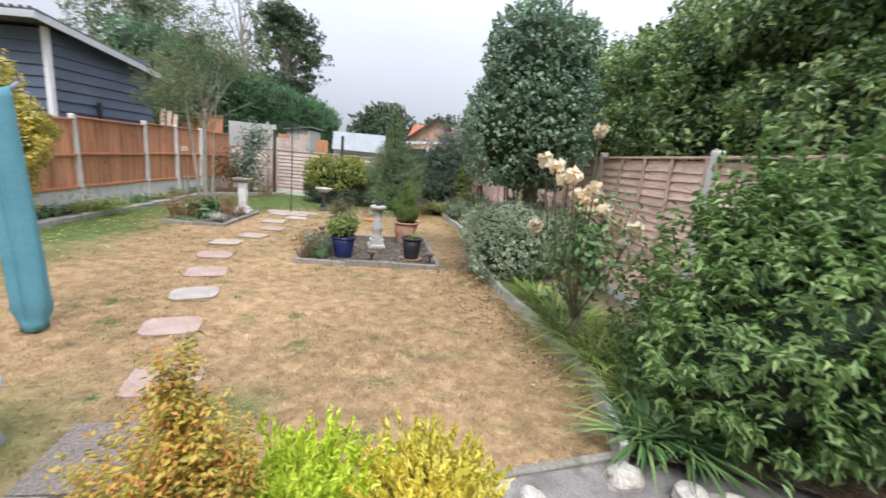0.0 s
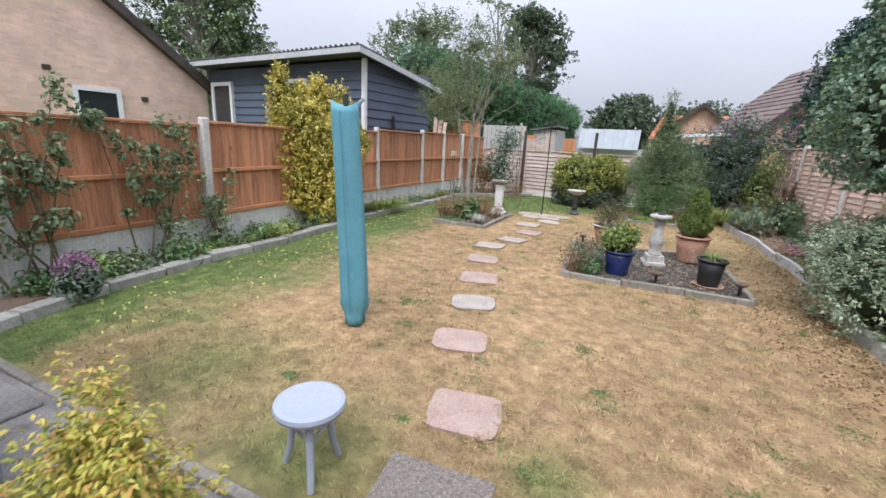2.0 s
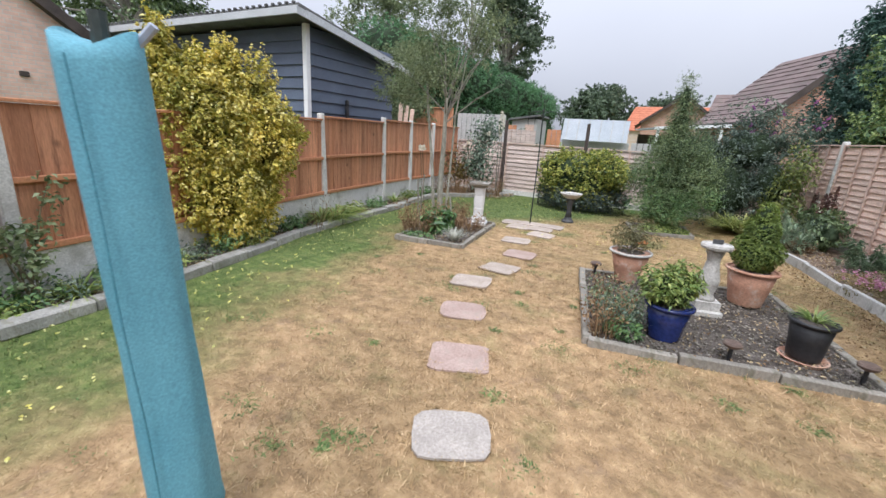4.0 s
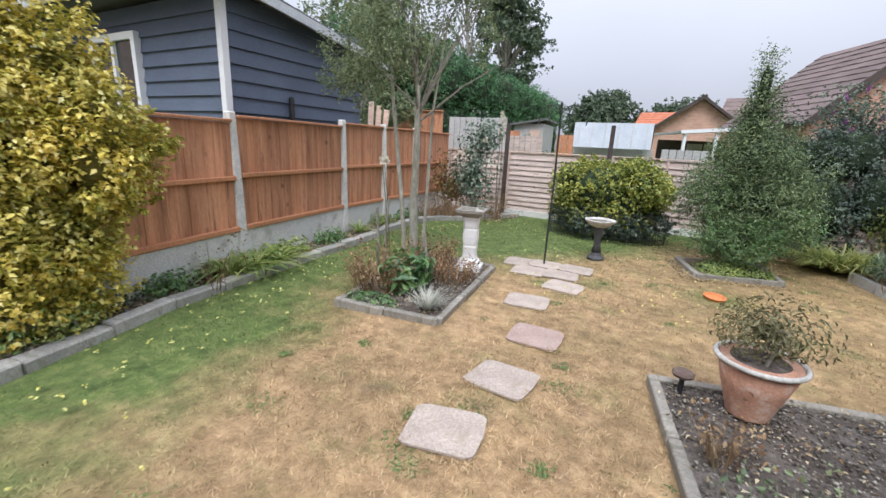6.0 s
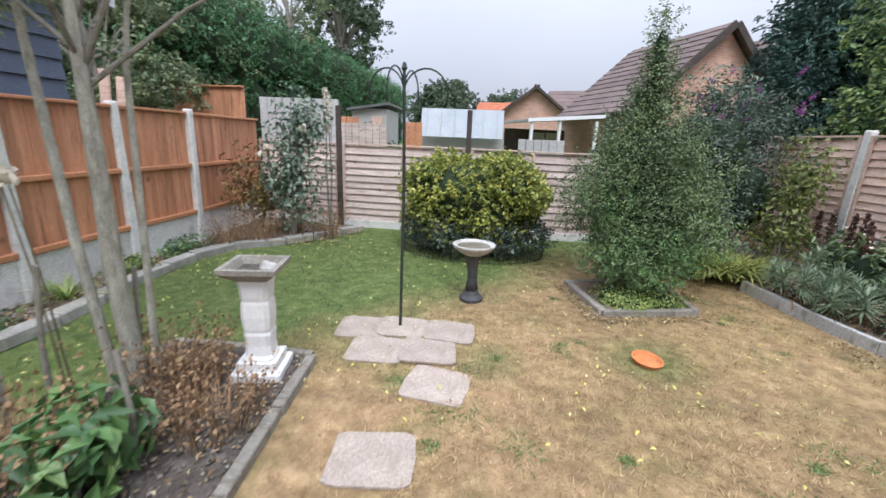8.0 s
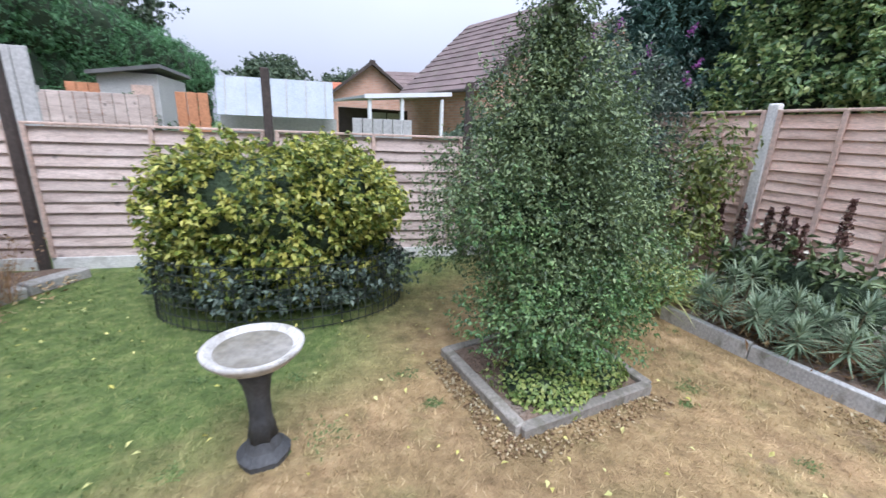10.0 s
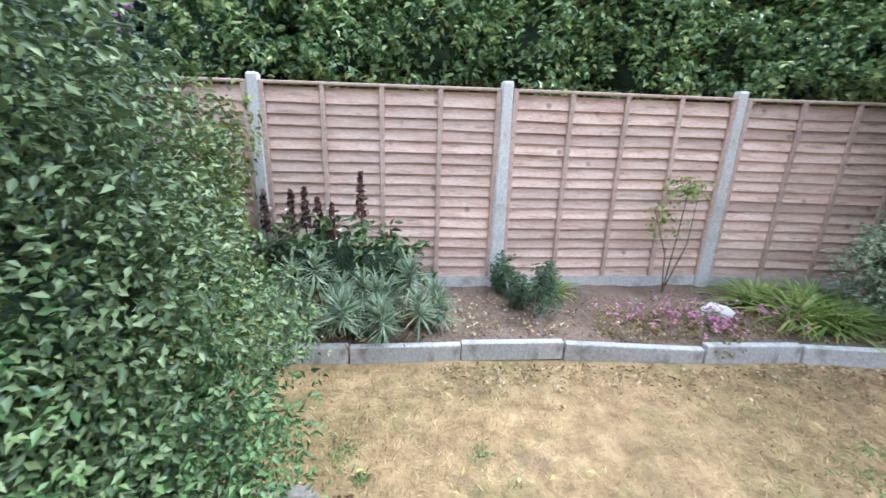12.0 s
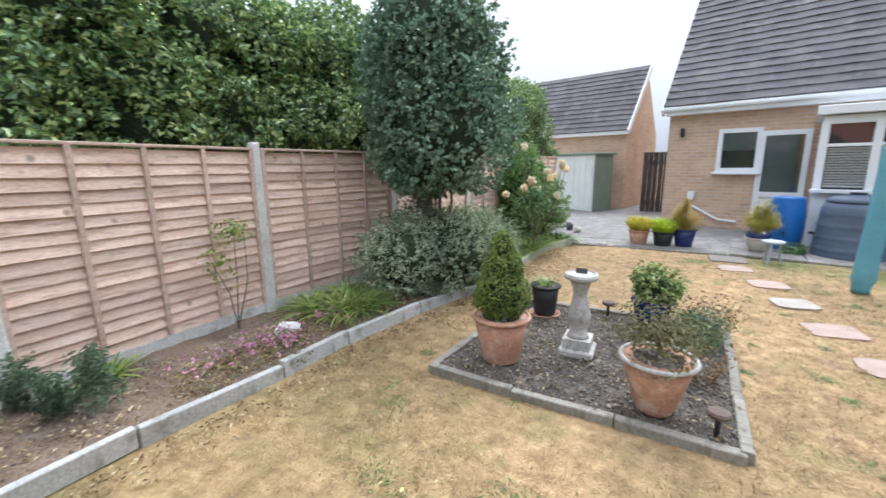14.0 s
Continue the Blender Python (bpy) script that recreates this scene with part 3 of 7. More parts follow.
LEFT_KERB = [(-4.45, 0.75), (-4.66, 1.2), (-4.9, 1.8), (-5.14, 2.8), (-5.28, 3.9), (-5.45, 4.8), (-5.74, 5.8), (-5.9, 7.2), (-5.98, 8.45), (-6.16, 9.3), (-6.2, 10.1), (-6.08, 10.65), (-5.6, 11.05), (-5.14, 11.75), (-4.95, 12.2)]
RIGHT_KERB = [(-0.2, 10.65), (-0.08, 10.0), (0.09, 9.35), (0.2, 8.72), (0.32, 7.85), (0.47, 7.2), (0.5, 6.3), (0.5, 5.3), (0.6, 4.5), (0.85, 3.6), (1.05, 2.6), (0.92, 1.85)]
LEFT_POSTS = [(-4.62, -2.5), (-4.95, -0.62), (-5.31, 1.36), (-5.6, 3.1), (-5.93, 4.97), (-6.25, 6.83), (-6.5, 8.7), (-6.56, 9.75), (-6.6, 10.75), (-6.75, 12.45)]
RIGHT_POSTS = [(0.62, 12.5), (0.84, 11.0), (1.16, 9.17), (1.6, 7.33), (1.85, 5.45), (2.1, 3.55), (2.25, 1.65), (2.4, -0.25)]
BACK_POSTS = [(-6.75, 12.45), (-5.35, 12.42), (-3.35, 12.45), (-1.4, 12.47), (0.62, 12.5)]


def bed(name, kerb, fence, z, mat, label):
    s = poly_sheet(name, kerb + fence[::-1], z, mat, rise=0.03, seed=len(kerb))
    return tagged(s, label, "flower bed", kind="structure")


bed("flower_bed_left", LEFT_KERB, LEFT_POSTS[2:], 0.05, SOIL, "crumbly brown soil border behind a low stone edging")
bed("flower_bed_right", RIGHT_KERB[::-1], RIGHT_POSTS[1:7][::-1], 0.07, SOIL, "dry pale brown soil border below the lap fence")


def kerb_run(line, mat, name, label, w=0.1, h=0.09, length=0.45, group=""):
    """Stones of a kerb laid end to end, each a thing of its own."""
    shapes = []
    for k in range(4):
        b = one_box((0, 0, h / 2), (1, w, h), 0.012 if w > 0.08 else 0.006)
        for v in b.verts:
            v.co += Vector((0, noise.noise(v.co * 4 + Vector((k, 0, 0))) * 0.014, noise.noise(v.co * 3 + Vector((0, k, 0))) * 0.014 - 0.01))
        me = bpy.data.meshes.new(name)
        b.to_mesh(me)
        b.free()
        me.materials.append(mat)
        shapes.append(me)
    n = 0
    for a, b in zip(line, line[1:]):
        d, h_ = along(a, b)
        count = max(1, round(d / length))
        for i in range(count):
            x, y = on_line(a, b, (i + 0.5) / count)
            ob = new(name, shapes[n % 4])
            ob.matrix_world = pose(x, y, random.uniform(-0.012, 0.008), random.uniform(-2, 2), random.uniform(-1.5, 1.5), h_ + random.uniform(-1.5, 1.5)) @ Matrix.Diagonal((d / count - 0.008, 1, 1, 1))
            tagged(ob, label, "kerb", group)
            n += 1


kerb_run(LEFT_KERB, KERB, "kerb_stone", "grey weathered stone edging between border and lawn", 0.12, 0.10, 0.5, "edging of the fence border")
kerb_run(RIGHT_KERB, PALEKERB, "kerb_stone", "pale grey concrete edging stone along the border", 0.052, 0.125, 0.95, "edging of the lap fence border")
DIAMOND = [(-1.9, 4.98), (-0.13, 5.33), (-0.43, 7.1), (-2.25, 6.75)]
ROSEBED = [(-4.7, 6.58), (-3.77, 6.72), (-3.96, 8.38), (-4.92, 8.36)]
TREEBED = [(-2.06, 10.38), (-1.88, 9.6), (-1.02, 9.8), (-1.15, 10.6)]
for nm, ring, mat, lab in (("flower_bed_centre", DIAMOND, DARKSOIL, "dark gravelly soil bed set in the lawn"), ("flower_bed_rose", ROSEBED, DARKSOIL, "dark soil bed with dry plants set in the lawn"), ("flower_bed_tree", TREEBED, SOIL, "small bed with ground cover round the evergreen")):
    tagged(poly_sheet(nm, ring, 0.035, mat, rise=0.02, grid=0.1), lab, "flower bed", kind="structure")
    kerb_run(ring + ring[:1], EDGING, "edging_stone", "mossy grey edging stone round a lawn bed", 0.06, 0.075, 0.6, nm)

# stones and litter lying on the beds
def pebbles(name, ring, n, mat, lo, hi, z, label):
    xs, ys = [p[0] for p in ring], [p[1] for p in ring]
    V, F = [], []
    base = np.array([(1, 0, 0), (-1, 0, 0), (0, 1, 0), (0, -1, 0), (0, 0, 0.7), (0, 0, -0.7)], float)
    tri = np.array([(0, 2, 4), (2, 1, 4), (1, 3, 4), (3, 0, 4), (2, 0, 5), (1, 2, 5), (3, 1, 5), (0, 3, 5)])
    k = 0
    while k < n:
        x, y = rng.uniform(min(xs), max(xs)), rng.uniform(min(ys), max(ys))
        inside = False
        for (ax, ay), (bx, by) in zip(ring, ring[1:] + ring[:1]):
            if (ay > y) != (by > y) and x < (bx - ax) * (y - ay) / (by - ay) + ax:
                inside = not inside
        if not inside:
            continue
        s = rng.uniform(lo, hi)
        V.append(base * s * rng.uniform(0.5, 1.3, (6, 3)) + (x, y, z + s * 0.2))
        F.append(tri + 6 * k)
        k += 1
    ob = link_mesh(name, tri_mesh(name, np.concatenate(V), np.concatenate(F)), mat)
    return tagged(ob, label, "stones", kind="stuff")


LITTER = leafy("soil_litter", [(0.07, 0.058, 0.048), (0.14, 0.12, 0.1), (0.22, 0.19, 0.165), (0.4, 0.37, 0.34)], 0.95, 0.0)
pebbles("gravel", DIAMOND, 5200, LITTER, 0.004, 0.013, 0.045, "grey gravel and bark scattered over dark soil")
pebbles("soil_clods", ROSEBED, 900, LITTER, 0.005, 0.018, 0.045, "clods and litter on the rose bed")
pebbles("soil_clods", [(0.1, 9.7), (0.35, 8.0), (0.55, 6.8), (1.5, 6.8), (1.5, 7.6), (1.0, 9.7)], 1500, LITTER, 0.004, 0.011, 0.073, "dry clods and dead leaves on the border")
pebbles("soil_clods", LEFT_KERB[1:12] + LEFT_POSTS[3:9][::-1], 2200, LITTER, 0.006, 0.025, 0.06, "clods and dead leaves on the fence border")
pebbles("leaf_litter", [(-0.1, 6.4), (0.45, 6.3), (0.45, 5.0), (0.72, 3.7), (0.9, 2.6), (0.3, 3.2), (-0.2, 4.6)], 1100, DRY, 0.004, 0.013, 0.006, "brown fallen leaves on the lawn by the border")

# grass blades over the lawn
n = 190000
gx, gy = rng.uniform(-6.3, 1.2, n), rng.uniform(1.0, 12.3, n)
lk, rk = np.array(LEFT_KERB), np.array(RIGHT_KERB[::-1])
ok = (gx > np.interp(gy, lk[:, 1], lk[:, 0]) + 0.05) & (gx < np.interp(gy, rk[:, 1], rk[:, 0]) - 0.05) & (gy > 1.45 + 0.16 * gx + 0.25)


def outside(ring, x, y):
    hit = np.zeros(len(x), bool)
    for (ax, ay), (bx, by) in zip(ring, ring[1:] + ring[:1]):
        hit ^= ((ay > y) != (by > y)) & (x < (bx - ax) * (y - ay) / (by - ay + 1e-9) + ax)
    return ~hit


for ring in (DIAMOND, ROSEBED, TREEBED):
    ok &= outside(ring, gx, gy)
STONES = [(-1.62, 2.2, 12, 0), (-2.05, 2.9, 20, 0), (-2.31, 3.6, 25, 1), (-2.6, 4.28, 22, 3), (-2.9, 4.97, 18, 0), (-3.14, 5.67, 10, 2), (-3.06, 6.28, -4, 2), (-3.05, 6.96, 0, 0), (-3.32, 7.63, 8, 2), (-3.13, 8.27, -4, 2),
          (-3.6, 8.6, 4, 2), (-3.25, 8.66, 2, 2), (-3.8, 8.92, 3, 2), (-3.5, 8.98, 5, 2), (-3.14, 8.97, 1, 2)]
for sx, sy, *_ in STONES:
    ok &= (np.abs(gx - sx) > 0.17) | (np.abs(gy - sy) > 0.15)
gx, gy = gx[ok], gy[ok]
roots = np.stack([gx, gy, np.zeros(len(gx))], 1)
dirs = np.stack([rng.normal(0, 0.8, len(gx)), rng.normal(0, 0.8, len(gx)), np.full(len(gx), 0.75)], 1)
grass = link_mesh("grass", blade_mesh("grass", roots, dirs, rng.uniform(0.018, 0.05, len(gx)), 0.005, 0.4, 2), BLADES)
tagged(grass, "short dry blades of parched lawn grass", "grass", kind="stuff")
# weeds in the turf
n = 150
wx, wy = rng.uniform(-5.0, 0.2, n), rng.uniform(1.9, 10.5, n)
wroots = np.repeat(np.stack([wx, wy, np.full(n, 0.002)], 1), 70, 0) + rng.normal(0, 1, (n * 70, 3)) * np.repeat(rng.uniform(0.3, 1.2, (n, 1)), 70, 0) * np.array([[0.06, 0.05, 0]])
keep = outside(DIAMOND, wroots[:, 0], wroots[:, 1]) & outside(ROSEBED, wroots[:, 0], wroots[:, 1]) & outside(TREEBED, wroots[:, 0], wroots[:, 1])
keep &= (wroots[:, 0] > np.interp(wroots[:, 1], lk[:, 1], lk[:, 0]) + 0.1) & (wroots[:, 0] < np.interp(wroots[:, 1], rk[:, 1], rk[:, 0]) - 0.1)
wroots = wroots[keep]
wd = np.concatenate([rng.normal(0, 1, (len(wroots), 2)), rng.uniform(0.3, 1.0, (len(wroots), 1))], 1)
WEED = leafy("turf_weeds", [(0.06, 0.11, 0.03), (0.13, 0.2, 0.06), (0.24, 0.3, 0.11)], 0.6, 0.2)
weeds = link_mesh("lawn_weeds", blade_mesh("lawn_weeds", wroots, wd, rng.uniform(0.012, 0.035, len(wroots)), 0.008, 0.7, 2), WEED)
tagged(weeds, "small dark green weeds in the parched turf", "weeds", kind="stuff")
n = 260
fy = rng.uniform(1.3, 11.5, n)
fx = np.interp(fy, lk[:, 1], lk[:, 0]) + 0.15 + np.abs(rng.normal(0, 0.55, n))
P = np.stack([fx, fy, np.full(n, 0.04)], 1)
flowers = link_mesh("lawn_flowers", leaf_mesh("lawn_flowers", np.repeat(P, 4, 0) + rng.normal(0, 0.006, (n * 4, 3)), np.tile([[0, 0, 1.0]], (n * 4, 1)) + rng.normal(0, 0.3, (n * 4, 3)), 0.018, 0.8), DAISY)
tagged(flowers, "small yellow flowers in the green turf", "flowers", kind="stuff")

# patio
PATIO_EDGE = [(-4.4, 0.93), (-3.33, 1.07), (-1.43, 1.3), (0.0, 1.62), (0.95, 1.9)]
tagged(poly_sheet("patio", [(-7.5, 0.9)] + PATIO_EDGE + [(7.0, 1.9), (7.0, -9.0), (-7.5, -9.0)], 0.012, PAVING, grid=0.6, rise=0.004), "worn grey concrete patio with gritty stains", "patio", kind="structure")
slab_top = one_box((0, 0, 0), (0.98, 0.62, 0.035), 0.008)
me = bpy.data.meshes.new("paving_slab")
slab_top.to_mesh(me)
slab_top.free()
me.materials.append(PAVING)
patio = bpy.data.objects["patio"]
for a, b in zip(PATIO_EDGE, PATIO_EDGE[1:]):
    d, hd = along(a, b)
    k = max(1, round(d))
    for i in range(k):
        for j in range(3):
            x, y = on_line(a, b, (i + 0.5) / k)
            h = radians(hd)
            x, y = x + math.sin(h) * (0.38 + 0.63 * j), y - math.cos(h) * (0.38 + 0.63 * j)
            link_mesh("paving_slab", me, None, patio, m=pose(x, y, 0.018 + random.uniform(-0.004, 0.004), 0, 0, hd) @ Matrix.Diagonal((d / k, 1, 1, 1)))
kerb_run(PATIO_EDGE, EDGING, "edging_stone", "thin pale concrete strip along the patio", 0.05, 0.05, 0.9, "edging of the patio")
bm = bmesh.new()
vs = [bm.verts.new((x, y, 0.0)) for x, y in ((-1.63, 1.34), (-1.17, 1.42), (-1.28, 1.86), (-1.74, 1.76))]
f = bm.faces.new(vs)
r = bmesh.ops.extrude_face_region(bm, geom=[f])
for v in [g for g in r["geom"] if isinstance(g, bmesh.types.BMVert)]:
    v.co.z = 0.018
tagged(part("path_slab", bm, AGGREGATE), "square slab of pebbly brown exposed aggregate", "slab")


def stone_shape(k, round_):
    bm = bmesh.new()
    m = 14
    top = []
    for i in range(m):
        a = 2 * math.pi * i / m
        e = 0.55 if round_ else 0.28
        cx, cy = math.copysign(abs(math.cos(a)) ** e, math.cos(a)), math.copysign(abs(math.sin(a)) ** e, math.sin(a))
        w = 1 + 0.13 * noise.noise(Vector((cx * 2 + k * 5, cy * 2, k)))
        top.append(bm.verts.new((0.195 * cx * w, 0.172 * cy * w, 0.0)))
    f = bm.faces.new(top)
    r = bmesh.ops.extrude_face_region(bm, geom=[f])
    up = [g for g in r["geom"] if isinstance(g, bmesh.types.BMVert)]
    for v in up:
        v.co.z = 0.011
    r2 = bmesh.ops.inset_region(bm, faces=[x for x in bm.faces if all(v in up for v in x.verts)], thickness=0.015)
    for v in bm.verts:
        if abs(v.co.x) < 0.17 and v.co.z > 0.01:
            v.co.z = 0.013
    return bm


for k, (x, y, h, c) in enumerate(STONES):
    b = stone_shape(k, k in (1, 2, 4))
    ob = part("stepping_stone", b, (PINKSLAB, GREYSLAB, BUFFSLAB, PINKSLAB)[c], None, m=pose(x, y, 0.004 * (k % 3), random.uniform(-1, 1), random.uniform(-1, 1), h + random.uniform(-6, 6)))
    tagged(ob, ("faded pink concrete stepping stone sunk in the lawn", "worn grey concrete stepping stone sunk in the lawn", "buff concrete stepping stone sunk in the lawn", "faded pink concrete stepping stone sunk in the lawn")[c], "stepping stone", "path across the lawn")

# turf creeping over the rims of the stones
q = []
for sx, sy, *_ in STONES:
    a = rng.uniform(0, 2 * math.pi, 420)
    e = np.stack([np.sign(np.cos(a)) * np.abs(np.cos(a)) ** 0.35 * 0.19, np.sign(np.sin(a)) * np.abs(np.sin(a)) ** 0.35 * 0.168], 1) * rng.uniform(0.88, 1.12, (420, 1))
    keep = np.array([noise.noise(Vector((float(u) * 9 + sx, float(v) * 9 + sy, 0))) for u, v in e]) > -0.12
    e = e[keep]
    q.append(np.stack([sx + e[:, 0], sy + e[:, 1], np.full(len(e), 0.004)], 1))
q = np.concatenate(q)
qd = np.concatenate([rng.normal(0, 0.9, (len(q), 2)), rng.uniform(0.3, 0.9, (len(q), 1))], 1)
tagged(link_mesh("grass_fringe", blade_mesh("grass_fringe", q, qd, rng.uniform(0.02, 0.055, len(q)), 0.006, 0.6, 2), BLADES), "dry grass creeping over the stepping stones", "grass", kind="stuff")

# ---- fences ----
FENCE = []


def start_fence(name, label):
    FENCE.append(tagged(empty(name), label, "fence"))


def concrete_post(x, y, h, rz, label="grey concrete fence post", lean=0.0):
    bm = one_box((0, 0, h / 2), (0.118, 0.115, h), 0.014)
    for v in bm.verts:
        if v.co.z > h - 0.02:
            v.co.x *= 0.7
            v.co.y *= 0.7
    return part("post", bm, CONCRETE, FENCE[-1], m=pose(x, y, 0, lean, 0, rz))


def shared(name, bm, mat):
    me = bpy.data.meshes.new(name)
    bmesh.ops.recalc_face_normals(bm, faces=bm.faces)
    bm.to_mesh(me)
    bm.free()
    me.materials.append(mat)
    return me


BOARD = shared("board", one_box((0, 0, 0.5), (1, 0.012, 1), 0.0), ORANGEWOOD)


def closeboard(a, b, z0, h, flip, label="orange-brown closeboard fence panel with arris rails"):
    """A panel of upright boards with its rails on the garden side."""
    d, hd = along(a, b)
    x, y = on_line(a, b, 0.5)
    w = d - 0.09
    p = part("panel", one_box((0, -0.01 * flip, z0 + h + 0.008), (w, 0.075, 0.028), 0.005), ORANGERAIL, FENCE[-1], m=pose(x, y, 0, 0, 0, hd))
    k = max(3, round(w / 0.105))
    for i in range(k):
        link_mesh("board", BOARD, None, p, m=pose(-w / 2 + (i + 0.5) * w / k, 0.004 * (i % 2) * flip, z0 + 0.01, 0, 0, random.uniform(-2, 2)) @ Matrix.Diagonal((w / k + 0.008, 1, h - 0.02, 1)))
    for z, hh in ((z0 + h * 0.5, 0.045), (z0 + 0.03, 0.05)):
        part("rail", one_box((0, -0.028 * flip, z), (w, 0.045, hh), 0.006), ORANGERAIL, p)
    return p


start_fence("closeboard_fence", "orange-brown closeboard fence with concrete posts and gravel boards")
for k, (a, b) in enumerate(zip(LEFT_POSTS, LEFT_POSTS[1:])):
    top = (1.36, 1.40, 1.44, 1.48, 1.53, 1.575, 1.62, 1.62, 1.62, 1.62)[k]
    d, hd = along(a, b)
    if k < 9:
        g = one_box((0, 0, 0.0), (d - 0.09, 0.05, 0.44), 0.006)
        x, y = on_line(a, b, 0.5)
        part("gravel_board", g, CONCRETE, FENCE[-1], m=pose(x, y, 0.19, 0, 0, hd))
    closeboard(a, b, 0.405, top - 0.405 - 0.02, 1)
    concrete_post(*a, top + 0.035, hd, lean=(0, 0, 0, 2, -1, -1, 0, 0, 1, 0)[k])

# taller boards beyond the corner
start_fence("board_screen", "tall weathered orange board panel behind the corner")
closeboard((-8.35, 12.6), (-6.95, 12.55), 0.1, 2.0, 1, "tall weathered orange board panel behind the corner")



def wavy_slat(mat, h, seed):
    """A thin sawn board with an uneven lower edge."""
    bm = bmesh.new()
    q = []
    for i in range(9):
        x = -0.5 + i / 8
        lo = -h / 2 + 0.009 * noise.noise(Vector((x * 3 + seed * 7, seed, 0)))
        q.append([bm.verts.new(v) for v in ((x, -0.006, lo), (x, 0.006, lo), (x, 0.004, h / 2), (x, -0.004, h / 2))])
    for a, b in zip(q, q[1:]):
        for i in range(4):
            bm.faces.new((a[i], b[i], b[(i + 1) % 4], a[(i + 1) % 4]))
    bm.faces.new(q[0])
    bm.faces.new(q[-1][::-1])
    return shared("slat", bm, mat)


SLAT = [wavy_slat(LAPWOOD, 0.104, k) for k in range(5)]
BSLAT = [wavy_slat(BACKWOOD, 0.125, k) for k in range(5)]


def lap_panel(a, b, z0, h, side, slat, batten, pitch, label, battens=5):
    d, hd = along(a, b)
    x, y = on_line(a, b, 0.5)
    w = d - 0.085
    p = part("panel", one_box((0, -0.012 * side, z0 + h + 0.008), (w, 0.06, 0.022), 0.004), batten, FENCE[-1], m=pose(x, y, 0, 0, 0, hd))
    k = round((h - 0.03) / pitch)
    for i in range(k):
        link_mesh("slat", random.choice(slat), None, p, m=pose(random.uniform(-0.004, 0.004), 0, z0 + (i + 0.5) * (h - 0.03) / k, -14 * side, random.uniform(-0.35, 0.35), 0) @ Matrix.Diagonal((w, 1, random.uniform(1.0, 1.08), 1)))
    for i in range(battens):
        part("batten", one_box((-w / 2 + 0.02 + i * (w - 0.04) / (battens - 1), -0.03 * side, z0 + h / 2), (0.036, 0.022, h), 0.003), batten, p)
    return p


start_fence("lap_fence", "pinkish-brown overlapping lap fence with concrete posts")
for k, (a, b) in enumerate(zip(RIGHT_POSTS, RIGHT_POSTS[1:])):
    d, hd = along(a, b)
    lap_panel(a, b, 0.17, 1.46, 1, SLAT, LAPBATTEN, 0.082, "pinkish-brown overlapping lap fence panel with upright battens")
    x, y = on_line(a, b, 0.5)
    part("gravel_board", one_box((0, 0, 0.07), (d - 0.08, 0.04, 0.19), 0.006), CONCRETE, FENCE[-1], m=pose(x, y, 0, 0, 0, hd))
    if k:
        concrete_post(*a, 1.70, hd)
start_fence("back_fence", "low weathered lap fence with tall dark posts")
for k, (a, b) in enumerate(zip(BACK_POSTS, BACK_POSTS[1:])):
    lap_panel(a, b, 0.12, 1.18, 1, BSLAT, LAPBATTEN, 0.1, "low weathered lap fence panel at the garden end", 3)
    d, hd = along(a, b)
    x, y = on_line(a, b, 0.5)
    part("gravel_board", one_box((0, 0, 0.05), (d - 0.08, 0.05, 0.14), 0.006), CONCRETE, FENCE[-1], m=pose(x, y, 0, 0, 0, hd))
    if k:
        part("post", one_box((0, 0, 0.93), (0.072, 0.072, 1.86), 0.008), DARKWOOD, FENCE[-1], "tall dark-stained wooden post", m=pose(a[0], a[1] - 0.06, 0, 0, 0, 1))

# ---- buildings ----
def wall_uv(me, u_axis):
    uv = me.uv_layers.new(name="uv")
    co = [me.vertices[l.vertex_index].co for l in me.loops]
    for k, c in enumerate(co):
        uv.data[k].uv = (c[u_axis], c[2])


def brick_wall(name, pts, thick, axis, mat, parent):
    """A wall standing on a profile of (along, z) points; axis: which way it runs."""
    bm = bmesh.new()
    f = bm.faces.new([bm.verts.new((u, 0, z) if axis == 0 else (0, u, z)) for u, z in pts])
    r = bmesh.ops.extrude_face_region(bm, geom=[f])
    for v in [g for g in r["geom"] if isinstance(g, bmesh.types.BMVert)]:
        v.co[1 - axis] -= thick
    ob = part(name, bm, mat, parent)
    wall_uv(ob.data, axis)
    return ob


def roof_slope(parent, eave_a, eave_b, rise, mat, courses=14, name="tile_course"):
    """Courses of tiles up a slope: each a stepped strip with a scalloped lower edge."""
    a, b, r = Vector(eave_a), Vector(eave_b), Vector(rise)
    n = (b - a).cross(r).normalized()
    if n.z < 0:
        n = -n
    for k in range(courses):
        bm = bmesh.new()
        lo, hi = a + r * (k / courses), a + r * min(1.0, (k + 1.15) / courses)
        seg = max(2, int((b - a).length / 0.3))
        q = []
        for i in range(seg + 1):
            s = (b - a) * (i / seg)
            bump = n * (0.034 + 0.014 * (i % 2))
            q.append([bm.verts.new(lo + s + bump), bm.verts.new(hi + s + n * 0.012), bm.verts.new(lo + s)])
        for u, v in zip(q, q[1:]):
            bm.faces.new((u[0], v[0], v[1], u[1]))
            bm.faces.new((u[2], v[2], v[0], u[0]))
        part(name, bm, mat, parent)


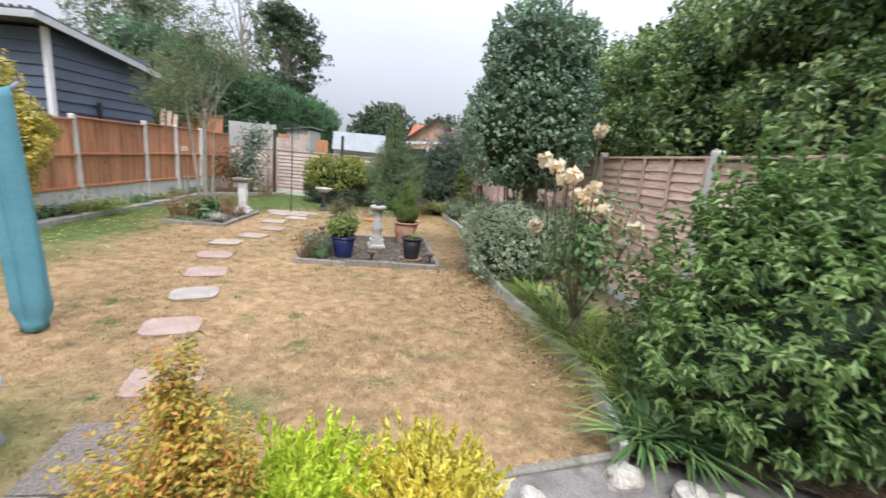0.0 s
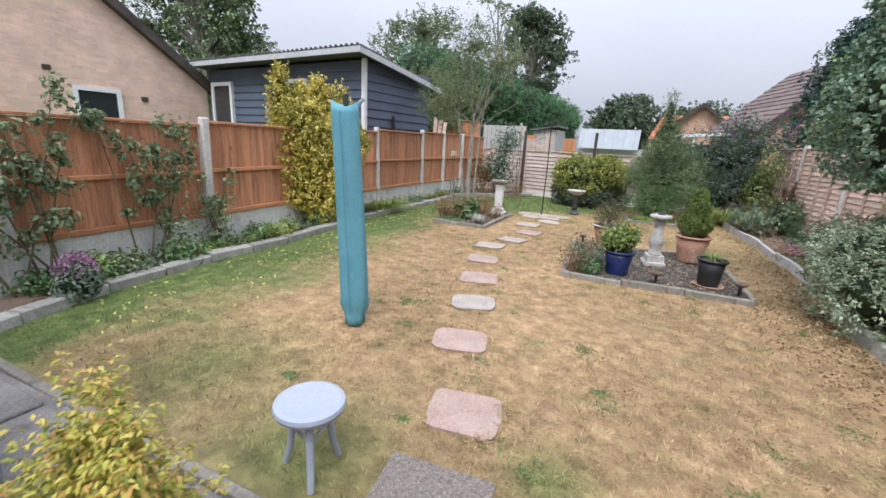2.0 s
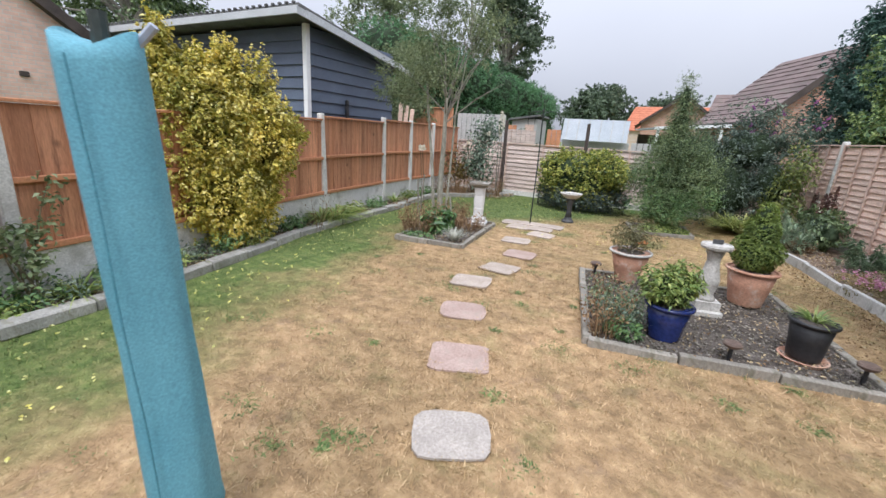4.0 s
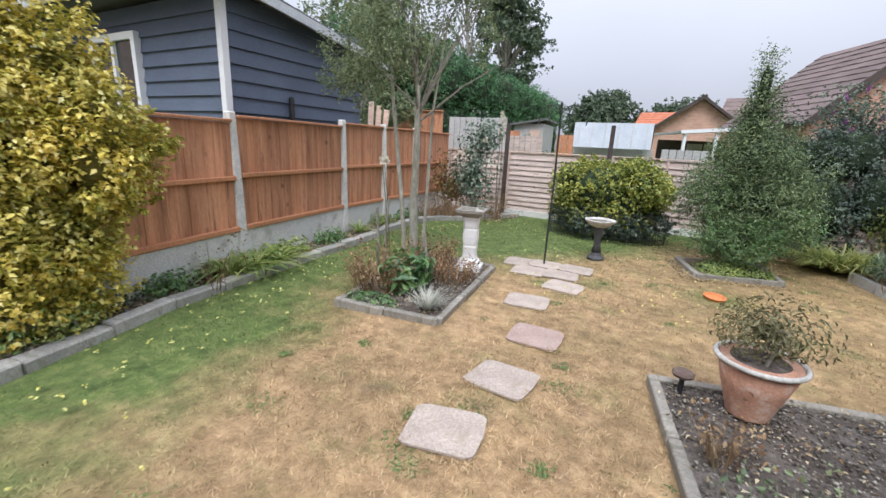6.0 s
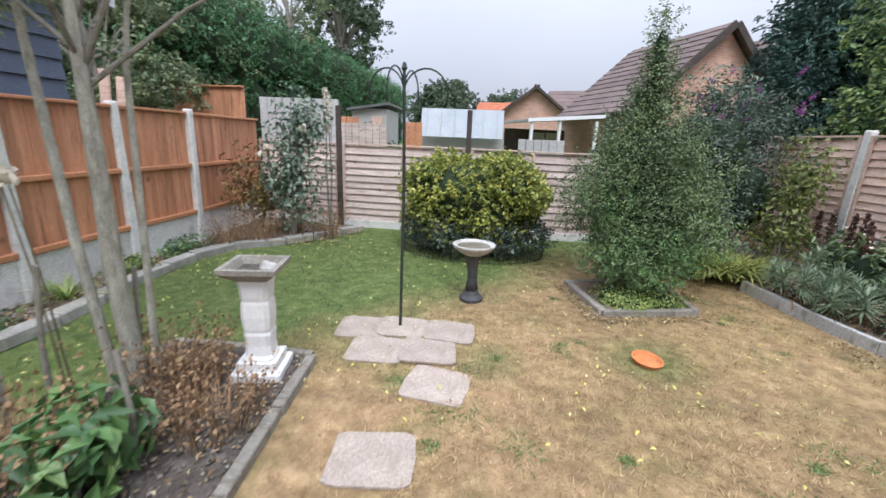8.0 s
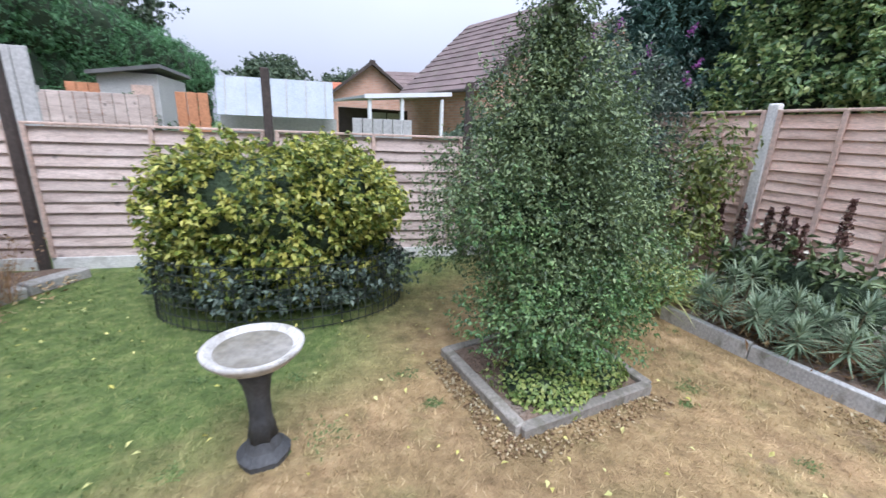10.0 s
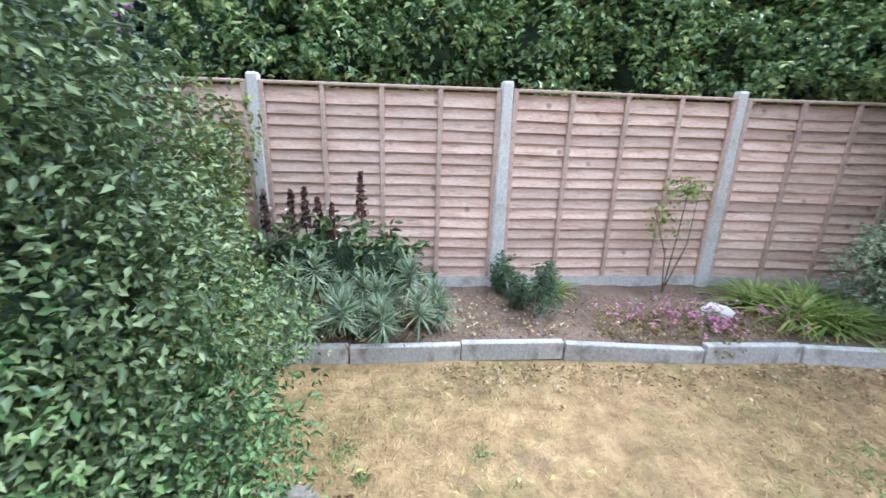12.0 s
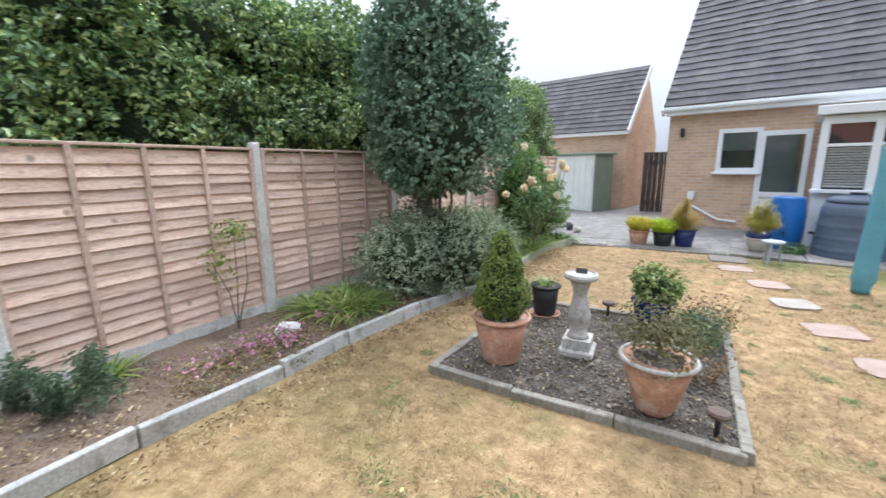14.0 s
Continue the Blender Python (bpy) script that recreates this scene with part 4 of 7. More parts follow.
def clear_glass():
    m, n, l = nodes_of("clear_glass")
    tr, gl, mx = n.new("ShaderNodeBsdfTransparent"), n.new("ShaderNodeBsdfGlossy"), n.new("ShaderNodeMixShader")
    tr.inputs["Color"].default_value = (0.86, 0.9, 0.9, 1)
    gl.inputs["Roughness"].default_value = 0.03
    fr = n.new("ShaderNodeFresnel")
    fr.inputs["IOR"].default_value = 1.75
    l.new(fr.outputs[0], mx.inputs["Fac"])
    l.new(tr.outputs[0], mx.inputs[1])
    l.new(gl.outputs[0], mx.inputs[2])
    l.new(mx.outputs[0], n["Material Output"].inputs["Surface"])
    return m


CLEAR = clear_glass()
NET = surface("net_curtain", (0.42, 0.44, 0.45), (0.55, 0.57, 0.58), 6, 90, 0.9, 0.2, 0.003)
ROOM = surface("dim_room", (0.09, 0.095, 0.1), (0.17, 0.17, 0.17), 2, 30, 0.9, 0.1)


def window(parent, c, w, h, axis, out, mullions=(), transom=None, depth=0.09, name="window"):
    """A white framed window: frame bars, sill and panes. axis 0: runs along x; out: which way it faces."""
    win = part(name, bmesh.new(), WHITE, parent)
    win.matrix_local = Matrix.Translation(c) @ pose(0, 0, 0, 0, 0, 0 if axis == 0 else 90)
    o = out if axis == 0 else -out
    fr = bmesh.new()
    t = 0.09
    for x in (-w / 2 + t / 2, w / 2 - t / 2):
        box(fr, (x, o * 0.02, 0), (t, depth, h))
    for z in (-h / 2 + t / 2, h / 2 - t / 2):
        box(fr, (0, o * 0.022, z), (w - 2 * t, depth, t))
    for x in mullions:
        box(fr, (x, o * 0.021, 0), (t * 0.8, depth * 0.9, h - 2 * t))
    if transom is not None:
        box(fr, (0, o * 0.021, transom), (w - 2 * t, depth * 0.85, t * 0.8))
    part("frame", fr, WHITE, win)
    part("pane", one_box((0, o * 0.012, 0), (w - t, 0.02, h - t)), GLASS, win)
    part("sill", one_box((0, o * 0.06, -h / 2 - 0.025), (w + 0.1, 0.16, 0.05), 0.006), WHITE, win)
    return win


# the house whose garden this is
house = empty("house", 0, 0, 0)
HY = -2.0
brick_wall("wall", [(-9, 0), (0.42, 0), (0.42, 2.6), (-9, 2.6)], 0.25, 0, BUFFBRICK, house).location = (0, HY, 0)
brick_wall("side_wall", [(HY - 7.0, 0), (HY - 0.25, 0), (HY - 0.25, 2.6), (HY - 3.6, 6.6), (HY - 7.0, 2.6)], 0.25, 1, BUFFBRICK, house).location = (0.42, 0, 0)
part("fascia", one_box((-4.24, HY + 0.22, 2.62), (9.4, 0.04, 0.17), 0.005), WHITE, house, "white fascia board")
part("soffit", one_box((-4.24, HY + 0.11, 2.545), (9.36, 0.2, 0.02)), WHITE, house)
gut = bmesh.new()
tube(gut, [(-8.9, HY + 0.28, 2.69), (0.48, HY + 0.28, 2.66)], [0.05, 0.05], 8)
part("gutter", gut, WHITE, house)
roof_slope(house, (-9.0, HY + 0.3, 2.72), (0.5, HY + 0.3, 2.72), (0, -3.6, 4.3), DARKTILE, 25)
part("bargeboard", box(bmesh.new(), (0, 0, 0), (0.05, 0.18, 5.7), Matrix.Translation((0.52, HY - 1.55, 4.78)) @ Matrix.Rotation(radians(39.9), 4, "X")), WHITE, house)
win = window(house, (-0.99, HY + 0.02, 1.72), 0.78, 0.92, 0, 1, name="window")
for ob in [c for c in win.children if c.name.startswith("pane")]:
    ob.data.materials[0] = CLEAR
    ob.location.y = 0.012
part("blind", one_box((0, -0.004, 0.2), (0.6, 0.012, 0.4), 0.003), NET, win, "pale half-drawn blind")
part("dim_room", one_box((0, -0.01, -0.2), (0.6, 0.01, 0.4)), ROOM, win)
door = part("door", bmesh.new(), WHITE, house)
door.location = (-1.75, HY + 0.03, 1.05)
fr = bmesh.new()
for x in (-0.36, 0.36):
    box(fr, (x, 0, 0), (0.1, 0.1, 2.1))
for z in (-1.0, -0.25, 1.0):
    box(fr, (0, 0.002, z), (0.62, 0.09, 0.1))
part("frame", fr, WHITE, door, "white plastic door frame")
part("pane", one_box((0, 0.02, 0.38), (0.62, 0.012, 1.2)), CLEAR, door)
part("net_curtain", one_box((0.05, -0.01, 0.38), (0.5, 0.012, 1.18), 0.003), NET, door, "pale net curtain behind the glass")
part("panel", one_box((0, 0.0, -0.62), (0.62, 0.03, 0.68), 0.004), WHITE, door)
part("vent_box", one_box((0.0, 0, 0), (0.13, 0.1, 0.19), 0.015), WHITE, house, "small white meter box on the wall", m=pose(-0.18, HY + 0.05, 0.72))
pip = bmesh.new()
tube(pip, [(-0.2, HY + 0.05, 0.5), (-0.75, HY + 0.05, 0.2), (-1.1, HY + 0.05, 0.18)], [0.025] * 3, 8)
part("waste_pipe", pip, WHITE, house)
part("wall_lamp", one_box((0, 0, 0), (0.07, 0.12, 0.2), 0.02), BLACKPOT, house, "small dark wall lantern", m=pose(0.12, HY + 0.06, 2.15))
tagged(house, "buff brick house with a steep dark tiled roof", "house")

# white porch on the house
porch = empty("porch", 0, 0, 0)
PY = -0.25
part("base_wall", one_box((-3.5, PY - 0.06, 0.47), (2.35, 0.1, 0.94), 0.005), WHITE, porch)
part("side_base", one_box((-2.33, -1.15, 0.47), (0.1, 1.65, 0.94), 0.005), WHITE, porch)
part("sill", one_box((-3.5, PY + 0.02, 0.98), (2.5, 0.2, 0.06), 0.008), WHITE, porch)
for x in (-2.33, -2.95, -3.7, -4.5):
    part("post", one_box((x, PY - 0.05, 1.53), (0.11, 0.1, 1.1), 0.006), WHITE, porch)
for y in (-1.85, -1.05):
    part("post", one_box((-2.33, y, 1.53), (0.1, 0.11, 1.1), 0.006), WHITE, porch)
for z, hh in ((1.72, 0.05), (2.12, 0.13)):
    part("rail", one_box((-3.5, PY - 0.05, z), (2.4, 0.09, hh), 0.005), WHITE, porch)
    part("rail", one_box((-2.33, -1.15, z), (0.09, 1.6, hh), 0.005), WHITE, porch)
for x0, x1 in ((-2.39, -2.9), (-3.0, -3.65), (-3.75, -4.45)):
    part("pane", one_box(((x0 + x1) / 2, PY - 0.06, 1.53), (abs(x1 - x0), 0.02, 1.05)), GLASS, porch)
part("pane", one_box((-2.34, -1.12, 1.53), (0.02, 1.6, 1.05)), GLASS, porch)
for k in range(15):
    part("blind_slat", box(bmesh.new(), (0, 0, 0), (0.5, 0.04, 0.006), Matrix.Translation((-2.65, PY - 0.005 - 0.035, 1.06 + 0.043 * k)) @ Matrix.Rotation(radians(50), 4, "X")), GREYWALL, porch)
part("roof", one_box((-3.5, -1.05, 2.27), (2.6, 1.85, 0.14), 0.01), WHITE, porch)
tagged(porch, "white framed glazed porch built against the house", "porch")

# garage next to the house
garage = empty("garage", 0, 0, 0)
brick_wall("wall", [(2.35, 0), (8.5, 0), (8.5, 2.4), (2.35, 2.4)], 0.22, 0, BUFFBRICK, garage).location = (0, -4.9, 0)
brick_wall("gable_wall", [(-8.1, 0), (-5.12, 0), (-5.12, 2.4), (-6.5, 4.6), (-8.1, 2.4)], 0.22, 1, BUFFBRICK, garage).location = (2.57, 0, 0)
part("fascia", one_box((5.4, -4.72, 2.46), (6.3, 0.04, 0.15), 0.005), WHITE, garage)
roof_slope(garage, (2.25, -4.68, 2.5), (8.6, -4.68, 2.5), (0, -1.85, 2.2), DARKTILE, 13)
part("bargeboard", box(bmesh.new(), (0, 0, 0), (0.05, 0.16, 2.9), Matrix.Translation((2.24, -5.6, 3.56)) @ Matrix.Rotation(radians(40), 4, "X")), WHITE, garage)
tagged(garage, "buff brick garage with a dark tiled pitched roof", "garage")

store = empty("metal_shed", 3.25, -4.18, 0.02, -17)
part("front", one_box((0.1, 0.55, 0.86), (1.55, 0.04, 1.72), 0.004), PALEGREEN, store, "pale green metal door side")
for k in range(7):
    part("rib", one_box((-0.6 + 0.23 * k, 0.575, 0.86), (0.03, 0.02, 1.7), 0.003), PALEGREEN, store)
part("side", one_box((-0.7, 0.13, 0.86), (0.04, 0.8, 1.72), 0.004), SAGE, store, "sage green metal side")
part("roof", one_box((0.1, 0.13, 1.76), (1.75, 1.0, 0.07), 0.01), SAGE, store)
tagged(store, "pale green metal garden store beside the garage", "shed")
gate = empty("side_gate", 1.2, -4.6, 0, 8)
for k in range(7):
    part("board", one_box((-0.42 + 0.14 * k, 0, 0.9), (0.13, 0.03, 1.8), 0.004), DARKWOOD, gate)
for z in (0.3, 1.5):
    part("rail", one_box((0, -0.03, z), (0.98, 0.03, 0.1), 0.004), DARKWOOD, gate)
tagged(gate, "dark brown wooden side gate between house and garage", "gate")

# brick bungalow over the closeboard fence
bung = empty("bungalow", 0, 0, 0)
brick_wall("gable_wall", [(-5.5, 0), (7.35, 0), (7.35, 2.45), (0.95, 7.2), (-5.5, 2.45)], -0.25, 1, PINKBRICK, bung).location = (-13.25, 0, 0)
part("bargeboard", box(bmesh.new(), (0, 0, 0), (0.3, 0.2, 8.3), Matrix.Translation((-12.95, 4.2, 4.9)) @ Matrix.Rotation(radians(53.4), 4, "X")), DARKWOOD, bung, "dark brown verge board")
roof_slope(bung, (-13.0, 7.6, 2.42), (-24, 7.6, 2.42), (0, -6.65, 4.93), BROWNTILE, 14)
window(bung, (-13.0, 4.78, 1.72), 0.92, 0.95, 1, 1)
for y, z in ((3.95, 2.5), (5.75, 2.05), (2.5, 2.05)):
    part("air_vent", one_box((-12.98, y, z), (0.06, 0.14, 0.1), 0.01), DARKWOOD, bung)
tagged(bung, "pinkish brick bungalow gable with a dark verge", "house")

# blue clad outbuilding
shed = empty("garden_room", 0, 0, 0)
SX, SY = -7.15, 7.42
k = 0
z = 0.0
while z < 2.95:
    h = 0.185
    part("cladding_board", box(bmesh.new(), (0, 0, 0), (5.8, 0.022, h + 0.03), Matrix.Translation((SX - 2.9, SY, z + h / 2)) @ Matrix.Rotation(radians(-9), 4, "X")), BLUEBOARD, shed)
    part("cladding_board", box(bmesh.new(), (0, 0, 0), (0.022, 2.45, h + 0.03), Matrix.Translation((SX, SY + 1.22, z + h / 2)) @ Matrix.Rotation(radians(-9), 4, "Y")), BLUEBOARD, shed)
    z += h
part("body", one_box((SX - 2.92, SY + 1.25, 1.5), (5.75, 2.4, 2.96)), BLUEBOARD, shed)
part("corner_trim", one_box((SX + 0.01, SY - 0.005, 1.5), (0.09, 0.09, 3.0), 0.005), WHITE, shed, "pale grey corner board")
rf = bmesh.new()
q = [(-13.4, 7.0, 3.12), (-6.85, 7.0, 3.12), (-6.95, 10.25, 2.68), (-13.4, 10.25, 2.68)]
lo, up = [rf.verts.new(v) for v in q], [rf.verts.new((x, y, z + 0.05)) for x, y, z in q]
rf.faces.new(up)
rf.faces.new(lo[::-1])
for i in range(4):
    rf.faces.new((lo[i], lo[(i + 1) % 4], up[(i + 1) % 4], up[i]))
part("roof", rf, FELT, shed, "ribbed dark roof sheet")
for k in range(44):
    part("roof_rib", one_box((-13.3 + 0.148 * k, 6.99, 3.18), (0.06, 0.05, 0.035), 0.012), FELT, shed)
part("fascia", one_box((-10.1, 6.98, 3.075), (6.5, 0.03, 0.11), 0.004), GREYTRIM, shed)
part("fascia", box(bmesh.new(), (0, 0, 0), (0.03, 3.3, 0.11), Matrix.Translation((-6.87, 8.63, 2.855)) @ Matrix.Rotation(math.atan2(-0.44, 3.25), 4, "X")), GREYTRIM, shed)
window(shed, (-12.28, SY - 0.03, 1.78), 0.95, 1.75, 0, -1)
window(shed, (-9.45, SY - 0.03, 2.0), 1.2, 1.3, 0, -1, mullions=(0.0,))
part("flue", one_box((SX + 0.06, 8.35, 1.75), (0.07, 0.07, 0.35), 0.02), BLACKPOT, shed, "short black pipe on the wall")
tagged(shed, "dark blue-grey clad garden room with pale trim", "outbuilding")
planks = empty("timber_offcuts", -7.0, 9.85, 0, 10)
for k in range(3):
    part("plank", box(bmesh.new(), (0, 0, 1.0), (0.09, 0.03, 2.05 - 0.1 * k), Matrix.Translation((0.03 * k, 0.1 * k, 0)) @ Matrix.Rotation(radians(3 + 2 * k), 4, "Y")), LAPWOOD, planks)
tagged(planks, "leaning timber planks behind the fence", "planks")

# orange brick house beyond the far corner
far = empty("far_house", 3.26, 19.58, 0, 22.3)
FW, FE, FR, FL = 2.62, 2.5, 4.82, 4.2
brick_wall("gable_wall", [(-FW, 0), (FW, 0), (FW, FE), (0, FR), (-FW, FE)], -0.25, 0, ORANGEBRICK, far).location = (0, 0.25, 0)
brick_wall("side_wall", [(0.5, 0), (FL, 0), (FL, FE), (0.5, FE)], 0.2, 1, ORANGEBRICK, far).location = (-FW + 0.2, 0, 0)
for s in (-1, 1):
    roof_slope(far, (s * (FW + 0.25), 0.0, FE - 0.14), (s * (FW + 0.25), FL, FE - 0.14), (-s * (FW + 0.25), 0, FR - FE + 0.22), BROWNTILE, 13)
    part("bargeboard", box(bmesh.new(), (0, 0, 0), (0.2, 0.06, 3.72), Matrix.Translation((s * 1.42, -0.03, 3.61)) @ Matrix.Rotation(-s * math.atan2(FW + 0.25, FR - FE + 0.22), 4, "Y")), DARKWOOD, far, "dark brown verge board")
window(far, (0.3, 0.2, 1.4), 1.2, 1.1, 0, -1)
gut = bmesh.new()
tube(gut, [(-FW - 0.3, 0.05, FE - 0.12), (-FW - 0.3, FL, FE - 0.14)], [0.05, 0.05], 7)
part("gutter", gut, DARKWOOD, far)
tagged(far, "orange brick bungalow with a brown tiled roof", "house")
leanto = empty("carport", -2.15, 18.5, 0, 18)
part("roof", box(bmesh.new(), (1.15, 1.3, 0), (2.35, 2.6, 0.06), Matrix.Translation((0, 0, 2.07)) @ Matrix.Rotation(radians(-5), 4, "Y")), GREYTRIM, leanto, "pale sloping canopy sheet")
part("fascia", box(bmesh.new(), (1.15, -0.03, 0), (2.4, 0.04, 0.1), Matrix.Translation((0, 0, 2.07)) @ Matrix.Rotation(radians(-5), 4, "Y")), WHITE, leanto)
for x in (0.1, 0.95, 2.1):
    part("post", one_box((x, 0.05, 1.02), (0.08, 0.08, 2.04 + 0.087 * x), 0.006), WHITE, leanto)
part("back_panel", one_box((1.2, 2.5, 0.95), (2.2, 0.06, 1.9)), DARKWOOD, leanto)
for k in range(2):
    part("door", one_box((1.3 + 0.55 * k, 2.45, 0.95), (0.5, 0.03, 1.7), 0.004), GREYWALL, leanto)
tagged(leanto, "white lean-to canopy beyond the back fence", "canopy")
# second bungalow behind, roof and gable end over the first one
far2 = empty("far_house", 7.57, 23.0, 0, 22)
brick_wall("gable_wall", [(-2.9, 0), (2.9, 0), (2.9, 2.7), (0, 5.5), (-2.9, 2.7)], -0.25, 0, ORANGEBRICK, far2)
for s in (-1, 1):
    roof_slope(far2, (s * 3.2, -0.2, 2.5), (s * 3.2, 5.0, 2.5), (-s * 3.2, 0, 3.15), BROWNTILE, 12)
tagged(far2, "second orange brick bungalow behind the first", "house")


def small_house(name, x, y, w, dp, eave, ridge, wall_mat, roof_mat, rz, label):
    h = empty(name, x, y, 0, rz)
    brick_wall("gable_wall", [(-w / 2, 0), (w / 2, 0), (w / 2, eave), (0, ridge), (-w / 2, eave)], -dp, 0, wall_mat, h)
    for s in (-1, 1):
        roof_slope(h, (s * (w / 2 + 0.3), -0.3, eave - 0.2), (s * (w / 2 + 0.3), dp, eave - 0.2), (-s * (w / 2 + 0.3), 0, ridge - eave + 0.35), roof_mat, 10)
        part("bargeboard", box(bmesh.new(), (0, 0, 0), (0.13, 0.08, math.hypot(w / 2, ridge - eave) + 0.3), Matrix.Translation((s * w / 4, -0.33, (eave + ridge) / 2 + 0.06)) @ Matrix.Rotation(-s * math.atan2(w / 2, ridge - eave), 4, "Y")), DARKWOOD, h)
    window(h, (0, -0.03, 1.4), 1.2, 1.1, 0, -1)
    return tagged(h, label, "house")


small_house("far_house", -1.35, 29.5, 3.9, 6, 2.75, 4.2, ORANGEBRICK, BROWNTILE, 4, "small buff gable house in the distance")
small_house("far_house", 1.5, 62, 9, 8, 3.4, 6.2, BUFFBRICK, REDTILE, 80, "distant house with a red tiled roof")
small_house("far_house", 9.5, 54, 9, 8, 3.0, 7.0, BUFFBRICK, BROWNTILE, 75, "distant brown tiled house roof")

PALESHEET = surface("pale_sheet", (0.42, 0.47, 0.52), (0.52, 0.56, 0.60), 2, 60, 0.5, 0.1)
board = empty("corrugated_roof", -3.92, 17.0, 0, 1)
part("sheet", box(bmesh.new(), (0, 0, 0), (2.1, 0.05, 0.72), Matrix.Translation((0, 0, 1.84)) @ Matrix.Rotation(radians(-14), 4, "X")), PALESHEET, board, "pale sheet roof")
for k in range(6):
    part("seam", box(bmesh.new(), (0, 0, 0), (0.02, 0.06, 0.72), Matrix.Translation((-0.9 + 0.36 * k, -0.01, 1.845)) @ Matrix.Rotation(radians(-14), 4, "X")), GREYWALL, board)
part("wall", one_box((0, 0.35, 0.75), (2.2, 0.06, 1.5)), GREYWALL, board)
tagged(board, "pale sheet-roofed outbuilding behind the back fence", "outbuilding")
gs = empty("grey_shed", -6.35, 17.6, 0, 4)
part("body", one_box((0, 0, 1.06), (0.9, 1.7, 2.12)), GREYWALL, gs)
part("door", one_box((0.2, -0.87, 1.0), (0.32, 0.04, 1.85), 0.004), LAPBATTEN, gs, "brown wooden door")
part("roof", box(bmesh.new(), (0, 0, 0), (1.1, 2.0, 0.06), Matrix.Translation((0, 0, 2.16)) @ Matrix.Rotation(radians(-9), 4, "Y")), FELT, gs)
tagged(gs, "pale grey garden shed with a brown door", "shed")
for x, y, w, h, mt in ((-6.1, 15.2, 1.4, 1.7, BACKWOOD), (-4.75, 14.9, 0.42, 1.75, ORANGERAIL), (-6.33, 15.45, 0.42, 1.84, ORANGERAIL), (-2.1, 14.6, 0.9, 1.5, GREYWALL), (-6.6, 13.6, 1.5, 2.05, GREYWALL)):
    s = empty("screen_panel", x, y, 0, 3)
    k = max(2, round(w / 0.15))
    for i in range(k):
        part("slat", one_box((-w / 2 + (i + 0.5) * w / k, 0, h / 2), (w / k - 0.012, 0.03, h), 0.004), mt, s)
    part("rail", one_box((0, 0.03, h * 0.8), (w, 0.04, 0.07)), mt, s)
    tagged(s, "weathered screen panel beyond the back fence", "screen")

# ---- shrubs, trees and climbers ----
def shrub(name, label, category, blobs, leaf, mat, width=0.5, lump=0.25, f=1.4, dense=True, box_like=0.0, group="", up=0.35, core_scale=0.72, depth=0.35, hang=0.25, inner=None, tuft=0, twig=0.12):
    c = blobs[0][0]
    e = empty(name, c[0], c[1], 0)
    e.matrix_world = Matrix.Identity(4)
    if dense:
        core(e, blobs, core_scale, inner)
    stems("branch", e, (c[0], c[1], 0.0), [(b[0][0] + random.uniform(-0.3, 0.3) * b[1][0], b[0][1] + random.uniform(-0.3, 0.3) * b[1][1], b[0][2] + 0.3 * b[1][2]) for b in blobs[:4] for _ in range(2)], 0.018)
    crown("crown", blobs, leaf, mat, e, width, lump, f, box_like=box_like, up=up, depth=depth, hang=hang, tuft=tuft, twig=twig)
    return tagged(e, label, category, group)


def tree(name, label, x, y, h, spread, mat, leaf, n, trunk=0.12, low=0.35, seed=1, width=0.5, clumps=9, fork=0.35):
    """A tapered trunk with limbs and clumps of leaves at their ends, with gaps between."""
    rnd = random.Random(seed)
    e = empty(name)
    bm = bmesh.new()
    top = Vector((x + rnd.uniform(-0.2, 0.2) * spread, y, h * 0.9))
    mid = Vector((x + rnd.uniform(-0.1, 0.1) * spread, y, h * 0.45))
    tube(bm, [(x, y, 0), mid, top], [trunk, trunk * 0.65, trunk * 0.15], 9)
    part("trunk", bm, BARK, e)
    blobs = []
    for k in range(clumps):
        a = 2 * math.pi * k / clumps * 1.7 + rnd.uniform(-0.5, 0.5)
        s = rnd.uniform(low, 0.95)
        rr = spread * rnd.uniform(0.35, 0.85) * math.sin(math.pi * min(0.95, max(0.12, (s - low * 0.6) / (1 - low * 0.5)))) ** 0.7
        tip = Vector((x + rr * math.cos(a), y + rr * math.sin(a), h * s))
        st = Vector((x, y, 0)).lerp(mid, 1.0) if s < 0.55 else mid.lerp(top, rnd.uniform(0.0, 0.5))
        b2 = bmesh.new()
        tube(b2, [st, (st + tip) / 2 + Vector((0, 0, 0.04 * h)), tip], [trunk * fork, trunk * fork * 0.6, trunk * 0.08], 6)
        part("limb", b2, BARK, e)
        q = spread * rnd.uniform(0.2, 0.36)
        blobs.append((tuple(tip), (q, q, q * rnd.uniform(0.65, 0.95)), max(60, n // clumps)))
    crown("crown", blobs, leaf, mat, e, width, 0.4, 1.2 / max(0.6, spread * 0.3), depth=1.0, tuft=16, twig=0.2 * spread, up=0.25)
    return tagged(e, label, "tree")


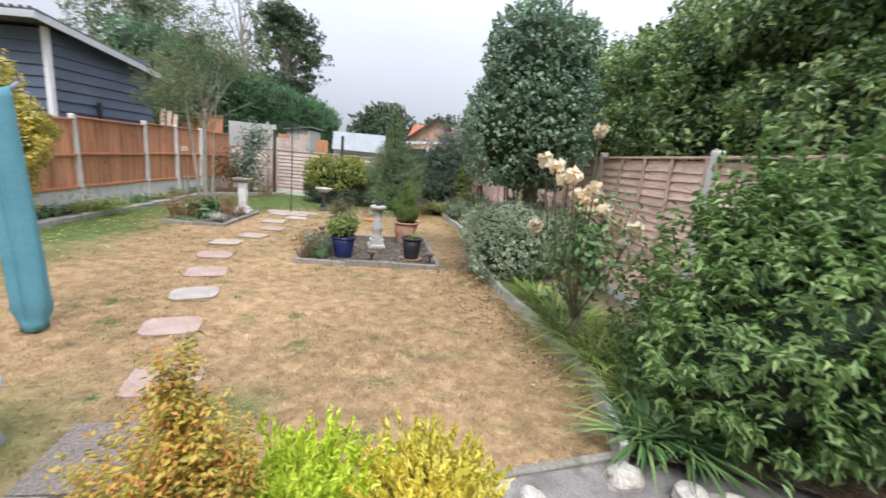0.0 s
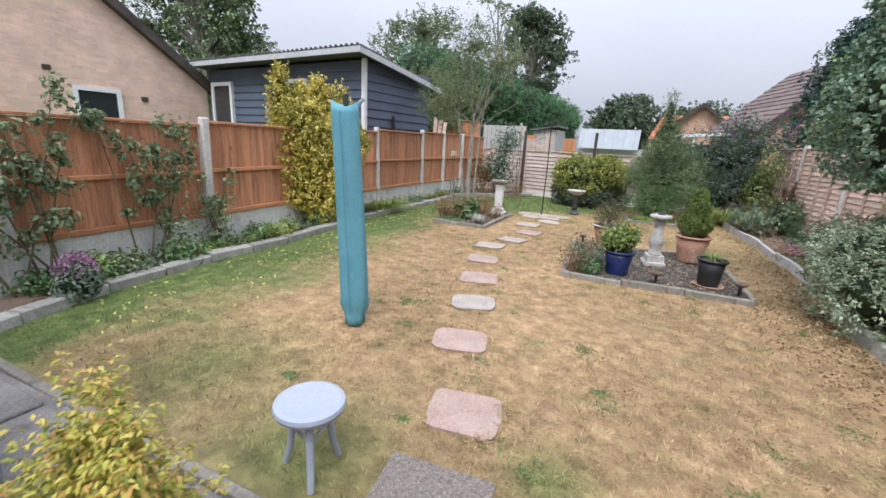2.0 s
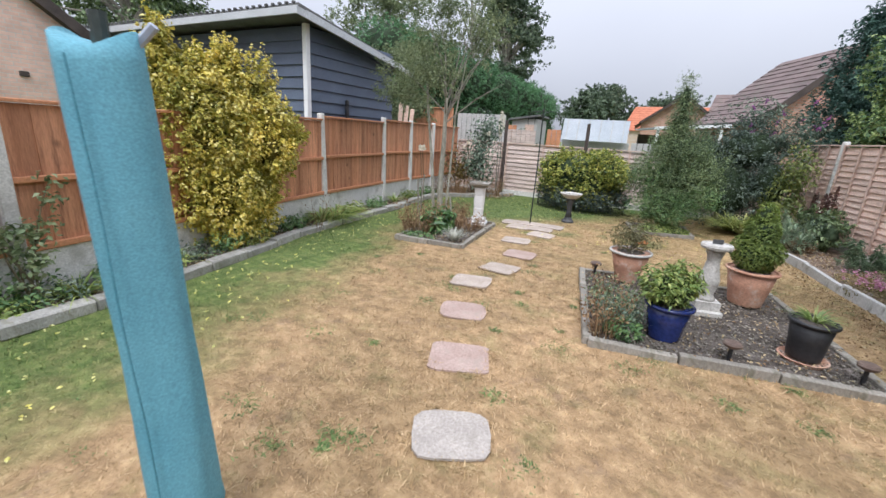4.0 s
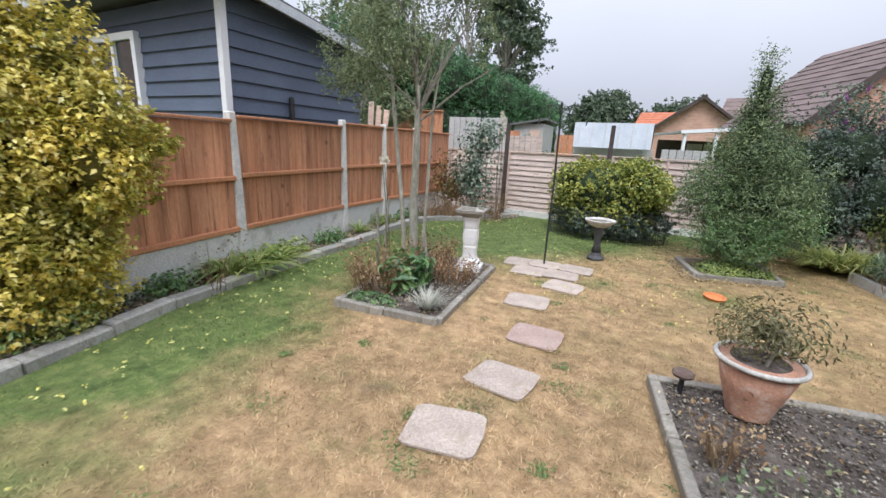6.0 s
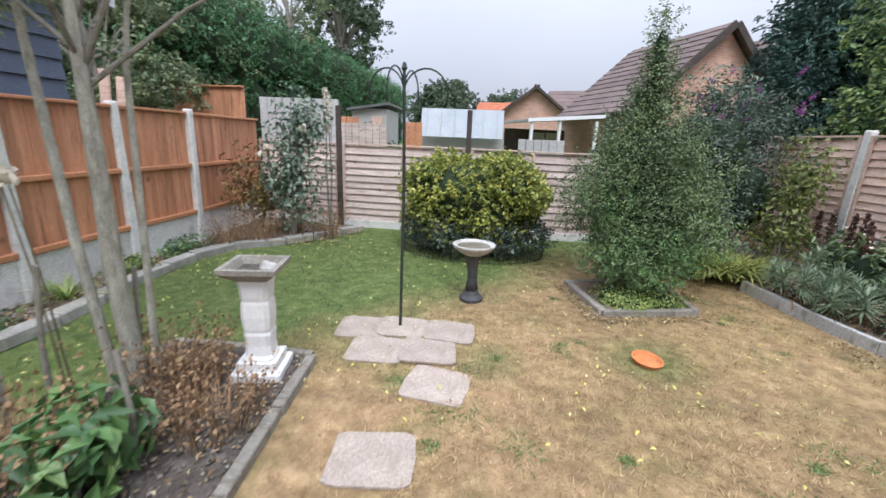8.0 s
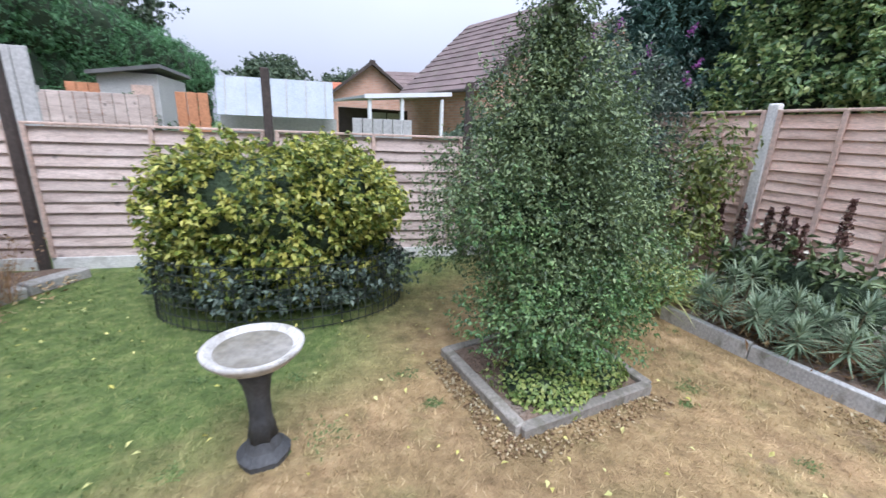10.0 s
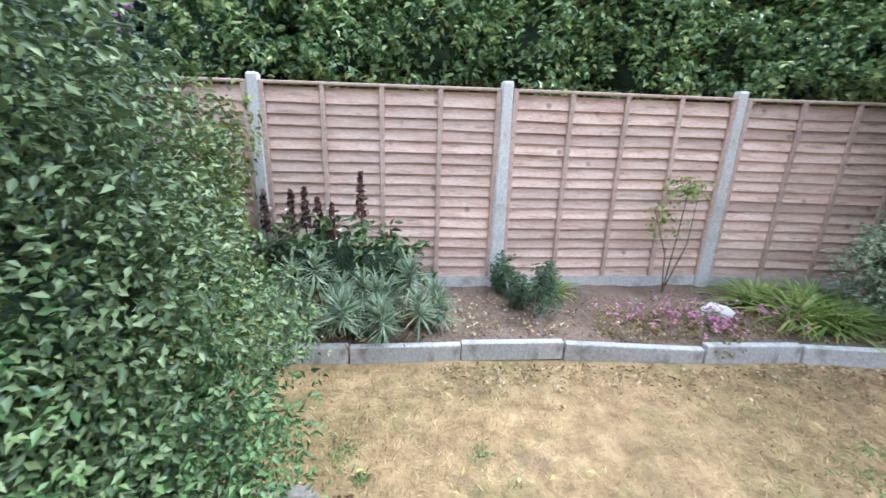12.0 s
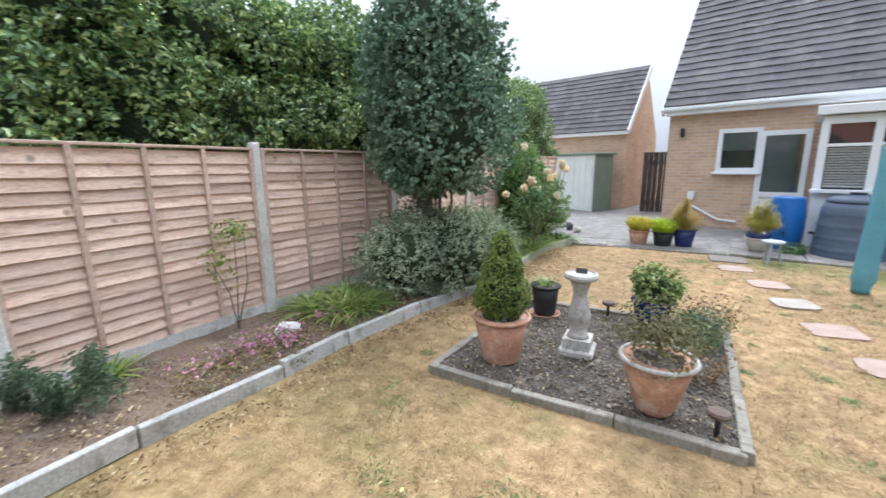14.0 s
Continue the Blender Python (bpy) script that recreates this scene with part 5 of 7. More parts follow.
# gold shrub against the closeboard fence
GOLD_BLOBS = [((-5.92, 4.85, 0.62), (0.4, 0.52, 0.6), 9000), ((-5.95, 4.8, 1.2), (0.38, 0.56, 0.6), 9000), ((-5.97, 4.85, 1.62), (0.3, 0.52, 0.36), 5000), ((-6.02, 4.48, 1.95), (0.09, 0.12, 0.36), 1300), ((-5.98, 5.12, 1.95), (0.12, 0.16, 0.28), 1300), ((-5.98, 4.8, 1.9), (0.12, 0.2, 0.2), 900), ((-5.75, 5.45, 1.2), (0.3, 0.36, 0.48), 4500), ((-5.85, 5.4, 1.72), (0.16, 0.24, 0.36), 1700), ((-5.84, 5.2, 0.58), (0.28, 0.32, 0.48), 3600), ((-5.68, 5.8, 1.28), (0.1, 0.14, 0.1), 420)]
# inner leaves and core in darker gold: inside shadow put into their colour
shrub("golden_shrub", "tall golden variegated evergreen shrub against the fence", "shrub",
      GOLD_BLOBS, 0.042, leafy("gold_shrub_shaded_leaves", [(0.2, 0.22, 0.04), (0.45, 0.42, 0.07), (0.68, 0.58, 0.13)], 0.45, 0.25), 0.55, 0.3, 2.4, core_scale=0.55, depth=0.7, tuft=14, twig=0.16, up=0.5, inner=surface("inner_gold_shade", (0.08, 0.075, 0.018), (0.18, 0.16, 0.035), 5, 40, 1.0, 0.8, 0.03))
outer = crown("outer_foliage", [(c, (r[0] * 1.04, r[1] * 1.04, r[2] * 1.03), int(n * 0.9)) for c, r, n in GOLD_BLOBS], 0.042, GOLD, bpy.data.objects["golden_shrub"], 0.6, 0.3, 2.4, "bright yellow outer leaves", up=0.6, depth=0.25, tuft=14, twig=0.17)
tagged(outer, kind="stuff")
# laurel hedge over the lap fence
blobs = []
rl = random.Random(3)
for k in range(2, 17):
    y = 13.2 - k * 0.85
    x = np.interp(y, [-0.25, 1.65, 5.45, 9.17, 12.5], [3.3, 3.15, 2.75, 2.15, 1.75])
    blobs.append(((x + rl.uniform(-0.12, 0.12), y, 1.95), (0.75, 0.62, 0.7 + rl.uniform(-0.1, 0.1)), 9000))
    blobs.append(((x + 0.15 + rl.uniform(-0.15, 0.15), y + 0.3, 2.85), (0.75, 0.65, (0.75 if y > 6.5 else 0.55) + rl.uniform(-0.15, 0.2)), 8500))
hedge = shrub("laurel_hedge", "tall glossy dark green hedge over the lap fence", "hedge", blobs, 0.068, LAUREL, 0.5, 0.35, 1.8, core_scale=0.66, tuft=12, twig=0.22, up=0.5)
# ivy-clad trunk
shrub("ivy_tree", "clipped ivy-clad tree with a dense dark crown", "tree",
      [((0.86, 5.6, 1.95), (0.78, 0.75, 0.8), 22000), ((0.9, 5.62, 2.68), (0.73, 0.7, 0.7), 18000), ((0.96, 5.65, 1.42), (0.5, 0.48, 0.26), 4000)], 0.043, IVY, 0.7, 0.18, 1.8, box_like=0.4, core_scale=0.82, tuft=10, twig=0.1, depth=0.26)
bm = bmesh.new()
tube(bm, [(1.1, 5.7, 0), (1.05, 5.66, 0.7), (1.0, 5.65, 1.5)], [0.12, 0.1, 0.09], 9)
part("trunk", bm, BARK, bpy.data.objects["ivy_tree"])
# variegated bush below it
shrub("variegated_bush", "rounded silver-green variegated bush beside the lawn", "bush",
      [((0.88, 5.45, 0.5), (0.74, 0.82, 0.58), 30000), ((0.8, 5.05, 0.42), (0.54, 0.48, 0.42), 11000), ((1.0, 5.98, 0.46), (0.55, 0.55, 0.48), 12000)], 0.032, SILVER, 0.5, 0.22, 2.4, tuft=12, twig=0.11, up=0.5)
# large fresh green shrub near the patio
shrub("cherry_laurel", "large leafy green shrub with upright new shoots", "shrub",
      [((1.78, 2.08, 0.68), (0.72, 0.68, 0.66), 17000), ((1.85, 2.15, 1.1), (0.52, 0.5, 0.4), 9000), ((2.15, 1.85, 1.38), (0.5, 0.5, 0.42), 9000)], 0.06, YOUNG, 0.32, 0.3, 1.9, tuft=14, twig=0.17, up=0.8, depth=0.4)
sp = []
for k in range(26):
    a, r = random.uniform(0, 6.28), random.uniform(0.05, 0.65)
    bx, by = 1.9 + r * math.cos(a), 2.05 + r * math.sin(a)
    z0, z1 = 1.2, 1.5 + random.uniform(0, 0.3)
    sp.append((bx, by, z0, z1))
sp.append((1.78, 1.95, 1.2, 2.1))
for px, py, z0, z1 in sp:
    P = np.stack([px + rng.normal(0, 0.008, 26), py + rng.normal(0, 0.008, 26), np.linspace(z0, z1, 26)], 1)
    out = np.concatenate([rng.normal(0, 1, (26, 2)), np.full((26, 1), 0.9)], 1)
    tagged(link_mesh("shoot", leaf_mesh("shoot", P + out * 0.02, rng.normal(0, 0.6, P.shape) + np.array([[0, 0, 0.8]]), 0.07, 0.3, aim=out), YOUNG, bpy.data.objects["cherry_laurel"], "pale green upright shoot"), kind="stuff")
# evergreen in its own bed
shrub("holly_tree", "bushy dark evergreen tree with a loose tapering top", "tree",
      [((-1.43, 10.38, 0.95), (0.76, 0.63, 0.5), 43000), ((-1.48, 10.4, 1.4), (0.48, 0.42, 0.42), 16000), ((-1.53, 10.38, 1.8), (0.24, 0.22, 0.4), 5600), ((-1.53, 10.3, 2.2), (0.12, 0.12, 0.45), 2200), ((-1.5, 10.14, 0.45), (0.42, 0.34, 0.32), 11000)],
      0.026, HOLLY, 0.5, 0.3, 2.4, core_scale=0.5, depth=0.92, tuft=13, twig=0.2, up=0.45)
crown("young_growth", [((-1.5, 10.0, 0.45), (0.55, 0.36, 0.3), 7000), ((-1.0, 10.12, 0.65), (0.3, 0.25, 0.22), 2300), ((-1.75, 10.2, 0.9), (0.4, 0.35, 0.3), 2400)], 0.025, FRESH, bpy.data.objects["holly_tree"], 0.5, 0.2, 2.6, "fresh lighter green growth", depth=0.6, tuft=12, twig=0.16, up=0.5)
shrub("ground_cover", "low pale green ground cover in the small bed", "plant", [((-1.6, 9.95, 0.05), (0.32, 0.28, 0.13), 1500), ((-1.35, 10.0, 0.05), (0.3, 0.25, 0.12), 900), ((-1.6, 9.85, 0.05), (0.26, 0.2, 0.12), 1600), ((-1.3, 9.95, 0.05), (0.26, 0.16, 0.1), 1000)], 0.025, STRAP, 0.7, 0.2, 4)
# corner shrubs
shrub("dark_shrub", "dark loose shrub in the garden corner", "shrub", [((-0.55, 11.6, 0.75), (0.75, 0.5, 0.75), 6500), ((-0.3, 11.7, 1.5), (0.65, 0.45, 0.55), 5200), ((-0.95, 11.85, 1.3), (0.5, 0.35, 0.55), 3000), ((0.1, 11.5, 0.9), (0.4, 0.35, 0.6), 2600)], 0.05, SHADY, 0.4, 0.5, 2.0, core_scale=0.6, depth=0.9, tuft=12, twig=0.26)
shrub("yellow_leaved_shrub", "yellow-green leafy shrub by the lap fence", "shrub", [((0.35, 11.05, 1.15), (0.3, 0.3, 0.45), 1000), ((0.3, 11.1, 0.6), (0.35, 0.3, 0.4), 1000)], 0.06, MUTED, 0.45, 0.4, 2.5, dense=False, depth=0.9)
bud = shrub("butterfly_bush", "arching shrub with purple flower spikes", "shrub", [((0.15, 12.0, 1.65), (0.8, 0.4, 0.55), 2500), ((-0.2, 12.0, 2.05), (0.5, 0.35, 0.4), 900)], 0.065, GREYGREEN, 0.3, 0.5, 2.0, dense=False, depth=0.9)
P = []
for k in range(16):
    c = np.array([random.uniform(-0.5, 0.75), random.uniform(11.6, 12.0), random.uniform(1.6, 2.35)])
    d = np.array([random.uniform(-0.6, 0.6), random.uniform(-0.6, 0.1), 0.5])
    t = rng.random((40, 1))
    P.append(c + d * t * 0.16 + rng.normal(0, 0.012, (40, 3)))
for q in P:
    tagged(link_mesh("flower_spike", leaf_mesh("flower_spike", q, rng.normal(size=q.shape), 0.022, 0.7), MAUVE, bud, "purple flower spike"), kind="stuff")
# round golden hedge inside green mesh
hg = shrub("golden_privet", "rounded gold and green bush inside a wire mesh", "bush",
           [((-3.15, 11.45, 0.72), (0.95, 0.62, 0.55), 15000), ((-3.2, 11.45, 0.35), (0.85, 0.55, 0.35), 5000), ((-2.75, 11.4, 0.85), (0.5, 0.45, 0.4), 4500), ((-3.65, 11.45, 0.82), (0.45, 0.42, 0.4), 2200)], 0.052, GOLDGREEN, 0.55, 0.2, 2.4, core_scale=0.78, tuft=11, twig=0.15, up=0.5)
# darker leaf colour low down paints the shade at the bush's foot
crown("lower_leaves", [((-3.15, 11.43, 0.28), (0.98, 0.64, 0.32), 8000)], 0.045, SHADY, hg, 0.55, 0.15, 2.4, "lower leaves with shade painted in as dark green", tuft=10, twig=0.12)
wire = empty("wire_mesh", 0, 0, 0)
for k in range(7):
    bm = bmesh.new()
    ring = [(-3.15 + 0.92 * math.cos(a), 11.42 + 0.6 * math.sin(a), 0.02 + 0.075 * k) for a in np.linspace(math.pi, 2 * math.pi, 20)]
    tube(bm, ring, [0.004] * 20, 4)
    part("strand", bm, GREENMETAL, wire)
for a in np.linspace(math.pi, 2 * math.pi, 42):
    bm = bmesh.new()
    tube(bm, [(-3.15 + 0.92 * math.cos(a), 11.42 + 0.6 * math.sin(a), 0.0), (-3.15 + 0.92 * math.cos(a), 11.42 + 0.6 * math.sin(a), 0.48)], [0.004, 0.004], 4)
    part("upright", bm, GREENMETAL, wire)
tagged(wire, "low green wire mesh curving round the bush", "wire mesh")

# slim tree and dry plants in the rose bed
lt = empty("slim_tree")
PALEBARK = surface("lichened_bark", (0.27, 0.26, 0.21), (0.46, 0.44, 0.37), 9, 60, 0.95, 0.8, 0.01, (0.2, 0.22, 0.15), stretch=(3, 3, 1))
for pts, r in (([(-4.72, 7.87, 0), (-4.74, 7.85, 0.7), (-4.70, 7.82, 1.3), (-4.71, 7.83, 1.95)], 0.052), ([(-4.8, 7.82, 0), (-4.86, 7.79, 0.85), (-5.06, 7.9, 1.8), (-5.2, 8.0, 2.6)], 0.028), ([(-4.66, 7.92, 0), (-4.62, 7.93, 0.9), (-4.6, 7.95, 1.7), (-4.5, 8.0, 2.5)], 0.02)):
    bm = bmesh.new()
    tube(bm, pts, [r, r * 0.85, r * 0.7, r * 0.45], 8)
    part("trunk", bm, PALEBARK, lt)
rt = random.Random(44)
for k in range(16):
    z0 = rt.uniform(1.55, 2.0)
    a = rt.uniform(0, 6.28)
    q, h = rt.uniform(0.25, 0.95), rt.uniform(0.5, 1.6)
    bm = bmesh.new()
    st = Vector((-4.71, 7.83, z0))
    tip = st + Vector((q * math.cos(a), q * math.sin(a) * 0.7, h))
    tube(bm, [st, st.lerp(tip, 0.5) + Vector((rt.uniform(-0.08, 0.08), 0, 0.06)), tip], [0.013, 0.008, 0.003], 6)
    part("limb", bm, BARK, lt)
crown("crown", [((-5.2, 8.0, 2.65), (0.6, 0.5, 0.5), 3200), ((-4.3, 8.0, 2.85), (0.5, 0.45, 0.5), 1800), ((-4.8, 7.95, 3.2), (0.65, 0.5, 0.5), 3200), ((-5.5, 8.0, 2.25), (0.45, 0.4, 0.3), 2200), ((-5.8, 8.0, 2.05), (0.3, 0.3, 0.2), 900), ((-4.85, 7.95, 2.25), (0.35, 0.3, 0.25), 1300), ((-4.75, 7.3, 2.3), (0.45, 0.35, 0.3), 1500), ((-5.2, 7.5, 2.0), (0.3, 0.3, 0.22), 900)], 0.045, SPRAY, lt, 0.28, 0.5, 1.5, depth=1.0, tuft=14, twig=0.3, hang=0.6)
tagged(lt, "slim forked tree with sparse small leaves", "tree")
for k, (x, y, h) in enumerate(((-4.85, 7.35, 0.75), (-4.95, 7.6, 0.8), (-4.78, 7.95, 0.7), (-4.3, 7.4, 0.55))):
    bm = bmesh.new()
    tube(bm, [(x, y, 0), (x + 0.02, y, h * 0.5), (x + random.uniform(-0.08, 0.08), y + 0.03, h)], [0.015, 0.012, 0.013], 7)
    tagged(part("pruned_stump", bm, BARK), "bare pruned woody stem in the bed", "stem", "pruned stems")


def dry_clump(x, y, r, h, n, label, mat=None, leafs=True):
    e = empty("dry_plant")
    a, q = rng.uniform(0, 6.28, n), r * np.sqrt(rng.random(n))
    roots = np.stack([x + q * np.cos(a), y + q * np.sin(a), np.full(n, 0.03)], 1)
    d = np.stack([np.cos(a) * 0.3, np.sin(a) * 0.3, np.ones(n)], 1) + rng.normal(0, 0.15, (n, 3))
    tagged(link_mesh("stalk_tuft", blade_mesh("stalk_tuft", roots, d, rng.uniform(0.5, 1.0, n) * h, 0.009, 0.25, 3), mat or DRY, e), kind="stuff")
    if leafs:
        P = roots[:, None, :] + d[:, None, :] * (rng.uniform(0.3, 1.0, (n, 4, 1)) * h * 0.8) + rng.normal(0, 0.025, (n, 4, 3))
        P = P.reshape(-1, 3)
        tagged(link_mesh("seed_tuft", leaf_mesh("seed_tuft", P, rng.normal(size=P.shape), 0.028, 0.6), mat or DRY, e), kind="stuff")
    return tagged(e, label, "plant")


dry_clump(-4.62, 7.1, 0.26, 0.46, 230, "dead russet perennial stalks in the rose bed")
dry_clump(-4.15, 7.7, 0.24, 0.3, 130, "withered brown seed heads in the rose bed")
dry_clump(-4.55, 7.95, 0.22, 0.42, 200, "withered brown stalks behind the slim tree")


def strappy(x, y, r, L, n, label, mat=None, w=0.016, z=0.05, rise=0.9, bend=0.9, name="strap_leaved_plant"):
    a = rng.uniform(0, 6.28, n)
    q = r * 0.3 * rng.random(n)
    roots = np.stack([x + q * np.cos(a), y + q * np.sin(a), np.full(n, z)], 1)
    s = rng.uniform(0.25, 1.1, n)
    d = np.stack([np.cos(a) * s, np.sin(a) * s, np.full(n, rise)], 1)
    ob = link_mesh(name, blade_mesh(name, roots, d, rng.uniform(0.6, 1.1, n) * L, w, bend, 4), mat or STRAP)
    return tagged(ob, label, "plant")


strappy(-3.95, 6.86, 0.1, 0.3, 260, "tuft of silvery ornamental grass at the bed corner", SILVERGRASS, 0.006, 0.04, 1.2, 0.6, "silver_grass")
for x, y in ((-4.35, 7.15), (-4.45, 7.35)):
    shrub("hosta", "broad dark green leaves in the rose bed", "plant", [((x, y, 0.2), (0.24, 0.22, 0.2), 150)], 0.13, FRESH, 0.42, 0.2, 3, dense=False, depth=0.8)
shrub("low_weeds", "low green weeds at the corner of the bed", "plant", [((-4.45, 6.75, 0.06), (0.3, 0.14, 0.08), 450)], 0.03, FRESH, 0.6, 0.3, 4, dense=False)

# fence border
for k in range(7):
    y = 5.9 + 0.72 * k
    x = float(np.interp(y, lk[:, 1], lk[:, 0])) - 0.2
    if k % 3 != 1:
        shrub("border_plant", "low leafy perennial in the fence border", "plant", [((x, y, 0.12), (0.2, 0.3, 0.13), 380)], 0.05, (FRESH, GREYGREEN, STRAP)[k % 3], 0.5, 0.4, 4, dense=False, depth=0.8)
    else:
        strappy(x, y, 0.12, 0.4, 60, "clump of strap leaves in the fence border")
for x, y in ((-5.96, 6.5), (-5.98, 6.8), (-6.0, 7.08)):
    strappy(x, y, 0.22, 0.5, 75, "large clump of arching strap leaves below the gravel board", STRAP, 0.03, bend=1.1)
for x, y, L, n in ((-5.5, 3.75, 0.42, 90), (-5.4, 3.35, 0.36, 70), (-5.62, 4.15, 0.36, 60), (-5.95, 6.45, 0.45, 60), (-5.9, 6.9, 0.35, 50)):
    strappy(x, y, 0.14, L, n, "arching green strap leaves in the fence border")
for x, y, r, h, n in ((-5.12, 2.1, 0.2, 0.2, 420), (-5.28, 2.6, 0.2, 0.28, 420), (-5.05, 1.85, 0.18, 0.16, 300), (-5.4, 3.05, 0.18, 0.2, 300)):
    shrub("border_plant", "leafy green perennial mound in the fence border", "plant", [((x, y, h * 0.6), (r, r * 1.1, h), n)], 0.05, (FRESH, ROSELEAF)[n > 400], 0.5, 0.4, 3, dense=False, depth=0.9)
for k in range(12):
    y = 1.5 + 0.36 * k
    xk, xf = float(np.interp(y, lk[:, 1], lk[:, 0])), float(np.interp(y, [p[1] for p in LEFT_POSTS], [p[0] for p in LEFT_POSTS]))
    x = xk + (xf - xk) * random.uniform(0.3, 0.8)
    h = random.uniform(0.08, 0.2)
    shrub("border_plant", "low tangle of green leaves in the fence border", "plant", [((x, y, h * 0.6 + 0.03), (0.2, 0.24, h), 520)], random.choice((0.035, 0.05)), (FRESH, STRAP, GREYGREEN)[k % 3], 0.5, 0.5, 3, dense=False, depth=0.9)
sed = shrub("pink_sedum", "mound of leaves topped with pink-mauve flowers", "plant", [((-4.84, 1.62, 0.15), (0.19, 0.17, 0.17), 480)], 0.045, GREYGREEN, 0.55, 0.2, 3)
P, Nn = crown_points((-4.84, 1.62, 0.22), (0.18, 0.16, 0.17), 800, 0.2, 4)
P = P[P[:, 2] > 0.24]
link_mesh("bloom_tuft", leaf_mesh("bloom_tuft", P, Nn[:len(P)], 0.022, 0.8), SEDUM, sed, "pink flower heads")["kind"] = "stuff"


def climber(y0, y1, z1, n, label):
    """A rose trained on the fence: arching canes with sprays of leaves along them."""
    e = empty("climbing_rose")
    groups = []
    py, pxs = [p[1] for p in LEFT_POSTS], [p[0] for p in LEFT_POSTS]
    ym = (y0 + y1) / 2
    k = max(5, n // 230)
    for i in range(k):
        yb = ym + random.uniform(-0.25, 0.25) * (y1 - y0)
        y = y0 + (y1 - y0) * (i + random.random()) / k
        z = random.uniform(0.55, 1.0) * z1
        xb, xt = float(np.interp(yb, py, pxs)) + 0.2, float(np.interp(y, py, pxs)) + random.uniform(0.07, 0.17)
        b, t = Vector((xb, yb, 0.03)), Vector((xt, y, z))
        c = b.lerp(t, 0.55) + Vector((0.03, random.uniform(-0.12, 0.12), 0.12 * z1))
        q = [b * (1 - s) ** 2 + c * 2 * s * (1 - s) + t * s * s for s in (0, 0.25, 0.5, 0.75, 1.0)]
        bm = bmesh.new()
        tube(bm, q, [0.011, 0.009, 0.007, 0.005, 0.003], 6)
        part("cane", bm, STEM, e)
        for s in (0.3, 0.48, 0.62, 0.74, 0.84, 0.93, 1.0):
            if random.random() < 0.8:
                p = b * (1 - s) ** 2 + c * 2 * s * (1 - s) + t * s * s
                groups.append((tuple(p + Vector((0.03, random.uniform(-0.1, 0.1), random.uniform(-0.05, 0.05)))), (0.07, random.uniform(0.07, 0.16), random.uniform(0.06, 0.11)), n // (5 * k)))
    tagged(crown("leaf_cover", groups, 0.05, ROSELEAF, e, 0.6, 0.5, 2.5, depth=0.95), kind="stuff")
    return tagged(e, label, "climbing rose")


climber(0.7, 2.0, 1.7, 1900, "sparse climbing rose on the closeboard fence")
climber(1.95, 2.95, 1.55, 1500, "leafy climbing rose against the closeboard fence")
climber(2.75, 3.4, 1.0, 380, "thin climbing rose beside the concrete post")
# far corner climber and roses
shrub("tall_rose", "tall straggling rose with pale blooms", "shrub", [((-5.55, 11.2, 0.9), (0.45, 0.3, 0.7), 1300), ((-5.4, 11.3, 1.55), (0.35, 0.25, 0.4), 700)], 0.07, GREYGREEN, 0.6, 0.5, 2, dense=False, depth=1.0)
shrub("russet_shrub", "russet and green leafy shrub in the corner", "shrub", [((-6.1, 11.35, 0.6), (0.4, 0.4, 0.5), 1100)], 0.07, leafy("russet_leaves", [(0.07, 0.06, 0.02), (0.16, 0.10, 0.035), (0.22, 0.17, 0.04)], 0.5, 0.2), 0.5, 0.5, 2, dense=False, depth=0.9)
for x, y, z in ((-5.75, 11.0, 1.25), (-5.3, 11.1, 1.5), (-5.9, 11.1, 1.15), (-4.95, 7.6, 1.2), (-5.05, 7.7, 1.2), (-5.5, 11.2, 0.85)):
    P = np.array([[x, y, z]]) + rng.normal(0, 0.016, (22, 3))
    ob = link_mesh("rose_bloom", leaf_mesh("rose_bloom", P, rng.normal(size=P.shape), 0.05, 0.9), PALEPETAL)
    cane = bmesh.new()
    tube(cane, [(x + 0.06, y + 0.04, 0.03), (x + 0.04, y + 0.02, z * 0.6), (x, y, z - 0.02)], [0.007, 0.005, 0.003], 5)
    part("cane", cane, STEM, ob, "thin brown cane")
    tagged(ob, "pale cream rose bloom on a thin cane", "flower", "pale roses")
shrub("spire_plant", "pale flowering spire rising over the back fence", "plant", [((-5.2, 11.6, 1.75), (0.07, 0.07, 0.3), 200)], 0.05, PALEPETAL, 0.7, 0.3, 5, dense=False)

# peach roses near the patio
rose = shrub("peach_rose", "tall rose bush with peach and cream blooms", "shrub", [((1.0, 3.1, 0.85), (0.35, 0.5, 0.5), 1100)], 0.06, FRESH, 0.5, 0.5, 2, dense=False, depth=1.0)
rr = random.Random(11)
for k in range(15):
    c = np.array([[0.62 + 0.7 * (k * 0.618 % 1) + rr.uniform(-0.04, 0.04), rr.uniform(2.7, 3.55), 1.0 + 0.5 * (k * 0.382 % 1) ** 1.2]])
    if k == 14:
        c[0, 2] = 1.75
    stem_b = bmesh.new()
    tube(stem_b, [(1.0, 3.1, 0.3), (float(c[0, 0]) * 0.7 + 0.3, float(c[0, 1]) * 0.7 + 0.93, 0.8), tuple(c[0])], [0.008, 0.006, 0.004], 5)
    part("cane", stem_b, STEM, rose)
    P = c + unit(rng.normal(size=(46, 3))) * rng.uniform(0.01, 0.055, (46, 1))
    link_mesh("bloom", leaf_mesh("bloom", P, P - c + rng.normal(0, 0.02, P.shape), 0.06, 0.9), PEACH, rose, "peach rose bloom")
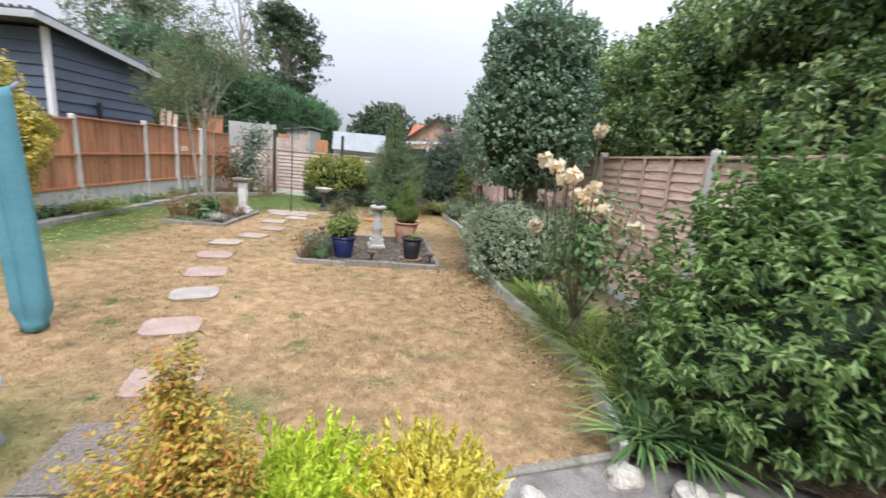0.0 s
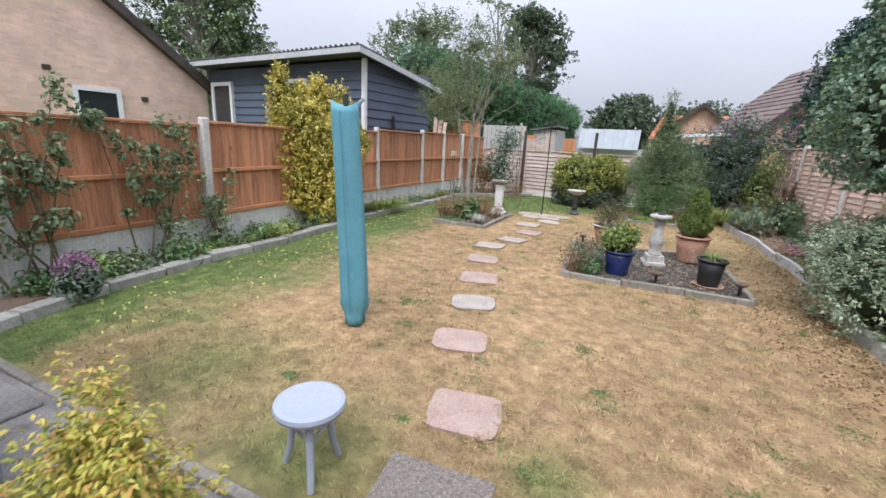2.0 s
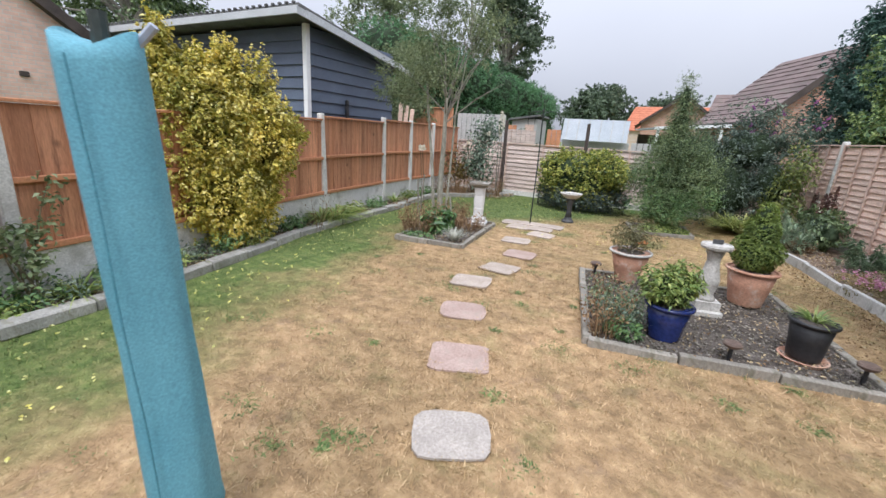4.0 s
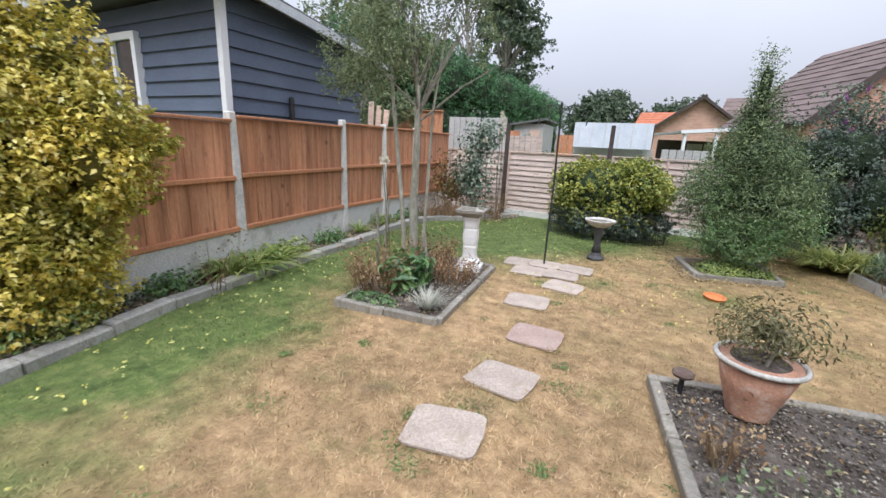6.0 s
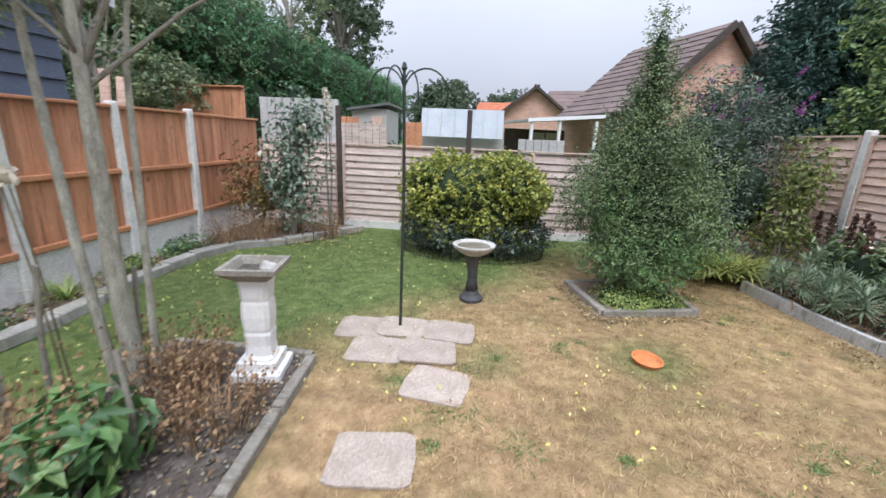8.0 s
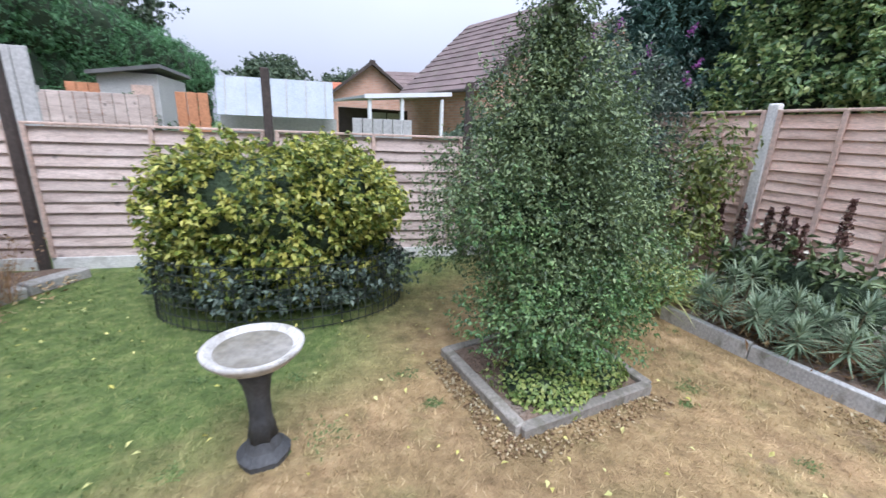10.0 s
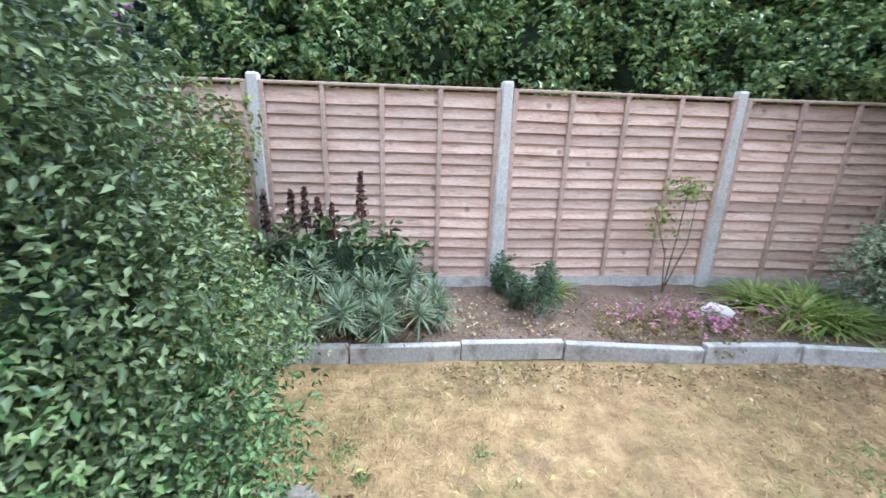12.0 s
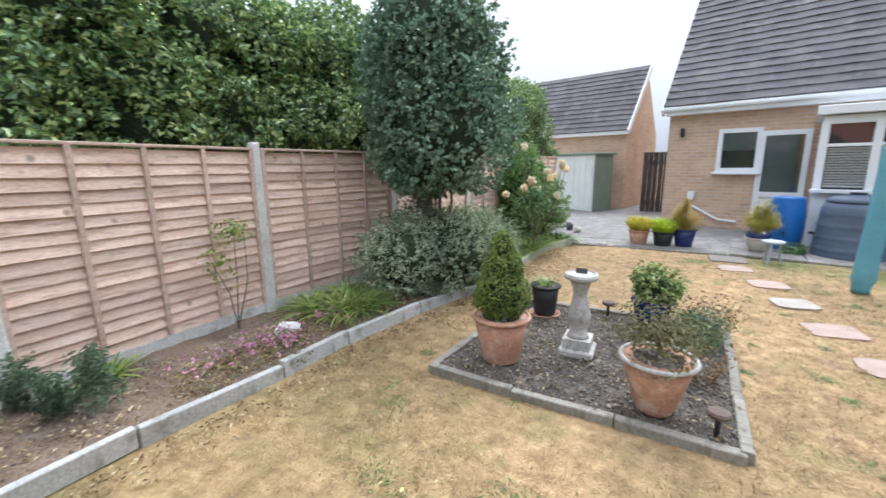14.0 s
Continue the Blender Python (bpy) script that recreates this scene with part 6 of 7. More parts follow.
for x, y, L, n in ((0.98, 3.3, 0.55, 130), (1.1, 2.85, 0.5, 120), (0.95, 4.1, 0.55, 140), (0.85, 4.45, 0.4, 90), (1.05, 3.75, 0.5, 110)):
    strappy(x, y, 0.2, L, n, "arching day lily leaves spilling over the edging")
for x, y in ((1.08, 1.98), (1.28, 1.95)):
    strappy(x, y, 0.2, 0.38, 120, "low fern with narrow fronds beside the rocks", FRESH, 0.03)

for x, y, L in ((1.22, 2.4, 0.5), (1.3, 2.75, 0.52), (1.2, 3.05, 0.5), (1.45, 3.25, 0.5), (1.3, 3.6, 0.48)):
    strappy(x, y, 0.22, L, 120, "arching day lily leaves filling the border behind the edging")
shrub("border_filler", "low leafy green plants below the peach roses", "plant", [((1.55, 2.95, 0.22), (0.3, 0.5, 0.24), 1600), ((1.3, 2.55, 0.14), (0.22, 0.3, 0.14), 700)], 0.05, FRESH, 0.5, 0.4, 3, dense=False, depth=0.9)

# border under the lap fence
for x, y in ((-0.25, 10.9), (0.0, 11.0), (-0.42, 11.0)):
    strappy(x, y, 0.24, 0.68, 170, "yellow-green arching leaves in the corner bed", PALESTRAP, 0.026)
for x, y in ((1.1, 6.85), (0.95, 6.6), (1.25, 6.65), (0.92, 6.95), (1.15, 7.1), (0.85, 6.75)):
    strappy(x, y, 0.2, 0.46, 130, "green and gold day lily clump in the border", STRAP, 0.026)


def spiky_mound(x, y, r, h, n):
    """Bare brown stems, each ending in a rosette of narrow drooping leaves."""
    e = empty("euphorbia")
    heads = []
    for k in range(n):
        a = 6.283 * k / n + random.uniform(-0.3, 0.3)
        q = 0.25 if k == 0 else random.uniform(0.7, 1.1)
        heads.append((x + r * q * math.cos(a), y + r * q * math.sin(a), h * (1.0 if k == 0 else random.uniform(0.5, 0.9))))
    stems("stem", e, (x, y, 0.03), heads, 0.012, STEM, 0.05)
    for hx, hy, hz in heads:
        m = 110
        a, el = rng.uniform(0, 6.283, m), rng.uniform(-0.5, 1.3, m)
        d = np.stack([np.cos(a) * np.cos(el), np.sin(a) * np.cos(el), np.sin(el)], 1)
        roots = np.array([[hx, hy, hz]]) + np.array([[0, 0, 0.07]]) * (el[:, None] - 0.9) + d * 0.01
        tagged(link_mesh("rosette", blade_mesh("rosette", roots, d, rng.uniform(0.09, 0.16, m), 0.012, 0.3, 3), EUPHORBIA, e), kind="stuff")
    P = np.array([[x, y, h * 0.3]]) + rng.normal(0, 1, (130, 3)) * np.array([[r * 0.45, r * 0.45, h * 0.13]])
    tagged(link_mesh("withered_leaves", leaf_mesh("withered_leaves", P, rng.normal(size=P.shape), 0.09, 0.14, hang=0.9), DRY, e, "withered brown hanging leaves"), kind="stuff")
    return tagged(e, "grey-green spiky rosettes on bare stems over the kerb", "plant", "euphorbia mounds")


spiky_mound(0.12, 10.3, 0.26, 0.5, 7)
spiky_mound(0.3, 9.72, 0.24, 0.44, 7)
spiky_mound(0.14, 10.0, 0.22, 0.4, 6)
ac = shrub("acanthus", "dark leafy perennial with brown flower spikes", "plant", [((0.66, 10.5, 0.36), (0.22, 0.5, 0.28), 1300), ((0.66, 10.0, 0.33), (0.18, 0.3, 0.24), 600)], 0.085, HOLLY, 0.36, 0.5, 3, depth=0.8, tuft=8, twig=0.2)
for x, y, z in ((0.68, 10.16, 1.0), (0.74, 10.62, 0.86), (0.72, 10.72, 0.84), (0.7, 10.5, 0.8), (0.66, 10.9, 0.84), (0.7, 11.15, 0.8), (0.6, 10.35, 0.78)):
    t = rng.random((150, 1))
    P = np.array([[x, y, z - 0.28]]) + t * np.array([[0, 0, 0.32]]) + np.clip(rng.normal(0, 1, (150, 3)), -1.5, 1.5) * np.array([[0.024, 0.024, 0.01]]) * (1.2 - t)
    link_mesh("flower_spike", leaf_mesh("flower_spike", P, rng.normal(size=P.shape), 0.042, 0.6), leafy("bract", [(0.07, 0.03, 0.028), (0.12, 0.06, 0.05), (0.2, 0.12, 0.1)], 0.7, 0.1), ac, "brown flower spike")
    Q = np.array([[x, y, z - 0.24]]) + rng.random((12, 1)) * np.array([[0, 0, 0.2]]) + rng.normal(0, 0.02, (12, 3))
    tagged(link_mesh("petals", leaf_mesh("petals", Q, rng.normal(size=Q.shape), 0.03, 0.8), PALEPETAL, ac, "white petals"), kind="stuff")
    b = bmesh.new()
    tube(b, [(x, y, 0.1), (x, y, z)], [0.008, 0.005], 5)
    part("stalk", b, STEM, ac)
for x, y, r, h in ((0.62, 8.83, 0.09, 0.46), (0.98, 9.1, 0.09, 0.34), (0.74, 8.98, 0.07, 0.26)):
    shrub("lavender", "small feathery blue-green shrub in dry soil", "plant", [((x, y, 0.05 + h * 0.55), (r, r, h * 0.5), 1100), ((x + 0.05, y - 0.05, 0.05 + h * 0.35), (r, r, h * 0.3), 500)], 0.04, FEATHER, 0.12, 0.4, 5, dense=False, depth=1.0, tuft=16, twig=0.13, up=1.2)
strappy(1.12, 8.68, 0.14, 0.28, 60, "small fern below the lap fence", STRAP, 0.03)
for k, (x, y, r) in enumerate(((0.55, 8.25, 0.24), (0.62, 7.95, 0.2), (0.78, 7.2, 0.22), (0.5, 7.7, 0.2), (0.72, 7.6, 0.2))):
    e = shrub("pink_dianthus", "low straw-green cushion with pink flowers", "plant", [((x, y, 0.08), (r, r, 0.08), 600)], 0.03, leafy("cushion", [(0.12, 0.13, 0.05), (0.3, 0.24, 0.11), (0.42, 0.33, 0.18)], 0.8, 0.1), 0.3, 0.2, 4, dense=False, group="dianthus cushions")
    m = 15 + 14 * (k % 2)
    c = np.array([[x + random.uniform(-0.05, 0.05), y, 0.19]])
    P = np.repeat(c + rng.normal(0, 1, (m, 3)) * np.array([[r * 0.4, r * 0.4, 0.015]]), 5, 0) + rng.normal(0, 0.008, (m * 5, 3))
    link_mesh("bloom_tuft", leaf_mesh("bloom_tuft", P, np.tile([[0, 0, 1.0]], (m * 5, 1)) + rng.normal(0, 0.4, (m * 5, 3)), 0.024, 0.8), PINK, e, "bright pink flowers")["kind"] = "stuff"
e = empty("young_rose")
stems("cane", e, (1.3, 7.75, 0.08), [(1.35, 7.6, 0.9), (1.25, 7.95, 0.8), (1.3, 7.7, 1.05)], 0.007, STEM, 0.08)
crown("leaves", [((1.3, 7.7, 0.95), (0.14, 0.2, 0.12), 140), ((1.28, 7.85, 0.7), (0.12, 0.15, 0.2), 70)], 0.045, STRAP, e, 0.5, 0.4, 3, depth=1.0)
tagged(e, "thin young rose against the lap fence", "rose")


def rock(x, y, s, mat, label, z=0.02, seed=0):
    bm = bmesh.new()
    bmesh.ops.create_icosphere(bm, subdivisions=3, radius=1.0)
    for v in bm.verts:
        k = 1 + 0.35 * noise.noise(v.co * 1.4 + Vector((seed, 0, 0))) + 0.1 * noise.noise(v.co * 5)
        v.co = Vector((v.co.x * s[0] * k, v.co.y * s[1] * k, v.co.z * s[2] * k))
    return tagged(part("rock", bm, mat, None, m=pose(x, y, z + s[2] * 0.6, 0, 0, seed * 40)), label, "rock", "garden rocks")


rock(0.92, 7.5, (0.1, 0.1, 0.06), WHITESTONE, "white quartz rock on the dry border", 0.06, 3)
for k, (x, y, s) in enumerate(((0.88, 1.72, 0.1), (0.95, 1.55, 0.07), (1.15, 1.62, 0.1), (1.32, 1.6, 0.09), (0.42, 1.58, 0.06), (0.3, 1.62, 0.05), (1.5, 1.5, 0.09))):
    rock(x, y, (s, s * 0.8, s * 0.65), ROCK, "rough pale stone at the patio edge", 0.0, k + 5)
for k in range(5):
    rock(1.4 + 0.3 * k, 0.6 - 0.25 * (k % 3), (0.09, 0.08, 0.08 + 0.02 * (k % 2)), (ROCK, DARKSTONE)[k % 2], "small stone ornament on the patio", 0.02, k + 20)

# background trees
tree("back_tree", "loose grey-green tree beyond the garden room", -11.8, 16.0, 6.6, 2.8, SPRAY, 0.11, 20000, 0.13, 0.35, 5, clumps=30)
tree("back_tree", "slender pale tree with thin upright branches", -10.4, 20.5, 9.2, 1.9, SPRAY, 0.11, 4200, 0.12, 0.35, 8, clumps=26)
tree("back_tree", "tall dense dark tree in the distance", -14.5, 36, 12.6, 3.5, FARTREE, 0.24, 30000, 0.3, 0.2, 12, clumps=60)
tree("back_tree", "dark broad tree behind the bungalow", -22.6, 12.6, 9.8, 3.5, HOLLY, 0.18, 26000, 0.3, 0.3, 14, clumps=60)
tree("back_tree", "distant rounded tree over the roofs", -11.0, 66, 8.6, 6.0, FARTREE, 0.42, 30000, 0.3, 0.1, 16, clumps=70)
tree("back_tree", "distant rounded tree over the roofs", -2.0, 78, 8.6, 6.0, FARTREE, 0.42, 22000, 0.3, 0.1, 18, clumps=60)
tree("back_tree", "spreading shrubby tree by the garden room", -8.6, 11.6, 3.7, 1.4, SPRAY, 0.08, 12000, 0.08, 0.3, 21, clumps=24)
blobs = [((-10.6 + 0.03 * k, 13.8 + 1.3 * k, 1.7), (1.2, 1.0, 1.8), 3200) for k in range(15)] + [((-10.5 + 0.03 * k, 14.2 + 1.3 * k, 3.75 - 0.02 * k), (1.2, 1.0, 1.2), 4200) for k in range(15)]
shrub("conifer_hedge", "tall dense clipped conifer hedge beyond the fence", "hedge", blobs, 0.12, LEYLAND, 0.3, 0.25, 1.0, core_scale=0.82, tuft=10, twig=0.4, up=0.3)
shrub("conifer", "tall dark blue-green conifer by the far house", "tree", [((6.3, 18.5, 2.2), (1.4, 1.3, 2.2), 4200), ((6.4, 18.5, 4.2), (1.2, 1.2, 1.5), 3200), ((5.2, 17.6, 1.8), (0.9, 0.9, 1.7), 2200)], 0.13, LEYLAND, 0.3, 0.3, 1.0, core_scale=0.75, tuft=10, twig=0.5)
BLUECONIFER = leafy("blue_green_conifer", [(0.035, 0.08, 0.07), (0.07, 0.15, 0.125), (0.13, 0.24, 0.2)], 0.6, 0.1)
shrub("conifer", "dense blue-green conifer behind the garden corner", "tree", [((1.85, 13.35, 1.6), (1.05, 1.0, 1.7), 24000), ((1.92, 13.35, 3.0), (0.88, 0.85, 1.2), 18000), ((1.95, 13.35, 4.0), (0.55, 0.5, 0.6), 6500)], 0.085, BLUECONIFER, 0.3, 0.3, 1.6, core_scale=0.64, tuft=14, twig=0.3, up=0.5)
shrub("conifer", "broad dark conifer behind the lap fence", "tree", [((4.5, 12.6, 1.9), (1.1, 1.2, 1.9), 4200), ((4.5, 12.6, 3.4), (0.9, 1.0, 1.3), 2600)], 0.1, LEYLAND, 0.3, 0.3, 1.2, core_scale=0.75, tuft=10, twig=0.4)
shrub("back_shrubs", "dark green shrubs beyond the back fence", "shrub", [((-0.6, 14.2, 0.9), (0.9, 0.6, 0.9), 1500), ((-6.3, 17, 0.9), (0.9, 0.7, 0.8), 1200), ((-9.5, 13.0, 0.9), (1.0, 0.6, 1.0), 1500)], 0.09, FARTREE, 0.5, 0.3, 1.5)

# fallen leaves, twigs and stones lying in the beds and along the kerbs
LITTER = leafy("fallen_leaves", [(0.12, 0.07, 0.04), (0.26, 0.17, 0.09), (0.44, 0.34, 0.2), (0.58, 0.5, 0.36)], 0.85, 0.1)


def litter(x, y, z, label, size=0.035):
    P = np.stack([x, y, np.asarray(z) + rng.uniform(0.004, 0.02, len(x))], 1)
    N = np.tile([[0, 0, 1.0]], (len(x), 1)) + rng.normal(0, 0.45, (len(x), 3))
    return tagged(link_mesh("leaf_litter", leaf_mesh("leaf_litter", P, N, size, 0.5), LITTER), label, "leaf litter", kind="stuff")


n = 2600
y = rng.uniform(1.4, 11.3, n)
xf = np.interp(y, [p[1] for p in LEFT_POSTS], [p[0] for p in LEFT_POSTS]) + 0.06
xk = np.interp(y, lk[:, 1], lk[:, 0]) - 0.1
litter(xf + (xk - xf) * rng.random(n), y, np.full(n, 0.045), "dry fallen leaves in the fence border")
n = 1500
y = rng.uniform(2.5, 9.5, n)
x = np.interp(y, rk[:, 1], rk[:, 0])
litter(x - 0.1 - np.abs(rng.normal(0, 0.16, n)), y, np.full(n, 0.015), "brown fallen leaves along the kerb on the lawn", 0.028)
n = 1300
y = rng.uniform(6.3, 10.2, n)
litter(np.interp(y, rk[:, 1], rk[:, 0]) + rng.uniform(0.12, 0.8, n), y, np.full(n, 0.075), "dry leaves and straw on the bare border soil", 0.03)
for ring, label in ((DIAMOND, "dry leaves scattered over the dark centre bed"), (ROSEBED, "dry leaves scattered over the rose bed")):
    x, y = rng.uniform(min(p[0] for p in ring), max(p[0] for p in ring), 900), rng.uniform(min(p[1] for p in ring), max(p[1] for p in ring), 900)
    k = ~outside(ring, x, y)
    litter(x[k], y[k], np.full(int(k.sum()), 0.05), label, 0.028)
n = 500
litter(rng.uniform(-6.3, -4.8, n), rng.uniform(10.9, 12.0, n), np.full(n, 0.06), "pale fallen leaves in the corner bed")
for x, y, h in ((-5.9, 10.95, 0.5), (-5.2, 11.5, 0.6), (-5.75, 11.6, 0.7), (-6.2, 10.7, 0.45)):
    dry_clump(x, y, 0.16, h, 90, "withered brown stalks in the corner bed")
for x, y in ((-5.75, 6.2), (-5.85, 6.6)):
    dry_clump(x, y, 0.05, 0.62, 9, "thin bare twigs rising from the fence border")

n = 230
x, y = rng.uniform(-4.2, -0.7, n), rng.uniform(7.8, 11.2, n)
k = outside(TREEBED, x, y) & outside(ROSEBED, x, y) & (x < np.interp(y, rk[:, 1], rk[:, 0]) - 0.08)
P = np.stack([x[k], y[k], np.full(int(k.sum()), 0.03)], 1)
tagged(link_mesh("leaf_litter", leaf_mesh("leaf_litter", P, np.tile([[0, 0, 1.0]], (len(P), 1)) + rng.normal(0, 0.4, (len(P), 3)), 0.03, 0.55), DAISY), "pale yellow fallen leaves scattered over the far lawn", "leaf litter", kind="stuff")
pebbles("soil_clods", [(-2.2, 10.3), (-2.02, 9.45), (-1.85, 9.5), (-2.02, 10.35)], 700, LITTER, 0.004, 0.014, 0.008, "crumbs of bare brown earth beside the small bed")
pebbles("soil_clods", [(-1.9, 9.58), (-1.86, 9.42), (-0.95, 9.66), (-1.0, 9.78)], 420, LITTER, 0.004, 0.012, 0.008, "crumbs of bare brown earth beside the small bed")

# ---- loose things ----
cover = empty("airer_cover", -2.87, 2.64, 0, 30)
bm = bmesh.new()
rings = []
for k in range(30):
    z = 0.015 + 1.58 * k / 29
    w = 0.1 + 0.006 * math.sin(z * 3.1) - (0.03 if k == 0 else 0)
    dp = 0.07 + 0.012 * math.sin(z * 5.0 + 1)
    if 0.04 < z < 0.16:
        w, dp = w * (0.84 + 0.1 * math.sin(z * 60)), dp * 0.85
    ring = []
    for i in range(28):
        a = 2 * math.pi * i / 28
        fold = (abs(math.cos(a)) ** 3.2 + abs(math.sin(a)) ** 3.2) ** (-1 / 3.2) * 0.94 + 0.05 * math.sin(3 * a + z * 1.3) + 0.03 * math.sin(7 * a - z * 2.1) + 0.03 * math.sin(13 * a + z * 6) * (0.5 + 0.5 * math.sin(z * 9)) + (0.09 * math.sin(9 * a + z * 26) if z < 0.22 else 0)
        ring.append(bm.verts.new((w * fold * math.cos(a) - 0.045 * (z - 0.8), dp * fold * math.sin(a), z + (0.025 * math.cos(2 * a) if k == 29 else 0))))
    rings.append(ring)
for a, b in zip(rings, rings[1:]):
    for i in range(28):
        bm.faces.new((a[i], a[(i + 1) % 28], b[(i + 1) % 28], b[i]))
bm.faces.new(rings[0][::-1])
bm.faces.new(rings[-1])
part("sleeve", bm, TEAL, cover, smooth=True)
bm = bmesh.new()
tube(bm, [(-0.01 - 0.045 * (z - 0.8), -0.096 - 0.004 * math.sin(9 * z), z) for z in np.linspace(0.1, 1.55, 12)], [0.0025] * 12, 6)
part("zip", bm, surface("dark_teal_seam", (0.06, 0.22, 0.28), (0.08, 0.26, 0.33), 3, 100, 0.7, 0.2), cover, "dark zip seam")
bm = bmesh.new()
tube(bm, [(0.0, 0, 0.0), (-0.03, 0, 1.66)], [0.02, 0.02], 8)
part("pole", bm, GREENMETAL, cover)
bm = bmesh.new()
tube(bm, [(0.03, 0.02, 1.58), (0.09, 0.02, 1.64)], [0.012, 0.012], 6)
part("arm_tip", bm, STOOLPAINT, cover)
tagged(cover, "teal fabric sleeve over a folded rotary airer on the lawn", "airer cover")

stool = empty("garden_stool", -1.97, 1.49, 0, 47)
stool.scale = (0.74, 0.74, 0.8)
part("seat", lathe([(0.165, 0.375), (0.187, 0.38), (0.196, 0.4), (0.19, 0.42), (0.168, 0.427), (0.12, 0.424)], 28), STOOLPAINT, stool, smooth=False)
for k in range(3):
    a = radians(270 + 120 * k)
    c, s = math.cos(a), math.sin(a)
    bm = bmesh.new()
    tube(bm, [(0.13 * c, 0.13 * s, 0.39), (0.115 * c, 0.115 * s, 0.27), (0.135 * c, 0.135 * s, 0.12), (0.175 * c, 0.175 * s, 0.0)], [0.027, 0.023, 0.021, 0.019], 8)
    part("leg", bm, STOOLPAINT, stool)
    b = radians(270 + 120 * (k + 1))
    bm = bmesh.new()
    tube(bm, [(0.118 * c, 0.118 * s, 0.25), (0.118 * math.cos(b), 0.118 * math.sin(b), 0.25)], [0.01, 0.01], 6)
    part("stretcher", bm, STOOLPAINT, stool)
tagged(stool, "round pale grey three-legged garden stool on the lawn", "stool")


def pot(name, x, y, prof, mat, label, z=0.0, category="plant pot", rim_mat=None, soil_r=None):
    e = empty(name, x, y, z)
    part("body", lathe(prof, 28, 0.02), mat, e, smooth=True)
    r, h = prof[-1]
    rim = bmesh.new()
    ring = [((r + 0.004) * math.cos(a), (r + 0.004) * math.sin(a), h) for a in np.linspace(0, 2 * math.pi, 29)]
    tube(rim, ring, [0.014] * 29, 8)
    part("rim", rim, rim_mat or mat, e, smooth=True)
    part("compost", lathe([(r * 0.93, h - 0.03), (r * 0.93, h - 0.005), (r * 0.5, h + 0.004)], 20), DARKSOIL, e)
    return tagged(e, label, category, "potted plants")


def taper(r0, r1, h):
    return [(r0, 0.0), (r0 * 1.02, 0.01), (r0 + (r1 - r0) * 0.5, h * 0.5), (r1, h)]


# pots in the centre bed
pot("plant_pot", -0.73, 6.66, taper(0.135, 0.2, 0.33), TERRACOTTA, "terracotta pot with a conical conifer", 0.05)
shrub("potted_conifer", "cone-shaped bright green dwarf conifer in a pot", "conifer", [((-0.73, 6.66, 0.55), (0.2, 0.2, 0.2), 3200), ((-0.73, 6.66, 0.72), (0.15, 0.15, 0.18), 1900), ((-0.74, 6.66, 0.88), (0.085, 0.085, 0.14), 700)], 0.035, CONIFER, 0.3, 0.15, 5, up=0.8)
pot("plant_pot", -1.78, 6.62, taper(0.1, 0.195, 0.32), TERRACOTTA, "large worn terracotta bowl with a pale rim", 0.05, rim_mat=WEATHERSTONE)
shrub("potted_shrub", "thin grey-green shrubby plant in a terracotta bowl", "plant", [((-1.78, 6.62, 0.52), (0.24, 0.22, 0.17), 1500)], 0.035, leafy("thin_leaves", [(0.12, 0.11, 0.05), (0.22, 0.21, 0.11), (0.30, 0.27, 0.15)], 0.7, 0.2), 0.3, 0.5, 4, dense=False, depth=1.0)
pot("plant_pot", -1.41, 5.37, taper(0.11, 0.155, 0.26), BLUEGLAZE, "dark blue glazed pot in the bed", 0.05)
shrub("potted_plant", "bushy bright green plant in a blue pot", "plant", [((-1.41, 5.37, 0.43), (0.18, 0.17, 0.15), 1700)], 0.045, STRAP, 0.4, 0.4, 4, tuft=10, twig=0.13, up=1.0)
pot("plant_pot", -0.52, 5.6, taper(0.1, 0.13, 0.27), BLACKPOT, "black ribbed plastic pot in the bed", 0.06)
tagged(part("saucer", lathe([(0.13, 0), (0.15, 0.03), (0.14, 0.032), (0.12, 0.012)], 24), TERRACOTTA, None, m=pose(-0.52, 5.6, 0.03)), "terracotta saucer below the black pot", "saucer")
strappy(-0.52, 5.6, 0.1, 0.22, 60, "narrow green leaves in a black pot", STRAP, 0.012, 0.32, name="potted_lily")
dry_clump(-1.75, 5.3, 0.12, 0.3, 110, "pale wiry flower stems at the bed corner", GREYGREEN)
shrub("low_plant", "low green plant in the corner of the bed", "plant", [((-1.7, 5.2, 0.1), (0.16, 0.13, 0.1), 500)], 0.035, FRESH, 0.5, 0.3, 4, dense=False)
dry_clump(-1.78, 5.55, 0.16, 0.36, 120, "wiry grey-green stems along the bed edge", ROSELEAF)
dry_clump(-1.82, 5.15, 0.1, 0.4, 70, "thin brown flower stems at the bed corner")
dry_clump(-1.95, 6.1, 0.06, 0.3, 30, "thin dry stem beside the bed edge")
for x, y in ((-0.25, 5.42), (-1.0, 5.25), (-2.1, 6.65)):
    l = empty("solar_light", x, y, 0.02)
    part("stake", lathe([(0.014, 0), (0.014, 0.13)], 10), BLACKPOT, l)
    part("head", lathe([(0.03, 0.12), (0.055, 0.135), (0.06, 0.15), (0.05, 0.162), (0.01, 0.168)], 18), RUSTY, l, "small rusty brown lamp cap")
    tagged(l, "short rusty brown solar stake light in the bed", "garden light", "solar lights")
sd = empty("sundial", -1.11, 6.17, 0.03, 15)
part("plinth", box(one_box((0, 0, 0.03), (0.3, 0.3, 0.06), 0.012), (0, 0, 0.1), (0.24, 0.24, 0.08), None), WEATHERSTONE, sd)
